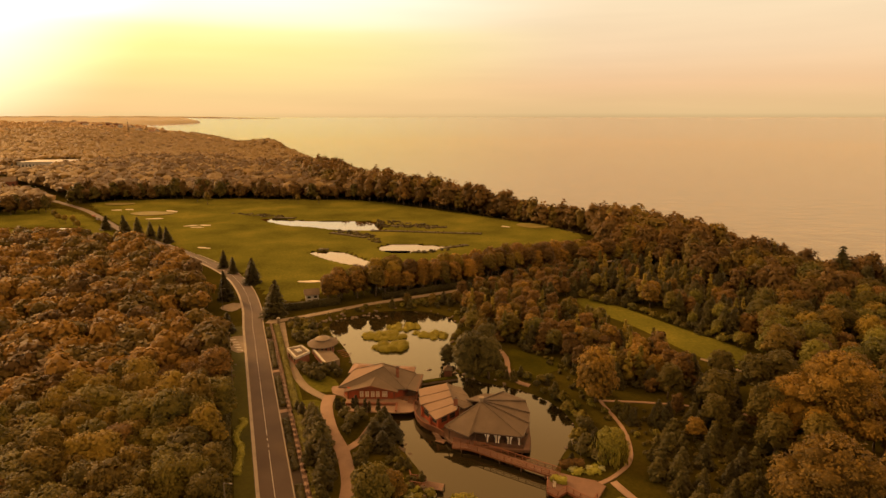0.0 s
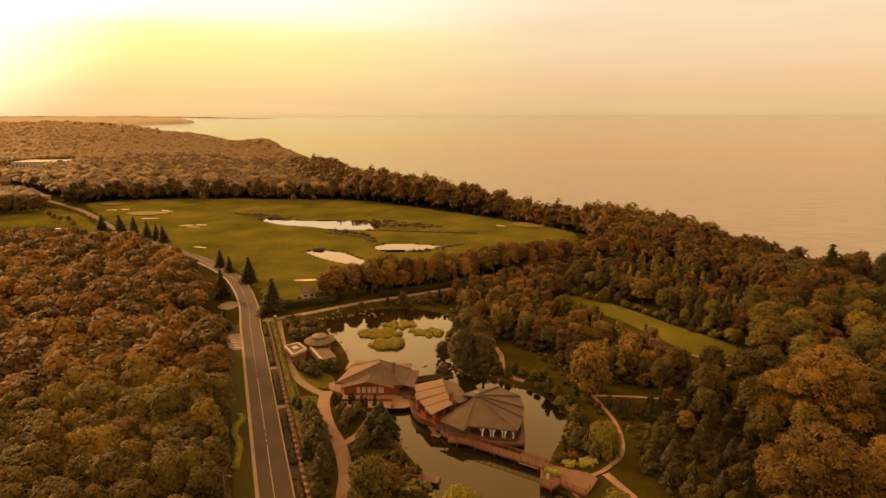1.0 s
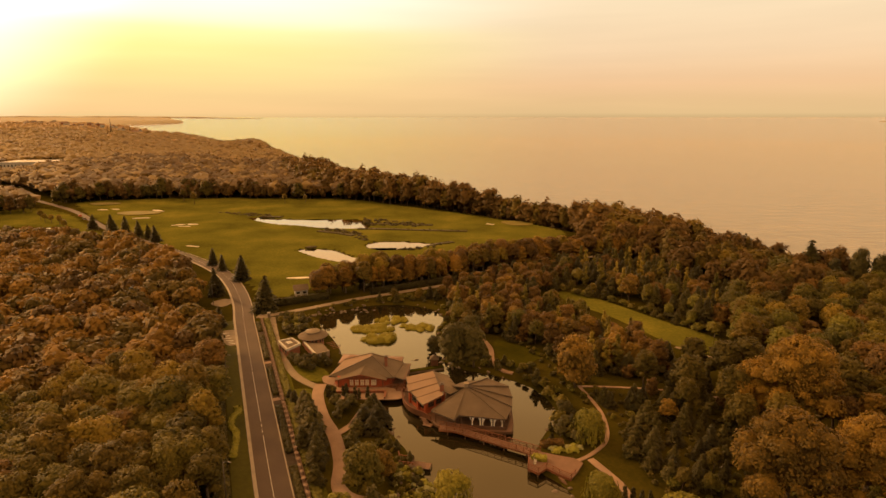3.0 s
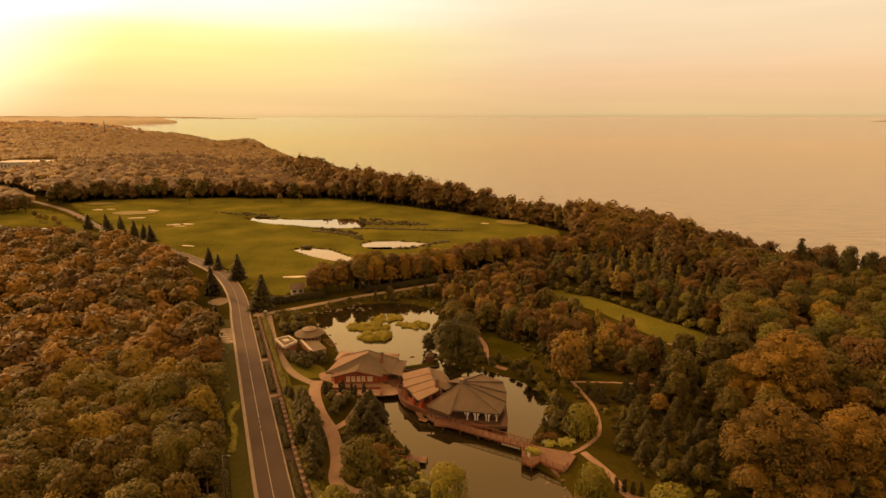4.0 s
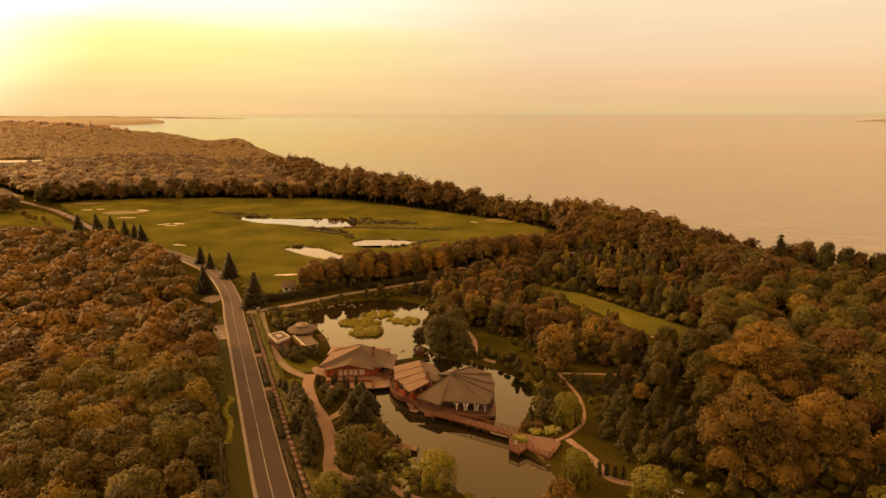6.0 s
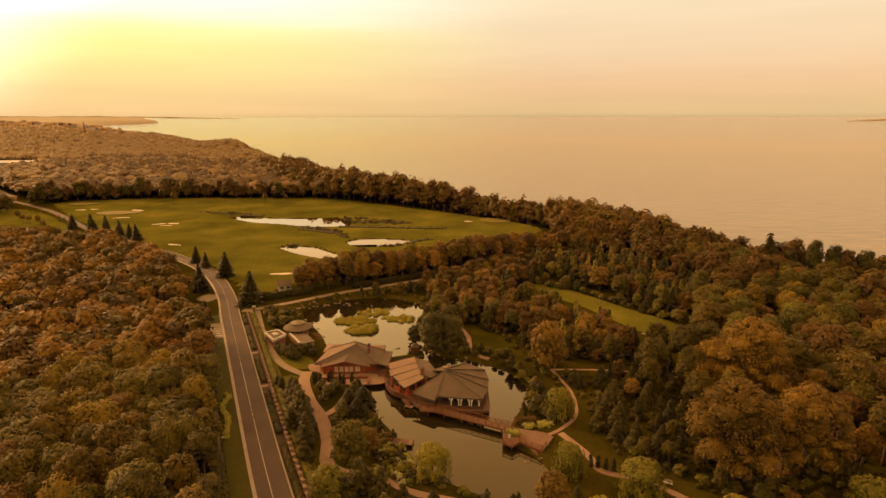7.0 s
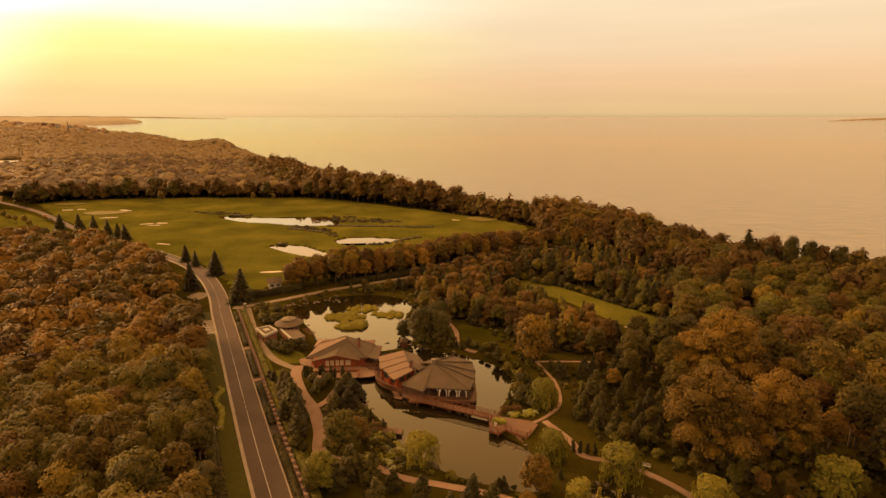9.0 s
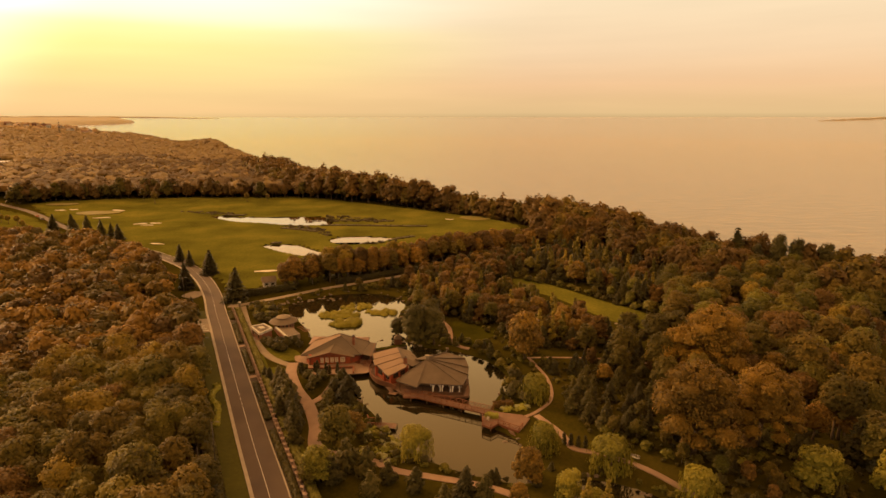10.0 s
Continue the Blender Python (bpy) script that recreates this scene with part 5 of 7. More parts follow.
    A, B, C, D, R1, R2 = (-26.2, 145.8, 3.1), (-8.2, 143.7, 3.1), (-7.6, 149.8, 3.1), (-25.6, 152.2, 3.1), (-23.2, 149.0, 4.1), (-10.2, 147.0, 4.1)
    roof_panel(h, [A, B, R2, R1], material=M["copper"])
    roof_panel(h, [C, D, R1, R2], material=M["copper"])
    roof_panel(h, [B, C, R2], material=M["copper"])
    roof_panel(h, [D, A, R1], material=M["copper"])
    # plinth, veranda on the water side
    part("plinth", Shape().prism([(-26.0, 136.9), (-24.5, 134.6), (-12.4, 134.6), (-10.0, 135.9), (-8.3, 143.6), (-23.5, 145.8)], 0.4, 1.25), M["brick"], h)
    part("veranda_floor", Shape().prism([(-10.2, 134.2), (-7.0, 134.2), (-5.6, 144.8), (-8.6, 145.2)], 0.85, 1.1), M["deck"], h)
    v = part("veranda", Shape().bar((-6.9, 134.4, 3.2), (-5.7, 144.4, 3.2), 0.18, 0.2), M["railwood"], h)
    for k in range(6):
        u = k / 5
        part("veranda_post", Shape().box((-6.9 + 1.2 * u, 134.4 + 10 * u, 2.1), (0.16, 0.16, 2.2)), M["railwood"], v)
    roof_panel(h, [(-6.5, 134.6, 3.2), (-5.3, 144.6, 3.2), (-7.8, 144.2, 3.75), (-9.4, 135.2, 3.75)], 0.12, M["roof"])
    rail = thing("veranda_railing", "reddish timber railing of the waterside veranda", "railing")
    railing(rail, [(-10.2, 134.3), (-7.0, 134.3), (-5.7, 144.6)], 1.1)
    for k in range(4):
        part("step", Shape().box((-16.5, 134.2 - 0.3 * k, 1.3 - 0.08 * k - 0.1), (2.6, 0.34, 0.16)), M["paving"], h)


timber_house()
low = thing("terrace_wall", "low terracotta wall below the house terrace", "wall")
part("wall", Shape().box((-18.0, 131.4, 1.35), (13.0, 0.35, 0.7)).box((-11.6, 129.6, 1.35), (0.35, 3.4, 0.7)), M["brick"], low)
part("coping", Shape().box((-18.0, 131.4, 1.74), (13.2, 0.5, 0.08)).box((-11.6, 129.6, 1.74), (0.5, 3.5, 0.08)), M["brick"], low)


# ---- the restaurant on the water ----
def lake_house():
    h = thing("lake_house", "boat-shaped red timber restaurant with fan roof over the pond", "restaurant")
    # hull-like platform on piles
    hull = smooth_line([(-6.8, 132.5), (-6.9, 127.5), (-5.8, 123.8), (-4.0, 121.2), (-1.8, 119.6), (0.2, 117.4), (2.0, 114.4), (5.8, 113.6), (9.0, 112.6), (17.8, 111.4),
                        (19.2, 112.4), (20.0, 118.0), (20.0, 126.5), (15.0, 130.0), (6.0, 132.0), (-1.0, 135.0)], 1.0, True)
    part("platform", Shape().prism([tuple(p) for p in hull], 0.55, 1.05), M["darkwood"], h)
    part("deck_floor", Shape().prism([tuple(p * 0.985 + np.array([7, 122]) * 0.015) for p in hull], 1.04, 1.12), M["deck"], h)
    pile = unit_box_mesh("pile", (0.3, 0.3, 2.2), M["darkwood"])
    for p in hull[::4]:
        q = p * 0.96 + np.array([7, 122]) * 0.04
        piece("pile", pile, pose(q[0], q[1], -0.3), h)
    # curved parapet of the bow
    bow = hull[(hull[:, 0] < 0.4) & (hull[:, 1] < 133)]
    bow = bow[np.argsort(-bow[:, 1])]
    part("parapet", bent_wall(bow, 0.07, 0.7, 2.0), M["hullwood"], h)
    part("parapet_cap", bent_wall(bow, 0.13, 2.0, 2.08), M["railwood"], h)
    # the tall hall at the bow
    near_l, near_r, far_r, far_l = (-0.9, 119.9), (3.3, 123.6), (2.6, 131.0), (-4.8, 130.0)
    hall = [near_l, near_r, far_r, far_l, (-4.9, 126.0), (-2.7, 122.4)]
    part("hall_wall", Shape().prism(hall, 1.1, 4.35), M["redwood"], h)
    part("hall_upper_wall", Shape().add([(-0.9, 119.9, 4.35), (3.3, 123.6, 4.35), (3.3, 123.6, 5.3), (-0.9, 119.9, 4.4), (-0.7, 120.2, 4.35), (3.1, 123.9, 4.35), (3.1, 123.9, 5.3)],
                                        [(0, 1, 2, 3), (4, 6, 5), (3, 2, 6, 4), (0, 4, 5, 1), (1, 5, 6, 2)]), M["redwood"], h)
    for x, y, z1 in ((-1.1, 119.7, 4.3), (3.45, 123.5, 5.4), (-2.9, 122.2, 4.25), (-5.0, 126.0, 4.25), (1.2, 121.6, 4.7)):
        part("corner_pillar", Shape().box((x, y, (z1 + 0.9) / 2), (0.55, 0.55, z1 - 0.9), math.radians(40)), M["redwood"], h, "", 0.03)
    for u0, u1 in ((0.12, 0.44), (0.56, 0.88)):
        a, b = np.array(near_l), np.array(near_r)
        out = np.array([0.66, -0.75]) * 0.06
        p, q = a + (b - a) * u0 + out, a + (b - a) * u1 + out
        w = part("window", Shape().bar((p[0], p[1], 3.95), (q[0], q[1], 3.95), 0.14, 0.12).bar((p[0], p[1], 2.7), (q[0], q[1], 2.7), 0.14, 0.12).bar((p[0], p[1], 3.3), (q[0], q[1], 3.3), 0.1, 0.08), M["railwood"], h)
        part("pane", Shape().bar((p[0], p[1], 3.32), (q[0], q[1], 3.32), 0.05, 1.2), M["glass"], w)
    for (a, b) in (((-2.7, 122.4), (-0.9, 119.9)), ((-4.9, 126.0), (-2.7, 122.4)), ((-4.8, 130.0), (-4.9, 126.0))):
        a, b = np.array(a), np.array(b)
        d = (b - a) / np.linalg.norm(b - a)
        out = np.array([-abs(d[1]), -abs(d[0])]) * 0.05
        p, q = a + (b - a) * 0.2 + out, a + (b - a) * 0.8 + out
        w = part("window", Shape().bar((p[0], p[1], 3.9), (q[0], q[1], 3.9), 0.14, 0.12).bar((p[0], p[1], 2.2), (q[0], q[1], 2.2), 0.14, 0.12), M["railwood"], h)
        part("pane", Shape().bar((p[0], p[1], 3.05), (q[0], q[1], 3.05), 0.05, 1.6), M["glass"], w)
    # stepped roof of the hall: four lapping panels to the bow, sunlight in their colour; a darker plain slope behind
    eave = [np.array((-6.3, 133.2)), np.array((-5.7, 129.2)), np.array((-5.0, 125.6)), np.array((-3.2, 122.3)), np.array((-1.3, 119.2))]
    ridge = [np.array((1.0, 133.4)), np.array((1.5, 129.8)), np.array((2.0, 126.6)), np.array((2.7, 123.4)), np.array((3.4, 120.9))]
    for k in range(4):
        up = 0.42 - 0.14 * k
        drop = np.array((-0.45, -0.35)) * (k % 2)
        a, b, c, d = eave[k + 1] + drop, eave[k] + drop * 0.5, ridge[k], ridge[k + 1]
        roof_panel(h, [(b[0], b[1], 4.25 + up), (a[0], a[1], 4.25 + up), (d[0], d[1], 5.85 + up), (c[0], c[1], 5.85 + up)], 0.26, M["litroof"])
    back = [np.array((4.6, 133.0)), np.array((6.2, 128.6)), np.array((7.2, 124.6)), np.array((5.0, 122.6))]
    for k in range(3):
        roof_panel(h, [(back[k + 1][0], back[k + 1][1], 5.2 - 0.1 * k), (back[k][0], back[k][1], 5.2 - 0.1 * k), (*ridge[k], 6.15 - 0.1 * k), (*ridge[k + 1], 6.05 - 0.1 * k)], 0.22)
    part("ridge_cap", Shape().bar((1.0, 133.4, 6.33), (3.4, 120.9, 5.9), 0.3, 0.14), M["roofedge"], h)
    chimney(h, 3.0, 122.9, 4.9, 7.6, 0.95)
    # fan roof over the dining terrace
    AP = (8.9, 121.4, 7.5)
    rim = [(0.3, 116.6), (5.5, 112.4), (6.7, 113.9), (17.4, 111.7), (19.7, 117.6), (20.3, 121.6), (20.0, 126.6), (15.2, 130.6), (10.0, 130.8), (5.6, 126.4)]
    low_z = [3.9, 3.9, 4.2, 4.2, 4.35, 4.5, 4.65, 4.6, 4.6, 5.4]
    for k in range(len(rim) - 1):
        za, zb = low_z[k], low_z[k + 1]
        lift = 0.0
        if k in (3, 4, 5, 6):
            za = zb = low_z[k] + 0.2 * (k - 3)
            lift = 0.22 * (k - 3)
        x0, y0 = rim[k]
        if k in (4, 5, 6):
            px, py = rim[k - 1]
            d = math.hypot(x0 - px, y0 - py)
            x0, y0 = x0 + (px - x0) * 0.5 / d, y0 + (py - y0) * 0.5 / d
        roof_panel(h, [(x0, y0, za), (*rim[k + 1], zb), (AP[0], AP[1], AP[2] + lift * 0.5)], 0.26, M["darkroof"])
        if k in (3, 4, 5, 6):
            part("roof_fin", Shape().bar((rim[k + 1][0], rim[k + 1][1], zb + 0.12), (AP[0], AP[1], AP[2] + 0.1 + lift * 0.5), 0.14, 0.34), M["roofedge"], h)
    for a, za in ((rim[0], 3.95), (rim[3], 4.25)):
        part("ridge_cap", Shape().bar((a[0], a[1], za + 0.06), (AP[0], AP[1], AP[2] + 0.06), 0.2, 0.1), M["darkroof"], h)
    part("finial", Shape().box((8.9, 121.6, 7.85), (0.9, 0.9, 0.9)).box((8.9, 121.6, 8.4), (1.15, 1.15, 0.2)), M["gravel"], h, "pale stone chimney at the roof's tip")
    # posts, back walls and curtains of the terrace
    for x, y in ((1.4, 116.2), (5.9, 113.9), (7.2, 114.3), (9.6, 113.7), (12.0, 113.2), (14.6, 112.9), (17.0, 112.5), (18.9, 117.6), (19.5, 121.6), (19.1, 126.2), (15.0, 129.6), (10.0, 129.8)):
        part("post", Shape().box((x, y, 2.7), (0.24, 0.24, 3.2)), M["darkwood"], h)
    part("inner_wall", Shape().prism([(3.3, 119.0), (14.5, 117.0), (16.0, 125.0), (5.0, 128.0)], 1.1, 4.3), M["darkwood"], h)
    for x0, x1 in ((9.6, 12.0), (12.0, 14.6), (14.6, 17.0)):
        for x, tip in ((x0 + 0.22, x0 + 1.0), (x1 - 0.22, x1 - 1.0)):
            y = 113.75 - 0.16 * (x - 9.6)
            part("curtain", Shape().add([(x - 0.2, y, 1.6), (x + 0.2, y, 1.6), (x + 0.2, y + 0.1, 2.5), (tip, y + 0.1, 4.0), (2 * x - tip, y + 0.1, 4.0), (x - 0.2, y + 0.1, 2.5),
                                          (x - 0.2, y + 0.12, 1.6), (x + 0.2, y + 0.12, 1.6), (x + 0.2, y + 0.22, 2.5), (tip, y + 0.22, 4.0), (2 * x - tip, y + 0.22, 4.0), (x - 0.2, y + 0.22, 2.5)],
                                         [(0, 1, 2, 5), (5, 2, 3, 4), (7, 6, 11, 8), (8, 11, 10, 9), (0, 5, 11, 6), (1, 7, 8, 2), (2, 8, 9, 3), (5, 4, 10, 11), (4, 3, 9, 10), (0, 6, 7, 1)]), M["curtain"], h, "white gathered curtain")
    part("skirt", Shape().bar((8.8, 113.4, 1.5), (17.6, 112.1, 1.5), 0.12, 0.9).bar((17.6, 112.1, 1.5), (19.6, 118.0, 1.5), 0.12, 0.9), M["darkwood"], h)
    for i, (x, y) in enumerate(((10.8, 115.0), (13.3, 114.7), (15.8, 114.4))):
        t = thing("dining_table", "dark timber dining table on the open terrace", "table", "terrace tables")
        part("tabletop", Shape().box((x, y, 1.83), (1.1, 0.9, 0.05)), M["darkwood"], t, "", 0.01)
        for dx in (-0.45, 0.45):
            for dy in (-0.35, 0.35):
                part("leg", Shape().box((x + dx, y + dy, 1.46), (0.07, 0.07, 0.69)), M["darkwood"], t)


lake_house()


# ---- bridge, landing, jetties ----
def bridge():
    b = thing("footbridge", "reddish timber footbridge over the pond with railings", "bridge")
    line = smooth_line([(2.2, 113.4), (6.0, 112.6), (9.6, 110.6), (16.7, 106.3), (23.4, 102.4)], 0.5)
    boards(b, line, 1.05, 1.3)
    side = sides_of(line)
    for sgn in (-1, 1):
        edge = line + side * sgn * 1.0
        part("beam", bent_wall(edge, 0.1, 0.95, 1.26), M["railwood"], b)
        pts = [tuple(p) for p in edge[::12]] + [tuple(edge[-1])]
        railing(b, pts, 1.34)
    pile = unit_box_mesh("pile", (0.24, 0.24, 2.0), M["darkwood"])
    for k in range(4, len(line), 9):
        for sgn in (-1, 1):
            p = line[k] + side[k] * sgn * 0.8
            piece("pile", pile, pose(p[0], p[1], 0.2), b)


bridge()
steps = thing("boarding_steps", "timber steps from the bow deck to the water", "steps")
for k in range(4):
    part("tread", Shape().box((-1.6 + 0.25 * k, 118.4 - 0.42 * k, 0.95 - 0.18 * k), (1.7, 0.5, 0.1), math.radians(-30)), M["deck"], steps)
part("landing", Shape().box((-0.5, 116.6, 0.3), (2.2, 1.5, 0.14), math.radians(-30)), M["deck"], steps)
for x, y in ((-1.2, 116.5), (0.2, 116.4), (-0.4, 117.4)):
    part("pile", Shape().box((x, y, -0.3), (0.2, 0.2, 1.2)), M["darkwood"], steps)


def landing():
    d = thing("landing_stage", "reddish paved landing stage at the bridge's end", "landing stage")
    poly = [(20.8, 100.6), (20.2, 97.2), (22.0, 95.6), (24.0, 97.2), (26.2, 95.0), (28.2, 93.4), (30.2, 96.0), (32.0, 98.8), (30.4, 100.6), (26.4, 102.0), (23.4, 103.4)]
    part("floor", Shape().prism(poly, 0.85, 1.3), M["deck"], d)
    part("edge_beam", bent_wall(np.array([(20.8, 100.6), (20.2, 97.2), (22.0, 95.6), (24.0, 97.2), (26.2, 95.0), (28.2, 93.4)]), 0.1, 0.8, 1.34), M["railwood"], d)
    for x, y in ((20.8, 99.8), (20.5, 97.6), (22.0, 96.2), (24.0, 97.6), (26.2, 95.6), (28.0, 94.0)):
        part("pile", Shape().box((x, y, 0.1), (0.24, 0.24, 2.0)), M["darkwood"], d)
    railing(d, [(20.8, 100.4), (20.3, 97.3), (22.0, 95.8), (24.0, 97.4), (26.2, 95.2), (28.2, 93.6), (29.4, 95.2)], 1.3)
    for k in range(3):
        part("step", Shape().box((26.4 + 0.2 * k, 94.2 - 0.35 * k, 0.85 - 0.2 * k), (1.5, 0.4, 0.12), math.radians(-50)), M["deck"], d)


landing()


def jetty():
    j = thing("jetty", "small timber jetty with railings at the rocky shore", "jetty")
    boards(j, np.array([(-6.2, 100.6), (-3.2, 100.0), (0.3, 99.1)]), 1.1, 0.75)
    for x, y in ((-5.5, 99.6), (-5.3, 101.4), (-2.5, 98.8), (-2.2, 100.8), (0.0, 98.2), (0.3, 100.1)):
        part("pile", Shape().box((x, y, 0.05), (0.2, 0.2, 1.5)), M["darkwood"], j)
    railing(j, [(-6.8, 103.4), (-6.4, 101.8), (-3.4, 101.2)], 0.8, gap=1.2)
    railing(j, [(-6.6, 99.6), (-3.6, 98.9)], 0.8, gap=1.2)


jetty()


# ---- dam with its hut, and the small bridge between the houses ----
dam = thing("dam", "low stone dam with grassy top between the two ponds", "dam")
part("wall", bent_wall(np.array([(-7.4, 144.8), (-3.0, 146.4), (0.5, 147.4), (4.0, 148.4)]), 0.9, -0.8, 0.55), M["stone"], dam)
part("turf_top", bent_wall(np.array([(-7.4, 144.8), (-3.0, 146.4), (0.5, 147.4), (4.0, 148.4)]), 0.75, 0.55, 0.75), M["parkgrass"], dam)
hut = thing("pond_hut", "small dark-roofed timber hut at the dam's end", "hut")
part("wall", Shape().box((1.4, 149.6, 1.6), (2.2, 2.2, 2.4)), M["hullwood"], hut)
for k in range(4):
    a_, b_ = [(1.4 + 1.9 * math.cos(math.radians(45 + 90 * (k + i))), 149.6 + 1.9 * math.sin(math.radians(45 + 90 * (k + i))), 2.7) for i in (0, 1)]
    part("roof_panel", Shape().slab([a_, b_, (1.4, 149.6, 3.9)], 0.12), M["darkroof"], hut)
link = thing("link_bridge", "short timber bridge between the two houses", "bridge")
boards(link, np.array([(-9.0, 133.4), (-5.4, 132.2)]), 0.9, 1.15)
railing(link, [(-8.8, 132.4), (-5.8, 131.4)], 1.18)
railing(link, [(-8.4, 134.1), (-5.2, 133.1)], 1.18)
for x_, y_ in ((-8.0, 132.6), (-6.4, 132.0), (-7.6, 133.6), (-6.0, 133.0)):
    part("pile", Shape().box((x_, y_, 0.2), (0.2, 0.2, 1.8)), M["darkwood"], link)


# ---- the round pavilion ----
def rotunda():
    r = thing("round_pavilion", "round pavilion with tiered conical roof and brick walls", "pavilion")
    cx, cy = -37.2, 165.6
    n = 24
    ring = lambda q, k: (cx + q * math.cos(2 * math.pi * k / n), cy + q * math.sin(2 * math.pi * k / n))
    part("wall", Shape().prism([ring(3.4, k) for k in range(n)], 0.9, 4.2), M["brick"], r)
    for k in range(0, n, 3):
        a, b = ring(3.43, k + 0.3), ring(3.43, k + 2.2)
        part("window", Shape().bar((*a, 2.9), (*b, 2.9), 0.08, 1.6), M["glass"], r)
    for k in range(n):
        a, b = ring(4.7, k), ring(4.7, k + 1)
        c, d = ring(1.9, k + 1), ring(1.9, k)
        part("roof_panel", Shape().slab([(*a, 3.95), (*b, 3.95), (*c, 5.15), (*d, 5.15)], 0.14), M["roof"], r)
    part("collar", Shape().prism([ring(1.85, k) for k in range(n)], 5.0, 5.45), M["white"], r)
    up = Shape()
    for k in range(n):
        a, b = ring(2.35, k), ring(2.35, k + 1)
        up.slab([(*a, 5.4), (*b, 5.4), (cx, cy, 6.25)], 0.1)
    part("upper_roof", up, M["gravel"], r, "pale upper cone")
    part("finial", Shape().tube((cx, cy, 6.1), (cx, cy, 7.0), 0.16, 0.05), M["metal"], r)
    a = thing("flat_annex", "flat-roofed white annex with parapet", "annex")
    poly = [(-46.8, 160.8), (-43.2, 163.0), (-39.8, 158.6), (-42.6, 154.2)]
    part("wall", Shape().prism(poly, 0.9, 3.7), M["brick"], a)
    part("flat_roof", Shape().prism(poly, 3.7, 3.8), M["roof"], a)
    for p, q in zip(poly, poly[1:] + poly[:1]):
        part("parapet", Shape().bar((*p, 3.8), (*q, 3.8), 0.55, 0.7), M["white"], a)
    part("roof_light", Shape().box((-43.2, 159.2, 4.0), (1.6, 2.2, 0.4), math.radians(35)), M["white"], a)
    w = part("window", Shape().bar((-46.4, 160.3, 2.4), (-43.1, 155.0, 2.4), 0.12, 0.1), M["white"], a)
    for u in (0.2, 0.5, 0.8):
        x, y = -46.8 + 4.2 * u, 160.8 - 6.6 * u
        part("pane", Shape().box((x - 0.03, y - 0.02, 2.5), (0.08, 1.0, 1.3), math.radians(32)), M["glass"], w)
    t = thing("low_wing", "low wing with dark flat roof and white side walls", "annex")
    poly = [(-39.2, 161.8), (-33.6, 161.2), (-30.2, 155.0), (-34.0, 152.6)]
    part("wall", Shape().prism(poly, 0.9, 3.0), M["brick"], t)
    part("flat_roof", Shape().prism(poly, 3.0, 3.12), M["roof"], t)
    part("side_wall", Shape().bar((-39.2, 161.8, 3.1), (-34.0, 152.6, 3.1), 0.6, 0.5), M["white"], t)
    part("end_wall", Shape().bar((-34.0, 152.6, 2.4), (-30.2, 155.0, 2.4), 0.4, 1.6), M["gravel"], t)
    for k in range(5):
        part("beam", Shape().bar((-32.0 + 0.7 * k, 160.6 - 1.1 * k, 3.22), (-30.0 + 0.7 * k, 161.8 - 1.1 * k, 3.22), 0.16, 0.14), M["railwood"], t)


rotunda()


# ---- stone fence along the road ----
def stone_fence():
    f = thing("stone_fence", "pinkish stone fence with pillars along the park road", "fence")
    line = ROAD[(ROAD[:, 1] > 58) & (ROAD[:, 1] < 188)]
    line = line + sides_of(line) * (ROAD_HALF + 2.5)
    acc = np.concatenate([[0], np.cumsum(np.hypot(*np.diff(line, axis=0).T))])
    pillar = Shape().box((0, 0, 0.75), (0.52, 0.52, 1.6)).mesh("pillar", M["pinkstone"], 0.03)
    cap = Shape().box((0, 0, 1.62), (0.72, 0.72, 0.14)).box((0, 0, 1.78), (0.5, 0.5, 0.18), 0, 0.3).mesh("cap", M["pinkstone"])
    gap = 2.35
    pts = []
    for k in range(int(acc[-1] / gap)):
        x, y = np.interp(k * gap, acc, line[:, 0]), np.interp(k * gap, acc, line[:, 1])
        pts.append((x, y))
        turn = 70 + rng.uniform(-3, 3)
        p = piece("pillar", pillar, pose(x, y, 0.95, 0, 0, turn), f)
        c = piece("cap", cap, pose(0, 0, 0), p)
    for k, (p, q) in enumerate(zip(pts[:-1], pts[1:])):
        if abs(p[1] - 126.5) < 1.3 or abs(p[1] - 149.5) < 1.3:
            continue
        part("panel", Shape().bar((*p, 1.35), (*q, 1.35), 0.3, 0.85), M["pinkstone"], f)
        part("coping", Shape().bar((*p, 1.81), (*q, 1.81), 0.42, 0.09), M["pinkstone"], f)


stone_fence()
for cy_ in (126.6, 149.6):
    k = int(np.argmin(abs(ROAD[:, 1] - cy_)))
    a = ROAD[k]
    s_ = sides_of(ROAD)[k]
    ribbon("path_crossing", np.array([a + s_ * u for u in np.linspace(ROAD_HALF + 0.3, ROAD_HALF + 6.5, 8)]), 0.8, M["paving"], "short paved way from road to park", "path", lift=0.075)


# ---- lamp posts, masts and far buildings ----
def lamp_post(x, y, h, turn, label="tall grey street lamp post with short arm"):
    p = thing("street_lamp", label, "street lamp", "roadside lamps", at=(x, y, level(x, y)))
    p.rotation_euler = (0, 0, turn)
    part("pole", Shape().tube((0, 0, -0.2), (0, 0, h), 0.13, 0.07, 8), M["metal"], p, smooth=True)
    part("arm", Shape().tube((0, 0, h - 0.1), (1.3, 0, h + 0.25), 0.05, 0.04, 6), M["metal"], p)
    part("lamp_head", Shape().box((1.5, 0, h + 0.25), (0.7, 0.25, 0.12)), M["metal"], p, "", 0.03)
    part("foot", Shape().tube((0, 0, -0.1), (0, 0, 0.5), 0.22, 0.2, 8), M["kerb"], p)


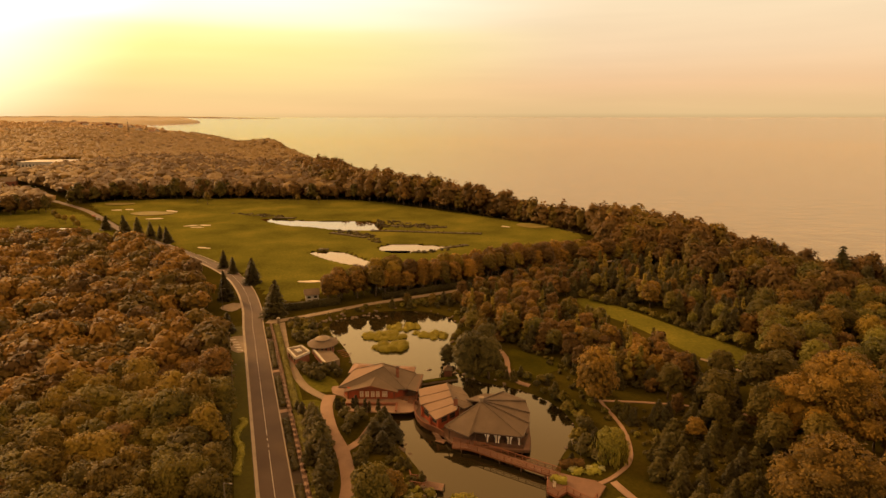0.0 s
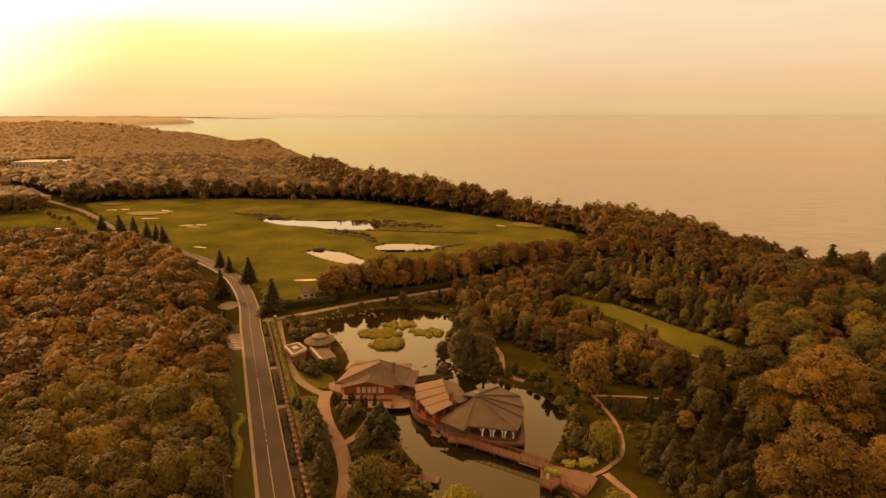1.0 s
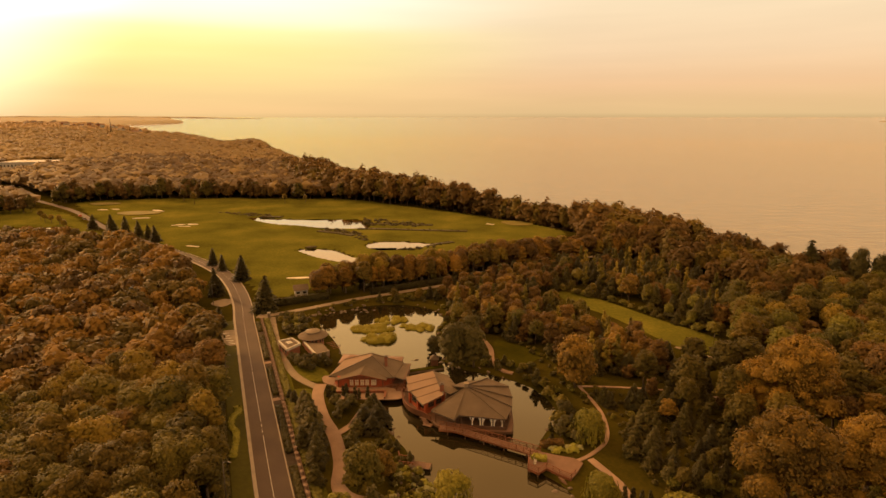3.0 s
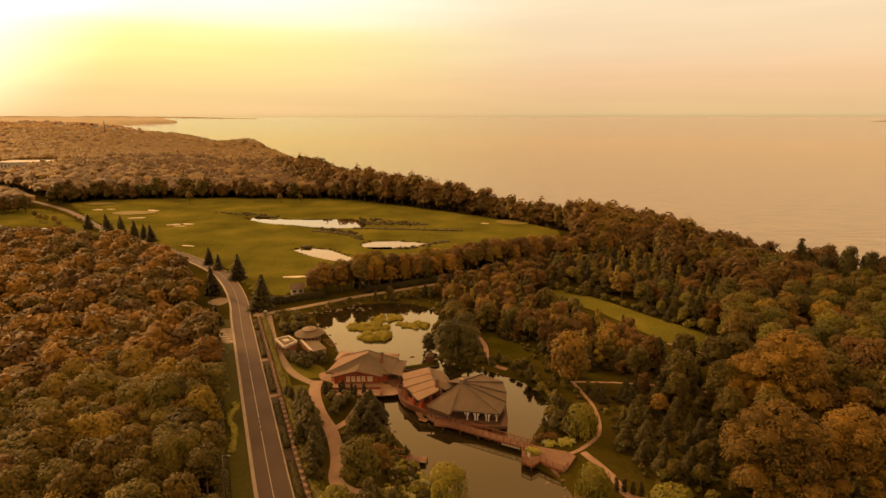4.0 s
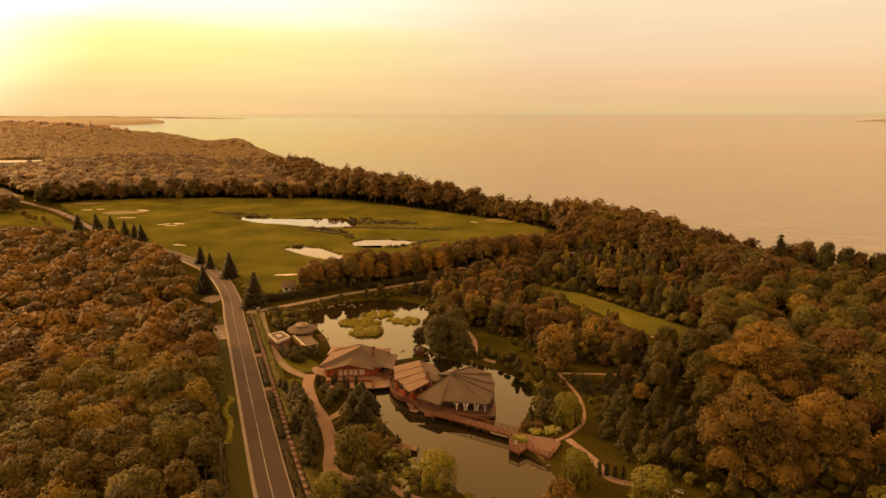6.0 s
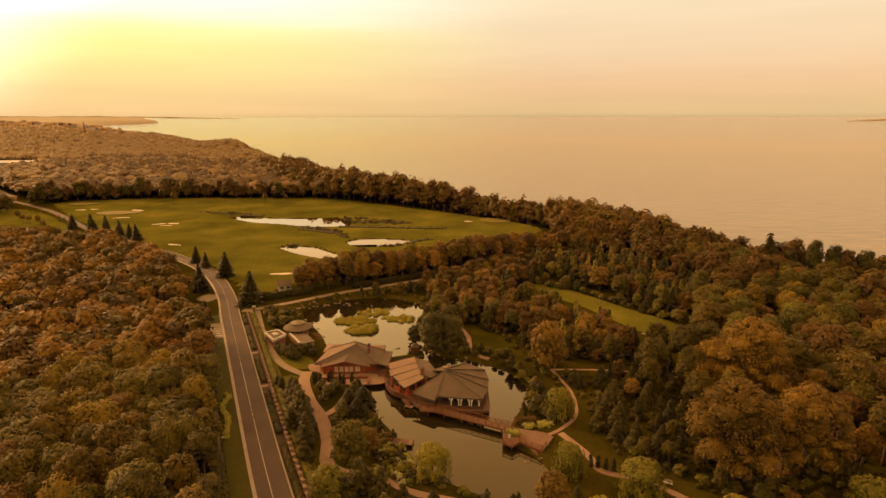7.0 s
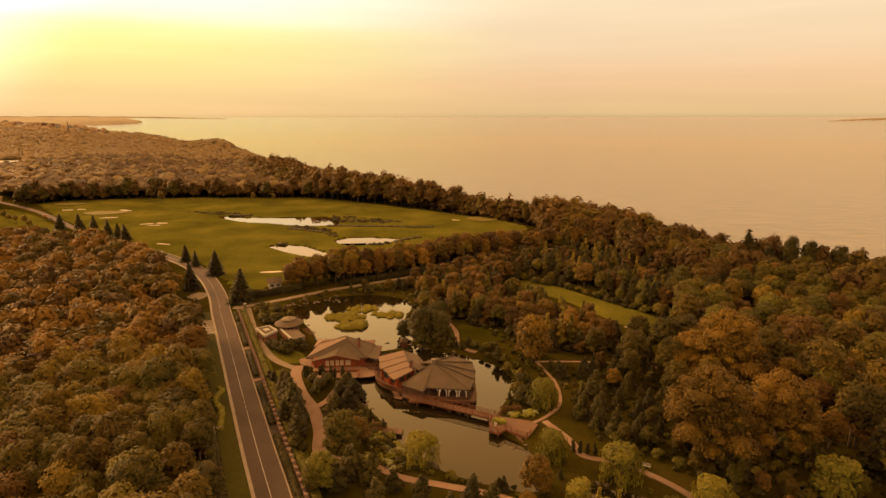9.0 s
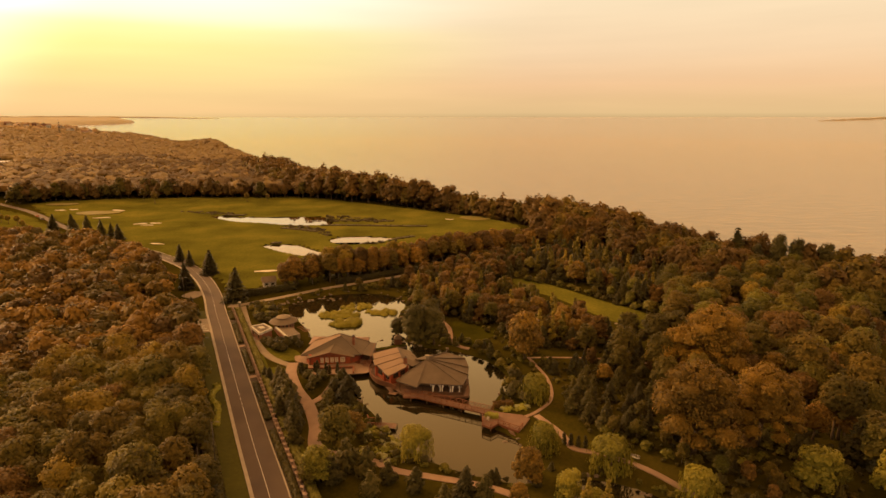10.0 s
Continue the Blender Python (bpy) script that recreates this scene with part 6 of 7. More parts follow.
for x, y, h in ((-36.6, 84, 11.5), (-53.6, 134, 10.0), (-63.6, 156.5, 8.6), (-83.5, 206, 8.0)):
    lamp_post(x, y, h, math.radians(-22))


def small_house(name, x, y, w, d, h, turn, wall, roof, label, roof_h=2.6, flat=False, scale_group=""):
    z = level(x, y)
    o = thing(name, label, "house" if not flat else "building", scale_group, at=(x, y, z))
    o.rotation_euler = (0, 0, turn)
    part("wall", Shape().box((0, 0, h / 2 - 0.5), (w, d, h + 1)), wall, o)
    if flat:
        part("roof", Shape().box((0, 0, h + 0.3), (w + 1.2, d + 1.2, 0.6)), roof, o)
    else:
        e = 0.5
        part("roof", Shape().add([(-w / 2 - e, -d / 2 - e, h - 0.1), (w / 2 + e, -d / 2 - e, h - 0.1), (w / 2 + e, d / 2 + e, h - 0.1), (-w / 2 - e, d / 2 + e, h - 0.1), (-w / 2 - e, 0, h + roof_h), (w / 2 + e, 0, h + roof_h)],
                                 [(0, 1, 5, 4), (2, 3, 4, 5), (1, 2, 5), (3, 0, 4), (3, 2, 1, 0)]), roof, o)
    n = max(2, int(w / 4))
    for k in range(n):
        part("window", Shape().box((-w / 2 + (k + 0.5) * w / n, -d / 2 - 0.03, h * 0.55), (min(1.4, w / n * 0.5), 0.1, h * 0.35)), M["glass"], o)
    return o


small_house("gate_house", -52.5, 218.5, 5.0, 4.5, 2.4, 0.3, M["white"], M["roof"], "small white gate house with dark roof behind the hedge", 1.8)
small_house("club_house", -425, 548, 26, 14, 7, 0.5, M["brick"], M["roof"], "red brick club house among trees", 4.0)
small_house("sports_hall", -500, 735, 58, 40, 9, 0.1, M["white"], M["white"], "large white hall with flat roof among far woods", flat=True)
small_house("storage_hall", -560, 742, 40, 9, 8, 0.1, M["white"], M["gravel"], "long pale building among far woods", flat=True)
for k in range(46):
    u = rng.uniform(0, 1)
    x = -560 - 1250 * u + rng.uniform(-110, 110)
    y = 1500 + 1250 * u + rng.uniform(-160, 160)
    if float(gap_to(SEA_SIDE, np.array([x]), np.array([y]))[0]) < 60:
        continue
    o = small_house("village_house", x, y, rng.uniform(11, 20), rng.uniform(9, 13), rng.uniform(11, 15), rng.uniform(-0.6, 0.6), M["white"] if k % 3 else M["brick"], M["gravel"] if k % 2 else M["copper"],
                    "distant pale village house among trees", 4.0, scale_group="village houses")


def mast():
    m = thing("radio_mast", "tall thin lattice radio mast on the far hill", "mast", at=(-735, 1362, level(-735, 1362)))
    legs = [(3.0 * math.cos(a), 1.6 * math.sin(a)) for a in (0.3, 2.4, 4.5)]
    H = 36
    for x, y in legs:
        part("leg", Shape().tube((x, y, -2), (x * 0.3, y * 0.3, H), 0.4, 0.25, 5), M["roofedge"], m)
    for k in range(12):
        z0, z1 = H * k / 12, H * (k + 1) / 12
        s = Shape()
        for i in range(3):
            a, b = legs[i], legs[(i + 1) % 3]
            u, w = 1 - 0.7 * z0 / H, 1 - 0.7 * z1 / H
            s.tube((a[0] * u, a[1] * u, z0), (b[0] * w, b[1] * w, z1), 0.25, 0.25, 4)
        part("brace", s, M["metal"], m)
    part("antenna", Shape().tube((0, 0, H - 1), (0, 0, H + 7), 0.35, 0.2, 5), M["roofedge"], m)


mast()


def far_shores():
    """Low hazy land across the bay, close to the horizon."""
    for name, x0, x1, y0, top, tip in (("backdrop_far_shore", -3600, -1280, 4560, 0.006, 900), ("backdrop_east_shore", 2770, 3420, 3500, 0.005, 300)):
        s = Shape()
        n = 60
        rows = []
        for k in range(n + 1):
            u = k / n
            x = x0 + (x1 - x0) * u
            end = min(1, (1 - u) * (x1 - x0) / tip) if x1 < 0 else min(1, u * (x1 - x0) / tip)
            y = y0 if x1 > 0 else y0 + 0.10 * (x - x1)
            r = math.hypot(x, y)
            sea = -25 + 92 * max(0, min(1, (r - 2600) / 2300)) ** 1.5
            hgt = (r * top * 0.30 * (0.75 + 0.25 * math.sin(k * 0.7) * math.sin(k * 0.31))) * end ** 0.6
            rows.append((x, y, sea - 4, sea + hgt + 1))
        v, f = [], []
        for x, y, a, b in rows:
            v += [(x, y, a), (x, y + 15, b), (x, y + 120, b * 0.98), (x, y + 160, a)]
        for k in range(n):
            for i in range(3):
                f.append((4 * k + i, 4 * k + 4 + i, 4 * k + 5 + i, 4 * k + 1 + i))
        s.add(v, f)
        single(name, s, M["haze_land"], "faint hazy shore across the bay", "far shore", kind="structure", smooth=True)


def headland():
    """A low hazy headland across the bay, rising inland."""
    front = smooth_line([(-2300, 2640), (-2080, 2777), (-1964, 3014), (-1922, 3185), (-1883, 3364), (-1831, 3616), (-1730, 3776), (-1640, 3935), (-1665, 4010)], 40.0)
    m = 14
    v, f = [], []
    for i, (x, y) in enumerate(front):
        end = min(1.0, (len(front) - 1 - i) / 9.0)
        for k in range(m):
            u = k / (m - 1)
            r = math.hypot(x, y)
            px, py = x * (1 + 0.16 * u) - 900 * u * end, y * (1 + 0.06 * u) + 120 * u
            z0 = sea_level(np.array([px]), np.array([py]))[0]
            hgt = end ** 0.5 * (14 + 18 * u) * (1 + 0.2 * math.sin(i * 0.45 + k) * math.sin(k * 1.7 + i * 0.2)) + (1 - end) * 6
            v.append((px, py, z0 - 3 if k == 0 else min(z0 + hgt, 69.0)))
    n = len(front)
    for i in range(n - 1):
        for k in range(m - 1):
            f.append((i * m + k, i * m + k + 1, (i + 1) * m + k + 1, (i + 1) * m + k))
    single("backdrop_headland", Shape().add(v, f), M["haze_land"], "hazy wooded headland across the bay", "headland", kind="structure", smooth=True)


# pale base colour stands in for the haze over the far land
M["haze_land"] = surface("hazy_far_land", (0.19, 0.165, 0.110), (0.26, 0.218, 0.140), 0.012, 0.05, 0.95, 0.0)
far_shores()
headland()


def car(x, y, turn, label, paint):
    c = thing("car", label, "car", at=(x, y, 1.06))
    c.rotation_euler = (0, 0, turn)
    part("body", Shape().box((0, 0, 0.62), (4.3, 1.75, 0.62)).box((-0.2, 0, 1.15), (2.4, 1.6, 0.55), 0, 0.82), paint, c, "", 0.06)
    part("windows", Shape().box((-0.2, 0, 1.14), (2.46, 1.64, 0.34), 0, 0.86), M["glass"], c)
    for dx in (-1.35, 1.35):
        for dy in (-0.8, 0.8):
            w = part("wheel", Shape().tube((dx, dy - 0.1, 0.32), (dx, dy + 0.1, 0.32), 0.32, 0.32, 12), M["roofedge"], c)


car(-243.0, 397.0, math.radians(135), "dark parked car at the road's edge", M["roofedge"])
car(-253.5, 409.5, math.radians(135), "dark red parked car at the road's edge", M["redwood"])


for x_, y_ in ((-61.0, 196.2), (-57.6, 189.2)):
    g_ = thing("gate_pillar", "pale stone gate pillar with cap at the park entrance", "gate pillar", "park gate", at=(x_, y_, 1.0))
    part("shaft", Shape().box((0, 0, 1.1), (0.8, 0.8, 2.3)), M["gravel"], g_, "", 0.04)
    part("cap", Shape().box((0, 0, 2.33), (1.05, 1.05, 0.18)).box((0, 0, 2.55), (0.6, 0.6, 0.28), 0, 0.4), M["white"], g_)


# ---- benches, rocks, islands ----
def bench(x, y, turn, z=None):
    b = thing("bench", "white slatted park bench beside the path", "bench", "park benches", at=(x, y, (level(x, y) + 0.02) if z is None else z))
    b.rotation_euler = (0, 0, turn)
    for k in range(3):
        part("seat_slat", Shape().box((0, -0.18 + 0.18 * k, 0.45), (1.8, 0.14, 0.05)), M["white"], b)
        part("back_slat", Shape().box((0, 0.3, 0.62 + 0.15 * k), (1.8, 0.05, 0.11)), M["white"], b)
    for dx in (-0.75, 0.75):
        part("leg", Shape().box((dx, -0.15, 0.22), (0.09, 0.09, 0.46)).box((dx, 0.28, 0.5), (0.09, 0.09, 1.0)), M["darkwood"], b)


bench(50.2, 80.6, math.radians(-35))
bench(21.9, 98.8, math.radians(75), 1.3)
bench(60.5, 96.5, math.radians(-10))


def rock_mesh(k):
    v, f = ICO2
    q = np.array([1.0, rng.uniform(0.6, 0.95), rng.uniform(0.45, 0.75)])
    w = v * q * (1 + 0.22 * np.sin(v[:, :1] * 3.1 + k) * np.cos(v[:, 1:2] * 4.3 + 2 * k) + rng.normal(size=(len(v), 1)) * 0.07)
    return np_mesh("rock", w, f, [M["stone"]])


ROCKS = [rock_mesh(k) for k in range(5)]


def rock(x, y, size, sink=0.35):
    o = new("rock", ROCKS[int(rng.integers(5))])
    o.matrix_basis = Matrix.LocRotScale((x, y, max(level(x, y), -0.25) + size * (0.4 - sink)), Euler((rng.uniform(-0.2, 0.2), rng.uniform(-0.2, 0.2), rng.uniform(0, 6.28))), (size,) * 3)
    tagged(o, "rounded grey-pink boulder on the pond shore", "rock", "shore boulders")


for k in range(34):
    rock(rng.uniform(-7.5, 1.5) + 0.0, rng.uniform(84, 99), rng.uniform(0.3, 0.75))
for poly, n in ((LOWER_POND, 90), (UPPER_POND, 46), (BROOK, 40)):
    for i in rng.choice(len(poly), n, replace=len(poly) < n):
        x, y = poly[i] + rng.normal(size=2) * 0.7
        if -7 < x < 21 and 110 < y < 134 or -12 < x < -4 and 130 < y < 147:
            continue
        rock(x, y, rng.uniform(0.25, 0.8))
# the rock arch at the pond's far end
for k in range(46):
    u = k / 45
    a = np.array([(-44.5, 183), (-42.8, 191), (-38.5, 197.5), (-29, 201.5), (-20.5, 199.5)])
    i = min(3, int(u * 4))
    p = a[i] + (a[i + 1] - a[i]) * (u * 4 - i) + rng.normal(size=2) * 0.9
    rock(p[0], p[1], rng.uniform(0.4, 0.95), 0.2)


def reed_bed(name, poly, label, high=1.5, dens=0.5, z=0.0, size=0.36, material="reed"):
    """A bed of reeds: overlapping tufted mounds of uneven size that fill an outline."""
    poly = np.array(poly, float)
    (x0, y0), (x1, y1) = poly.min(0), poly.max(0)
    n = int((x1 - x0) * (y1 - y0) * dens) + 6
    pts = rng.uniform((x0, y0), (x1, y1), (n, 2))
    pts = pts[inside(poly, pts[:, 0], pts[:, 1])]
    lobes = []
    for x, y in pts:
        q = rng.uniform(0.7, 1.5) * high * 0.45
        lobes.append(((x, y, z + 0.1), (q * 1.5, q * 1.5, q * rng.uniform(0.7, 1.5))))
    v, f, nv = crown(lobes, size, 1.3)
    tagged(new(name, np_mesh(name, v, f, [M[material]], None, nv)), label, "reeds", kind="stuff")


reed_bed("reed_island", smooth_line([(-27.5, 180.5), (-25, 178), (-20, 177), (-14, 178.5), (-12, 182), (-17, 183.5), (-24, 183)], 1.0, True), "yellow-green reed island in the pond", 1.5, 0.9, size=0.26)
reed_bed("reed_island", smooth_line([(-21.6, 171), (-20, 168.8), (-16, 168.2), (-12.6, 169.3), (-11.8, 172), (-15, 174), (-20, 173.6)], 1.0, True), "round yellow-green reed island in the pond", 1.9, 0.8, size=0.26)
reed_bed("reed_island", smooth_line([(-9, 181), (-5, 179), (-0.5, 178.5), (1.0, 181), (-1, 183.5), (-6, 184.5), (-10, 184)], 1.0, True), "yellow-green reed island in the pond", 1.4, 0.9, size=0.26)
reed_bed("reed_island", smooth_line([(-19, 188), (-13, 186), (-8, 189), (-11, 192), (-17, 191)], 1.0, True), "yellow-green reed island in the pond", 1.3, 0.9, size=0.26)


# ---- hedges ----
def hedge(name, line, half, high, material, label, size=0.34, cover=1.1, category="hedge", z0=None):
    """A clipped hedge: a solid core with a skin of small leaf clumps."""
    line = np.array(line, float)
    side = sides_of(line)
    n = len(line)
    base = land_height(line[:, 0], line[:, 1]) if z0 is None else np.full(n, z0)
    core = np.concatenate([np.column_stack([line - side * half * 0.85, base - 0.1]), np.column_stack([line + side * half * 0.85, base - 0.1]),
                           np.column_stack([line + side * half * 0.8, base + high * 0.93]), np.column_stack([line - side * half * 0.8, base + high * 0.93])])
    f = []
    for i in range(n - 1):
        for k in range(4):
            p, q = k * n, ((k + 1) % 4) * n
            f += [(p + i, p + i + 1, q + i + 1), (p + i, q + i + 1, q + i)]
    f += [(0, n, 2 * n), (0, 2 * n, 3 * n), (n - 1, 3 * n - 1, 2 * n - 1), (n - 1, 4 * n - 1, 3 * n - 1)]
    ln = np.hypot(*np.diff(line, axis=0).T).sum()
    m = int(cover * ln * (2 * half + 2 * high) / size ** 2)
    i = rng.integers(0, n - 1, m)
    t = rng.uniform(0, 1, (m, 1))
    c = line[i] * (1 - t) + line[i + 1] * t
    u = rng.uniform(-(half + high), half + high, m)
    off = np.clip(u, -half, half)
    zz = high - np.maximum(0, abs(u) - half)
    p = np.column_stack([c + side[i] * off[:, None], base[i] + zz])
    nrm = np.where((abs(u) < half)[:, None], np.array([0, 0, 1.0]), np.column_stack([side[i] * np.sign(u)[:, None], np.full(m, 0.3)]))
    got = stack([cards(p, unit(nrm + rng.normal(size=(m, 3)) * 0.4), size), (core, np.array(f))])
    return tagged(new(name, np_mesh(name, got[0], got[1], [material])), label, category)


for line_ in ([(-48, 376), (-30, 374), (-12, 371), (2, 369)], [(-46, 357.5), (-24, 355), (0, 351), (24, 347.7)], [(-70, 350.3), (-58, 344), (-46, 336)], [(-122, 405.8), (-106, 403)], [(-68, 305), (-63, 304)],
              [(-8, 304), (4, 310), (14, 316)]):
    hedge("reed_bed", smooth_line(line_, 2.0), 2.4, 0.5, M["darkreed"], "dark strip of reeds at the golf pond", 0.8, 0.5, "reeds")


for poly_ in ([(-46, 396), (-34, 391), (-17, 382), (2, 370), (-2, 364), (-20, 366), (-41, 371)], [(-160, 425), (-142, 423), (-126, 418), (-110, 406), (-132, 409)], [(-70, 360), (-56, 354), (-44, 344), (-34, 323), (-39, 321), (-48, 337), (-60, 346)],
              [(-17, 298), (-6, 301), (3, 308), (6, 306), (-4, 299), (-15, 294)]):
    reed_bed("reed_marsh", smooth_line(poly_, 3.0, True), "dark brown reed marsh beside the golf pond", 1.6, 0.14, 0.9, 0.9, "darkreed")


def along_road(y0, y1, shift, step=1.0):
    keep = (ROAD[:, 1] > y0) & (ROAD[:, 1] < y1)
    return (ROAD + sides_of(ROAD) * shift)[keep]


for y0, y1 in ((62, 98), (101, 124.5), (128.5, 147.5), (151.5, 171), (173, 184)):
    hedge("low_hedge", along_road(y0, y1, ROAD_HALF + 1.3), 0.75, 0.7, M["pine"], "low dark clipped hedge between kerb and fence")
hedge("clipped_hedge", along_road(66, 186, ROAD_HALF + 4.3), 0.95, 0.9, M["hedgegreen"], "broad clipped green hedge behind the stone fence", 0.3)
hedge("lime_hedge", smooth_line([(-48.4, 124.5), (-46.8, 122.2), (-47.4, 119.4), (-46.6, 115.8), (-44.2, 112.0), (-42.8, 107.0), (-41.8, 102.4)], 0.5), 0.75, 0.6, M["lime"], "winding bright lime-green clipped hedge on the verge")
hedge("tall_hedge", smooth_line([(-62, 203), (-55, 205), (-47, 209), (-40, 212)], 1.0), 0.8, 2.8, M["spruce"], "tall dark clipped hedge beside the park gate", 0.45)
hedge("tall_hedge", smooth_line([(-24, 217.5), (-8, 225.5), (8, 234), (30, 247), (58, 261), (76, 267)], 1.0), 0.8, 2.6, M["spruce"], "tall dark clipped hedge behind the pond", 0.45)
hedge("boundary_hedge", along_road(60, 176, -ROAD_HALF - 5.4), 1.1, 2.6, M["pine"], "dark evergreen boundary hedge at the wood's edge", 0.45)
hedge("lime_shrubs", smooth_line([(21.8, 101.0), (23.2, 100.2), (24.6, 99.8)], 0.5), 0.8, 1.0, M["lime"], "yellow-green clipped shrubs beside the landing stage", z0=1.2)
hedge("purple_shrubs", smooth_line([(24.6, 105.4), (27.0, 106.2), (29.5, 106.0)], 0.5), 0.9, 1.1, M["rust"], "dark red-brown shrubs on the pond bank")
fence_l = thing("boundary_fence", "pale concrete fence behind the verge at the wood's edge", "fence")
ln_ = along_road(62, 172, -ROAD_HALF - 6.9)
for p_, q_ in zip(ln_[:-1:2], ln_[2::2]):
    part("panel", Shape().bar((*p_, 2.0), (*q_, 2.0), 0.16, 2.2), M["gravel"], fence_l)
    part("post", Shape().box((*p_, 2.15), (0.28, 0.28, 2.5)), M["gravel"], fence_l)


# ---- named trees and groves of the park ----
def plants():
    g = "roadside spruces"
    for x, y, s in ((-105.9, 266.7, 0.78), (-83.5, 239.9, 1.02), (-61.5, 197.7, 1.22), (-86.2, 217.6, 1.05), (-216.1, 359.7, 0.90), (-186.2, 341.9, 1.05), (-199.8, 352.4, 1.0),
                    (-174.9, 335.2, 0.92), (-158.9, 322.6, 0.86), (-166.9, 330.4, 0.80), (-72.6, 181.5, 0.66), (-98, 257, 0.7)):
        SPRUCE.plant(x, y, s, group=g)
    # willows
    for x, y, s in ((35.6, 108.3, 1.16), (4.0, 86.8, 1.14), (31.7, 85.4, 1.12), (43.8, 77.8, 1.26), (56.3, 66.4, 1.2)):
        WILLOW.plant(x, y, s, group="pond willows")
    # large autumn trees
    for x, y, s, w in ((63.0, 80.5, 1.32, 1), (79.5, 83.5, 1.18, 0), (86.5, 113, 1.36, 1), (77, 116, 0.95, 0)):
        GIANT.plant(x, y, s, which=w, group="large autumn trees")
    for x, y, s, w in ((103, 101, 1.35, 0), (113, 121, 1.3, 5), (99, 84, 1.2, 2), (122, 106, 1.3, 6), (100, 116, 1.2, 2), (110, 90, 1.25, 0)):
        OAK.plant(x, y, s, which=w, label="large dark brown-green tree beside the autumn trees", group="tall trees on the rise")
    DENSE.plant(39.0, 133.5, 1.5, which=2, squash=1.15, label="broad amber-brown drooping tree on the lawn")
    for x, y, s in ((6.5, 147.5, 1.15), (12.8, 147.2, 0.9), (1.5, 158.5, 0.6), (9.0, 158, 0.75), (13, 165, 0.7)):
        LARGE_GREEN.plant(x, y, s)
    GREEN.plant(98, 74, 1.1, which=1)
    for x, y, s in ((80.5, 67.5, 0.95), (92, 63, 1.0)):
        DENSE.plant(x, y, s, which=1, squash=1.2, label="tall bright yellow-green tree above dark undergrowth")
    for x, y, s, w in ((-12.9, 91.8, 1.18, 0), (-15.6, 79.5, 0.85, 1), (-9.8, 95.4, 0.7, 2), (-17.0, 79, 0.7, 0), (26, 75.6, 0.92, 2), (32.6, 70, 0.72, 1), (22.4, 69, 0.5, 2), (36.5, 67, 0.6, 1)):
        DENSE.plant(x, y, s, which=w)
    for x, y, s in ((34.5, 66, 0.62), (38, 64.5, 0.68), (47, 60, 0.6)):
        BIRCH.plant(x, y, s, which=1)
    # row of trees with bare trunks behind the pond
    line = smooth_line([(-45, 214), (-28, 222), (-8, 229), (30, 250), (58, 264), (94, 272), (128, 285)], 4.9)
    for i, (x, y) in enumerate(line):
        for row, off in enumerate((0.0, -8.0, -3.5)):
            if off_ways(x, y - off, 1.0) is False:
                continue
            MAPLE.plant(x + rng.uniform(-1.2, 1.2), y - off + rng.uniform(-1.2, 1.2), rng.uniform(0.66, 0.92), which=int(rng.choice(2))) if rng.uniform() < 0.5 else OAK.plant(
                x + rng.uniform(-1.2, 1.2), y - off + rng.uniform(-1.2, 1.2), rng.uniform(0.80, 1.12), which=int(rng.choice([0, 5, 5, 4])), label="tall rusty autumn tree with bare trunk in an alley", group="alley behind the pond")
    def shore(poly, step, menu, group, off=1.6):
        """Shrubs along a bank."""
        acc = 0.0
        for a, b in zip(poly, np.roll(poly, -1, axis=0)):
            acc += np.hypot(*(b - a))
            if acc < step:
                continue
            acc = 0.0
            d = (b - a) / np.hypot(*(b - a))
            p = a + np.array([d[1], -d[0]]) * off * rng.uniform(0.7, 2.2)
            if gap_to(poly, p[:1], p[1:])[0] < 0.3:
                p = a - np.array([d[1], -d[0]]) * off * rng.uniform(0.7, 2.2)
            if not off_ways(p[0], p[1], 0.5):
                continue
            k, lo, hi = menu[int(rng.integers(len(menu)))]
            k.plant(p[0], p[1], rng.uniform(lo, hi), group=group)

    shore(LOWER_POND, 2.4, [(BUSH, 0.5, 1.0), (BUSH, 0.6, 1.2), (PINE, 0.3, 0.45)], "pond bank shrubs")
    shore(UPPER_POND, 3.0, [(BUSH, 0.5, 1.0), (BUSH, 0.6, 1.1)], "pond bank shrubs")
    free = lambda pts, gap=2.0: [p for p in pts if off_ways(p[0], p[1], gap)]

    def mixed(poly, gap, menu, group, clear=1.6):
        kinds = [m[0] for m in menu]
        w = np.array([m[1] for m in menu])
        for x, y in free(scatter(poly, gap, 0.4), clear):
            k = int(rng.choice(len(kinds), p=w / w.sum()))
            lo, hi = menu[k][2]
            kinds[k].plant(x, y, rng.uniform(lo, hi), group=group)

    # between pond and meadow
    mixed([(10, 176), (24, 168), (34, 160), (44, 142), (62, 138), (72, 142), (70, 151), (57, 176), (44, 198), (34, 212), (14, 212), (6, 200)], 4.8,
          [(RUST, 0.50, (0.80, 1.15)), (PINE, 0.18, (0.8, 1.3)), (BIRCH, 0.18, (0.7, 0.95)), (GREEN, 0.14, (0.6, 0.85))], "grove between pond and meadow")
    under = np.array(free(scatter([(10, 176), (24, 168), (34, 160), (44, 142), (62, 138), (72, 142), (70, 151), (57, 176), (44, 198), (34, 212), (14, 212), (6, 200)], 3.4), 0.6))
    wood("grove_undergrowth", under, simple_set(1.9, 2.6, 0.0, 6, 0.5, 0.8, 5), [M["pine"], M["olive"], M["rust"]], [0.6, 0.25, 0.15], "low dark undergrowth below the park trees", (0.7, 1.3), trunks=False)
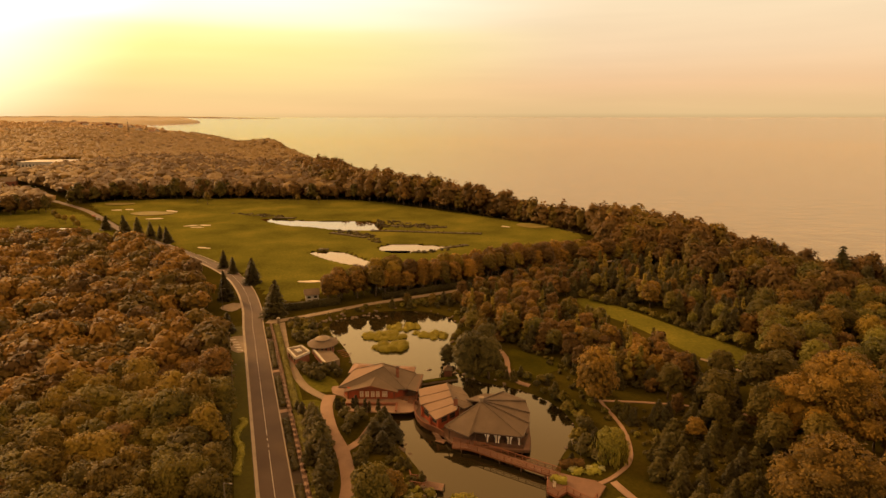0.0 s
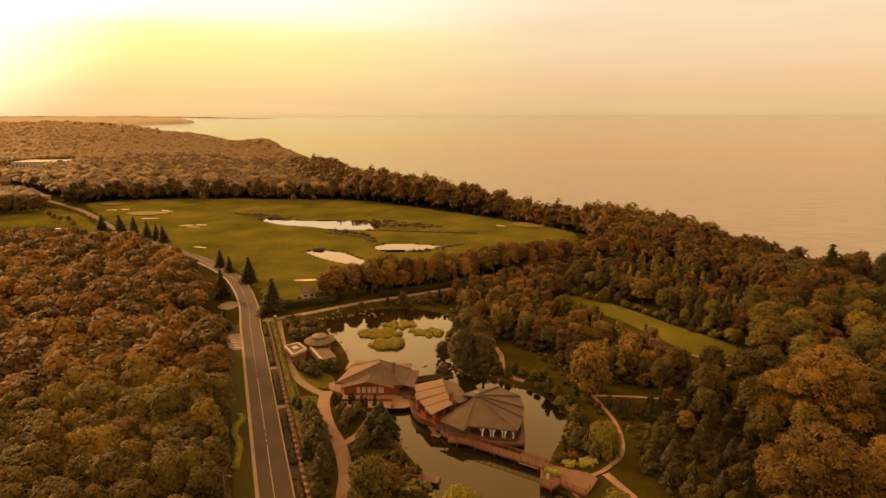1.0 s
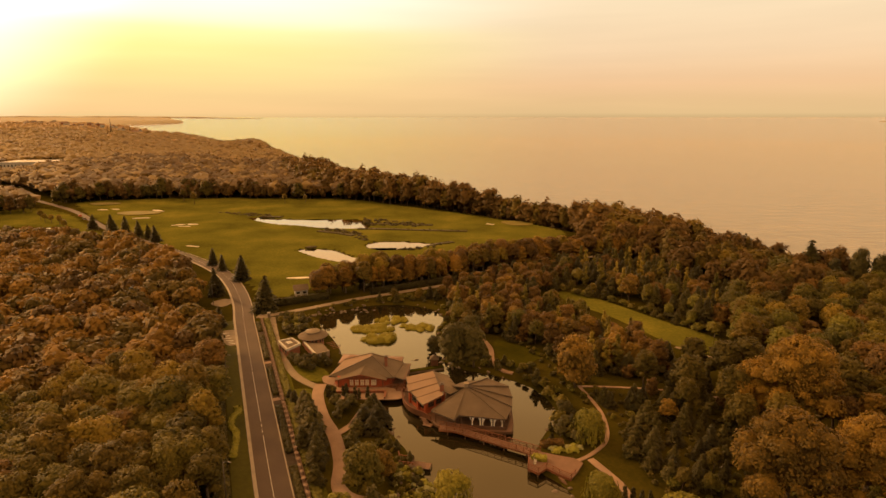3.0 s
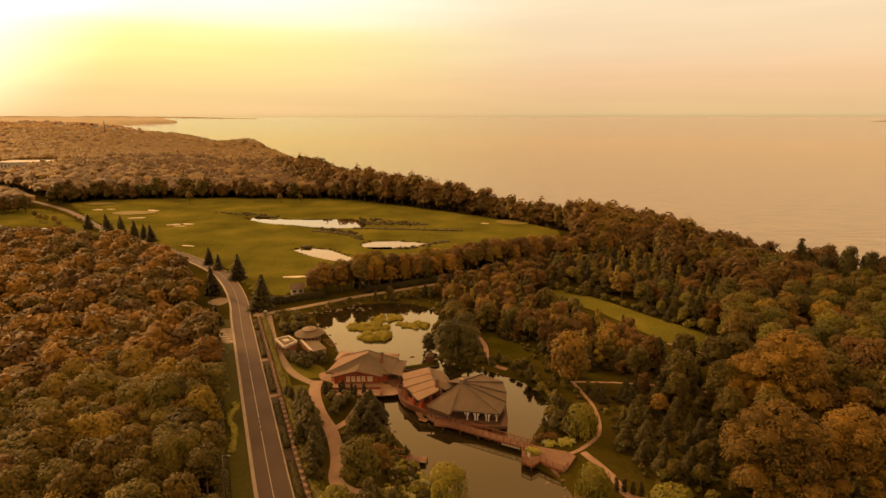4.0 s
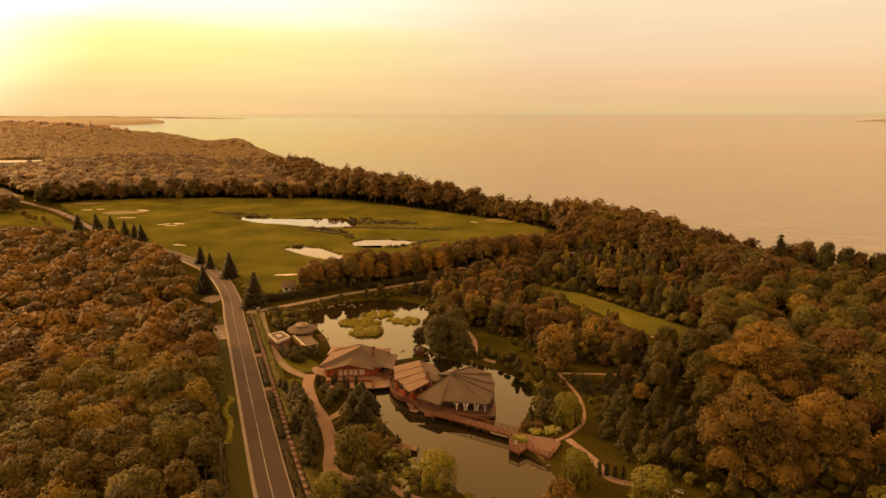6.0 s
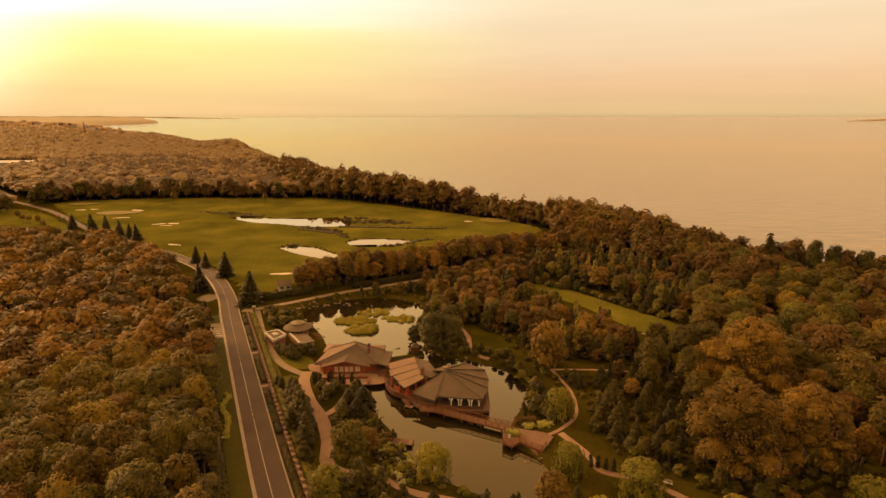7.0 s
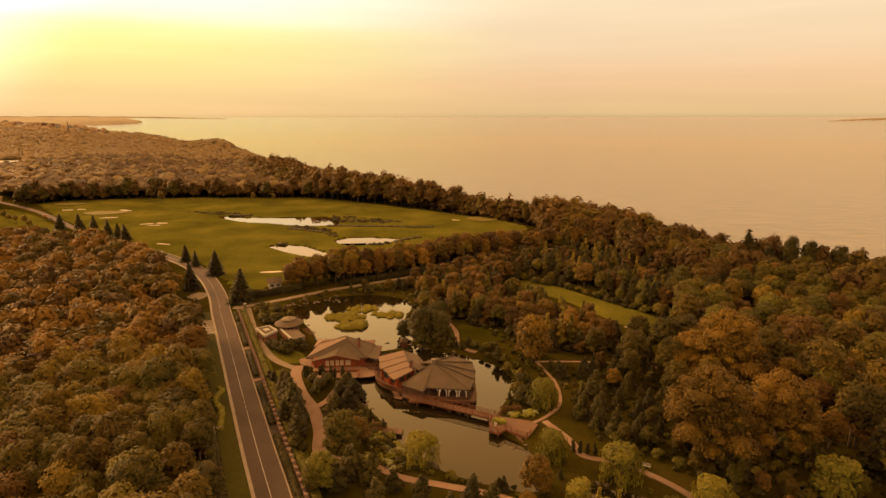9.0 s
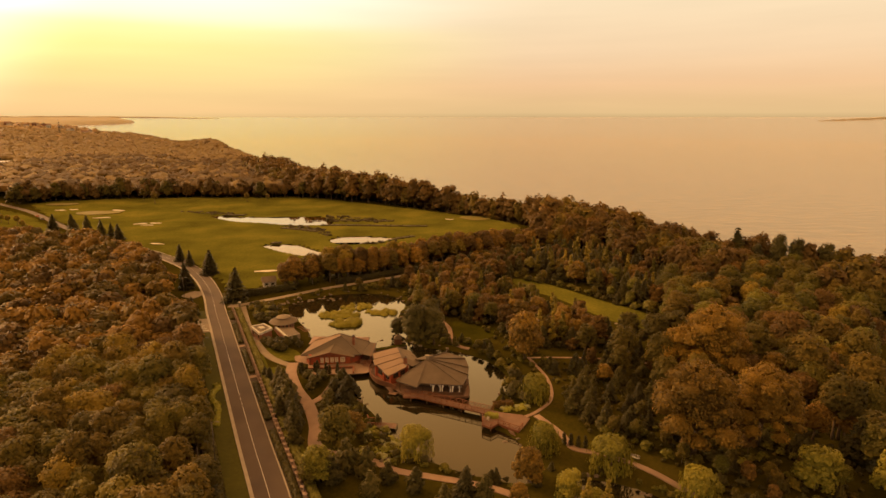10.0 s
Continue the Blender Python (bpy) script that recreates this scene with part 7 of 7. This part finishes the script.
    under = np.array(free(scatter([(24, 166), (34, 160), (44, 142), (46, 128), (40, 126), (36, 130), (33, 150), (27, 163)], 3.3), 0.9))
    wood("glade_undergrowth", under, simple_set(1.5, 1.6, 0.0, 5, 0.45, 0.8, 5), [M["pine"], M["olive"], M["lush"]], [0.55, 0.25, 0.2], "low shrubs scattered over the park lawn", (0.5, 1.1), trunks=False)
    # low trees and young conifers filling the alley
    mixed([(-44, 216), (-28, 224), (-8, 232), (30, 253), (58, 268), (94, 277), (96, 288), (56, 280), (24, 262), (-12, 240), (-34, 230)], 4.4, [(RUST, 0.7, (0.9, 1.35)), (PINE, 0.3, (0.8, 1.2))], "alley behind the pond", 0.8)
    mixed([(4, 217), (40, 214), (58, 222), (64, 246), (70, 262), (50, 254), (28, 238)], 4.4, [(RUST, 0.6, (0.7, 1.0)), (PINE, 0.4, (0.8, 1.3))], "alley behind the pond", 0.8)
    # dark mixed trees behind the meadow
    mixed([(60, 226), (76, 208), (88, 188), (98, 172), (112, 182), (132, 214), (120, 250), (92, 262), (62, 250)], 5.4,
          [(PINE, 0.26, (1.0, 1.6)), (BIRCH, 0.26, (0.8, 1.1)), (SPRUCE, 0.26, (0.6, 0.95)), (RUST, 0.16, (0.9, 1.2)), (GREEN, 0.06, (0.7, 0.9))], "mixed trees behind the meadow")
    # big green and orange trees on the rise
    mixed([(96, 160), (88, 140), (98, 126), (104, 104), (92, 92), (90, 70), (104, 58), (126, 70), (150, 96), (200, 130), (232, 170), (186, 214), (158, 240), (140, 262), (126, 262), (134, 214), (112, 180)], 6.6,
          [(GREEN, 0.32, (0.9, 1.25)), (OAK, 0.36, (0.8, 1.1)), (MAPLE, 0.07, (0.6, 0.85)), (RUST, 0.15, (1.1, 1.4)), (SPRUCE, 0.10, (0.8, 1.1))], "tall trees on the rise")
    for x, y, s in ((101, 164, 1.15), (105, 172, 1.2), (98, 152, 1.0), (110, 160, 1.1), (107, 182, 1.1), (101, 143, 1.05), (112, 190, 1.25)):
        GREEN.plant(x, y, s, which=int(rng.choice([0, 2])), group="tall trees on the rise")
    # dark small trees on the slope
    mixed([(44, 126), (46, 110), (46, 96), (52, 86), (60, 90), (62, 100), (72, 100), (84, 110), (84, 128), (68, 138), (52, 129)], 5.4,
          [(PINE, 0.60, (0.60, 1.05)), (SPRUCE, 0.12, (0.4, 0.6)), (GREEN, 0.06, (0.4, 0.65)), (RUST, 0.06, (0.5, 0.7)), (BUSH, 0.04, (0.9, 1.4))], "small conifers on the slope", 1.2)
    for x, y, s in ((66, 126, 1.1), (73, 117, 1.25), (58, 135, 0.9), (79, 133, 1.15), (70, 108, 0.95), (77, 105, 1.1), (62, 118, 0.9), (86, 134, 1.2), (74, 140, 1.0), (84, 108, 1.0)):
        GREEN.plant(x, y, s, which=1, label="dark olive park tree with loose crown")
    mixed([(26, 138), (33, 134), (33, 120), (36, 114), (33, 112), (34, 106), (31, 106), (32, 118), (32, 128)], 3.4, [(BUSH, 0.7, (1.0, 1.7)), (PINE, 0.3, (0.5, 0.8))], "pond bank shrubs", 0.6)
    mixed([(14, 152), (18, 146), (24, 141), (28, 140), (30, 146), (24, 146), (20, 156)], 3.0, [(BUSH, 0.8, (0.9, 1.4)), (PINE, 0.2, (0.4, 0.6))], "pond bank shrubs", 0.4)
    for x, y, s in ((30.6, 116, 1.9), (31.4, 112.5, 1.8), (29.6, 109.6, 1.5), (32.6, 119.6, 1.9), (33.2, 124, 1.7), (31.2, 129.5, 1.6), (32.0, 109.0, 1.5)):
        BUSH.plant(x, y, s, which=int(rng.choice([0, 1])), group="pond bank shrubs")
    for k in range(60):
        x, y = rng.uniform(-8.0, 2.2), rng.uniform(84.5, 98.5)
        if off_ways(x, y, 0.4):
            HOSTA.plant(x, y, rng.uniform(0.9, 1.9), group="waterside plants")
    for x, y, s, w in ((26.4, 104.6, 1.5, 1), (28.0, 103.9, 1.9, 0), (29.8, 103.5, 1.6, 0), (31.4, 103.9, 2.1, 0), (32.8, 104.8, 1.6, 1), (27.4, 105.6, 1.3, 1), (30.2, 105.0, 1.8, 1), (31.8, 105.6, 1.5, 0)):
        HOSTA.plant(x, y, s, which=w, label="low yellow-green shrub mound beside the landing", group="landing shrubs")
    # conifers and shrubs between road and promenade
    for x, y, s in ((-30.6, 121.5, 1.05), (-28.9, 117.4, 1.2), (-27.4, 113.4, 1.25), (-26.2, 109.6, 1.3), (-24.8, 105.8, 1.2), (-24.0, 101.8, 1.1), (-27.8, 106, 0.9), (-23, 98, 0.9), (-22.3, 93, 0.8), (-34.5, 126.8, 0.6),
                    (-36, 128.4, 0.5)):
        PINE.plant(x, y, s, group="conifers by the promenade")
    for x, y, s in ((-23.6, 124.6, 1.7), (-21.4, 121.6, 1.7), (-19.6, 124.4, 1.6), (-22.2, 118.4, 1.3), (-20.4, 126.6, 1.3)):
        BUSH.plant(x, y, s, which=0, group="bushes before the house")
    for x, y, s in ((-14.6, 120.8, 1.1), (-12.4, 116.8, 1.25), (-15.6, 116.2, 1.15), (-13.2, 112.4, 1.1), (-16.6, 111.4, 1.0), (-17.2, 107, 0.9), (-11.0, 119.6, 0.8), (-14.2, 124.6, 0.9)):
        PINE.plant(x, y, s * 0.92, group="dark trees on the near bank", squash=0.72)
    for x, y in ((-26.5, 129.5), (-25.6, 129.2), (-24.7, 129.0), (-22.4, 129.9), (-21.7, 130.2), (-19.2, 128.3), (-18.2, 128.3), (-16.1, 128.7)):
        THUJA.plant(x, y, rng.uniform(0.9, 1.15), group="columns before the house")
    for x, y in ((37.0, 87.6), (38.3, 87.0), (39.8, 86.3), (41.2, 85.7)):
        THUJA.plant(x, y, rng.uniform(0.85, 1.0), group="columns by the willow path")
    mixed([(46, 92), (54, 84), (60, 72), (64, 58), (84, 56), (92, 76), (86, 96), (72, 98), (58, 98)], 3.7, [(PINE, 0.14, (0.4, 0.75)), (BUSH, 0.66, (0.7, 1.4)), (GREEN, 0.1, (0.35, 0.5)), (RUST, 0.1, (0.45, 0.65))], "undergrowth of the slope", 0.7)
    mixed([(88, 110), (100, 96), (112, 90), (124, 100), (112, 118), (96, 126)], 6.0, [(RUST, 0.4, (1.0, 1.4)), (GREEN, 0.4, (0.8, 1.1)), (OAK, 0.2, (0.8, 1.0))], "tall trees on the rise", 0.7)
    mixed([(43, 128), (43, 112), (41, 100), (46, 90), (52, 96), (50, 126)], 4.6, [(PINE, 0.8, (0.45, 0.85)), (BUSH, 0.2, (0.7, 1.1))], "small conifers on the slope", 0.9)
    # low dark growth under the trees of the slope
    for name, poly, gap, label in (("slope_undergrowth", [(36, 131), (50, 130), (66, 137), (84, 126), (84, 106), (62, 96), (52, 84), (45, 88), (43, 100), (44, 116)], 2.3, "low dark shrubs and ferns between the young conifers"),
                                   ("shade_undergrowth", [(54, 84), (60, 66), (66, 56), (98, 56), (112, 74), (104, 98), (84, 106), (62, 96)], 2.4, "low dark growth in the shade of the large trees")):
        under = np.array(free(scatter(poly, gap, 0.45), 0.5))
        wood(name, under[rng.uniform(size=len(under)) < 0.72], simple_set(1.3, 1.3, 0.0, 4, 0.42, 0.8, 5), [M["pine"], M["darkoak"], M["spruce"]], [0.5, 0.3, 0.2], label, (0.35, 0.85), trunks=False)
    # dark evergreens between verge and wood
    for i, (x, y) in enumerate(along_road(70, 172, -ROAD_HALF - 7.4)[::3]):
        PINE.plant(x + rng.uniform(-0.8, 0.8), y, rng.uniform(0.7, 1.15), group="evergreens along the verge")
    mixed([(57, 223), (70, 212), (83, 191), (97, 171), (95, 164), (81, 187), (68, 207), (55, 219)], 3.4, [(BUSH, 0.6, (1.0, 1.8)), (PINE, 0.25, (0.5, 0.9)), (GREEN, 0.15, (0.4, 0.55))], "shrubs along the meadow", 0.2)
    # rotunda shrubs
    for x, y, s in ((-39.5, 150.5, 1.7), (-37.6, 148.4, 1.9), (-35.4, 146.6, 1.8), (-33.4, 149.2, 1.9), (-31.2, 150.6, 1.7), (-36.0, 151.0, 1.6), (-29.6, 148.4, 1.3), (-33.8, 145.2, 1.3), (-41.2, 153.0, 1.3)):
        BUSH.plant(x, y, s, which=0, group="shrubs round the pavilion")
    mixed([(-55, 188), (-49, 192), (-42, 184), (-40, 174), (-46, 170), (-50, 178)], 3.0, [(BUSH, 1.0, (1.0, 1.7))], "shrubs round the pavilion", 0.6)
    mixed([(-40, 199), (-30, 206), (-14, 212), (8, 216), (8, 208), (-8, 208), (-22, 208)], 3.6, [(BUSH, 0.6, (1.0, 1.7)), (RUST, 0.2, (0.5, 0.7)), (PINE, 0.2, (0.5, 0.9))], "shrubs behind the pond", 0.6)
    # shrubs of the near shore
    mixed([(-9, 112), (-5, 102), (-2, 96), (0, 90), (4, 84), (14, 78), (24, 74), (24, 72), (12, 76.8), (-1, 83.4), (-8, 88.4), (-10, 100), (-12, 108)], 2.3,
          [(BUSH, 1.0, (0.45, 0.85))], "shrubs of the near shore", 0.3)
    for x, y, s in ((3.6, 74.4, 0.85), (12.6, 72.0, 1.05), (-2.0, 77.5, 0.8), (-6.0, 80.5, 1.0), (-10.5, 82.5, 1.15), (16.5, 70.5, 0.9), (8.6, 69, 0.8), (-5, 74, 0.9), (19.5, 76, 0.5), (-13.0, 78.6, 1.0)):
        PINE.plant(x, y, s, group="young conifers on the near lawn")
    for x, y in ((60.5, 70), (62.4, 68.6), (64.2, 70.4), (61.6, 72.2)):
        BUSH.plant(x, y, 0.6, which=2, label="small clipped pale-green ball shrub")
    mixed([(40, 78), (48, 74), (54, 69), (58, 60), (56, 58), (50, 66), (42, 72.5), (36, 76)], 2.2, [(BUSH, 1.0, (0.5, 0.9))], "shrubs by the brook", 0.2)
    # single trees of the golf course
    for x, y, s in ((-191, 460, 0.8), (-206, 476, 0.8), (-120, 470, 0.6), (-104, 474, 0.5)):
        OAK.plant(x, y, s, which=0, label="lone tree on the golf course")
    for x, y in ((-255, 380), (-262, 384), (-246, 374), (-238, 366), (-270, 392)):
        OAK.plant(x, y, rng.uniform(0.45, 0.6), which=4, label="roadside tree by the golf course")
    # trees of the rise towards the sea, behind
    for x, y, s in ((157, 218, 1.9), (160, 222, 1.5)):
        SPRUCE.plant(x, y, s, which=2, label="very tall dark ragged conifer on the cliff top")
    for x, y, s in ((170, 208, 2.2), (176, 204, 2.05), (187, 200, 1.9), (164, 212, 1.7)):
        LARGE_GREEN.plant(x, y, s * 0.44, squash=1.55, label="very tall narrow dark tree on the cliff top")
    GREEN.plant(141, 212, 1.5, which=0, label="large round green tree near the cliff")
    rear = scatter([(150, 104), (200, 130), (232, 170), (190, 214), (240, 240), (330, 150), (300, 60), (170, 60), (120, 60), (112, 84), (128, 92)], 8.0)
    wood("rise_wood", rear, simple_set(4.4, 9.5, 2.5, 8, 1.3, 1.1, 4), [M["olive"], M["rust"], M["lush"], M["oak"]], [0.35, 0.2, 0.25, 0.2], "mixed autumn trees on the rise towards the sea", (1.0, 1.5))
    strip = scatter([(126, 264), (142, 262), (160, 244), (140, 300), (104, 332), (90, 300), (92, 286)], 6.6)
    wood("alley_wood", strip, simple_set(3.6, 9.0, 4.0, 8, 0.95, 1.15, 4), [M["rust"], M["oak"], M["olive"]], [0.45, 0.35, 0.2], "autumn trees between alley and golf course", (0.8, 1.05))


plants()
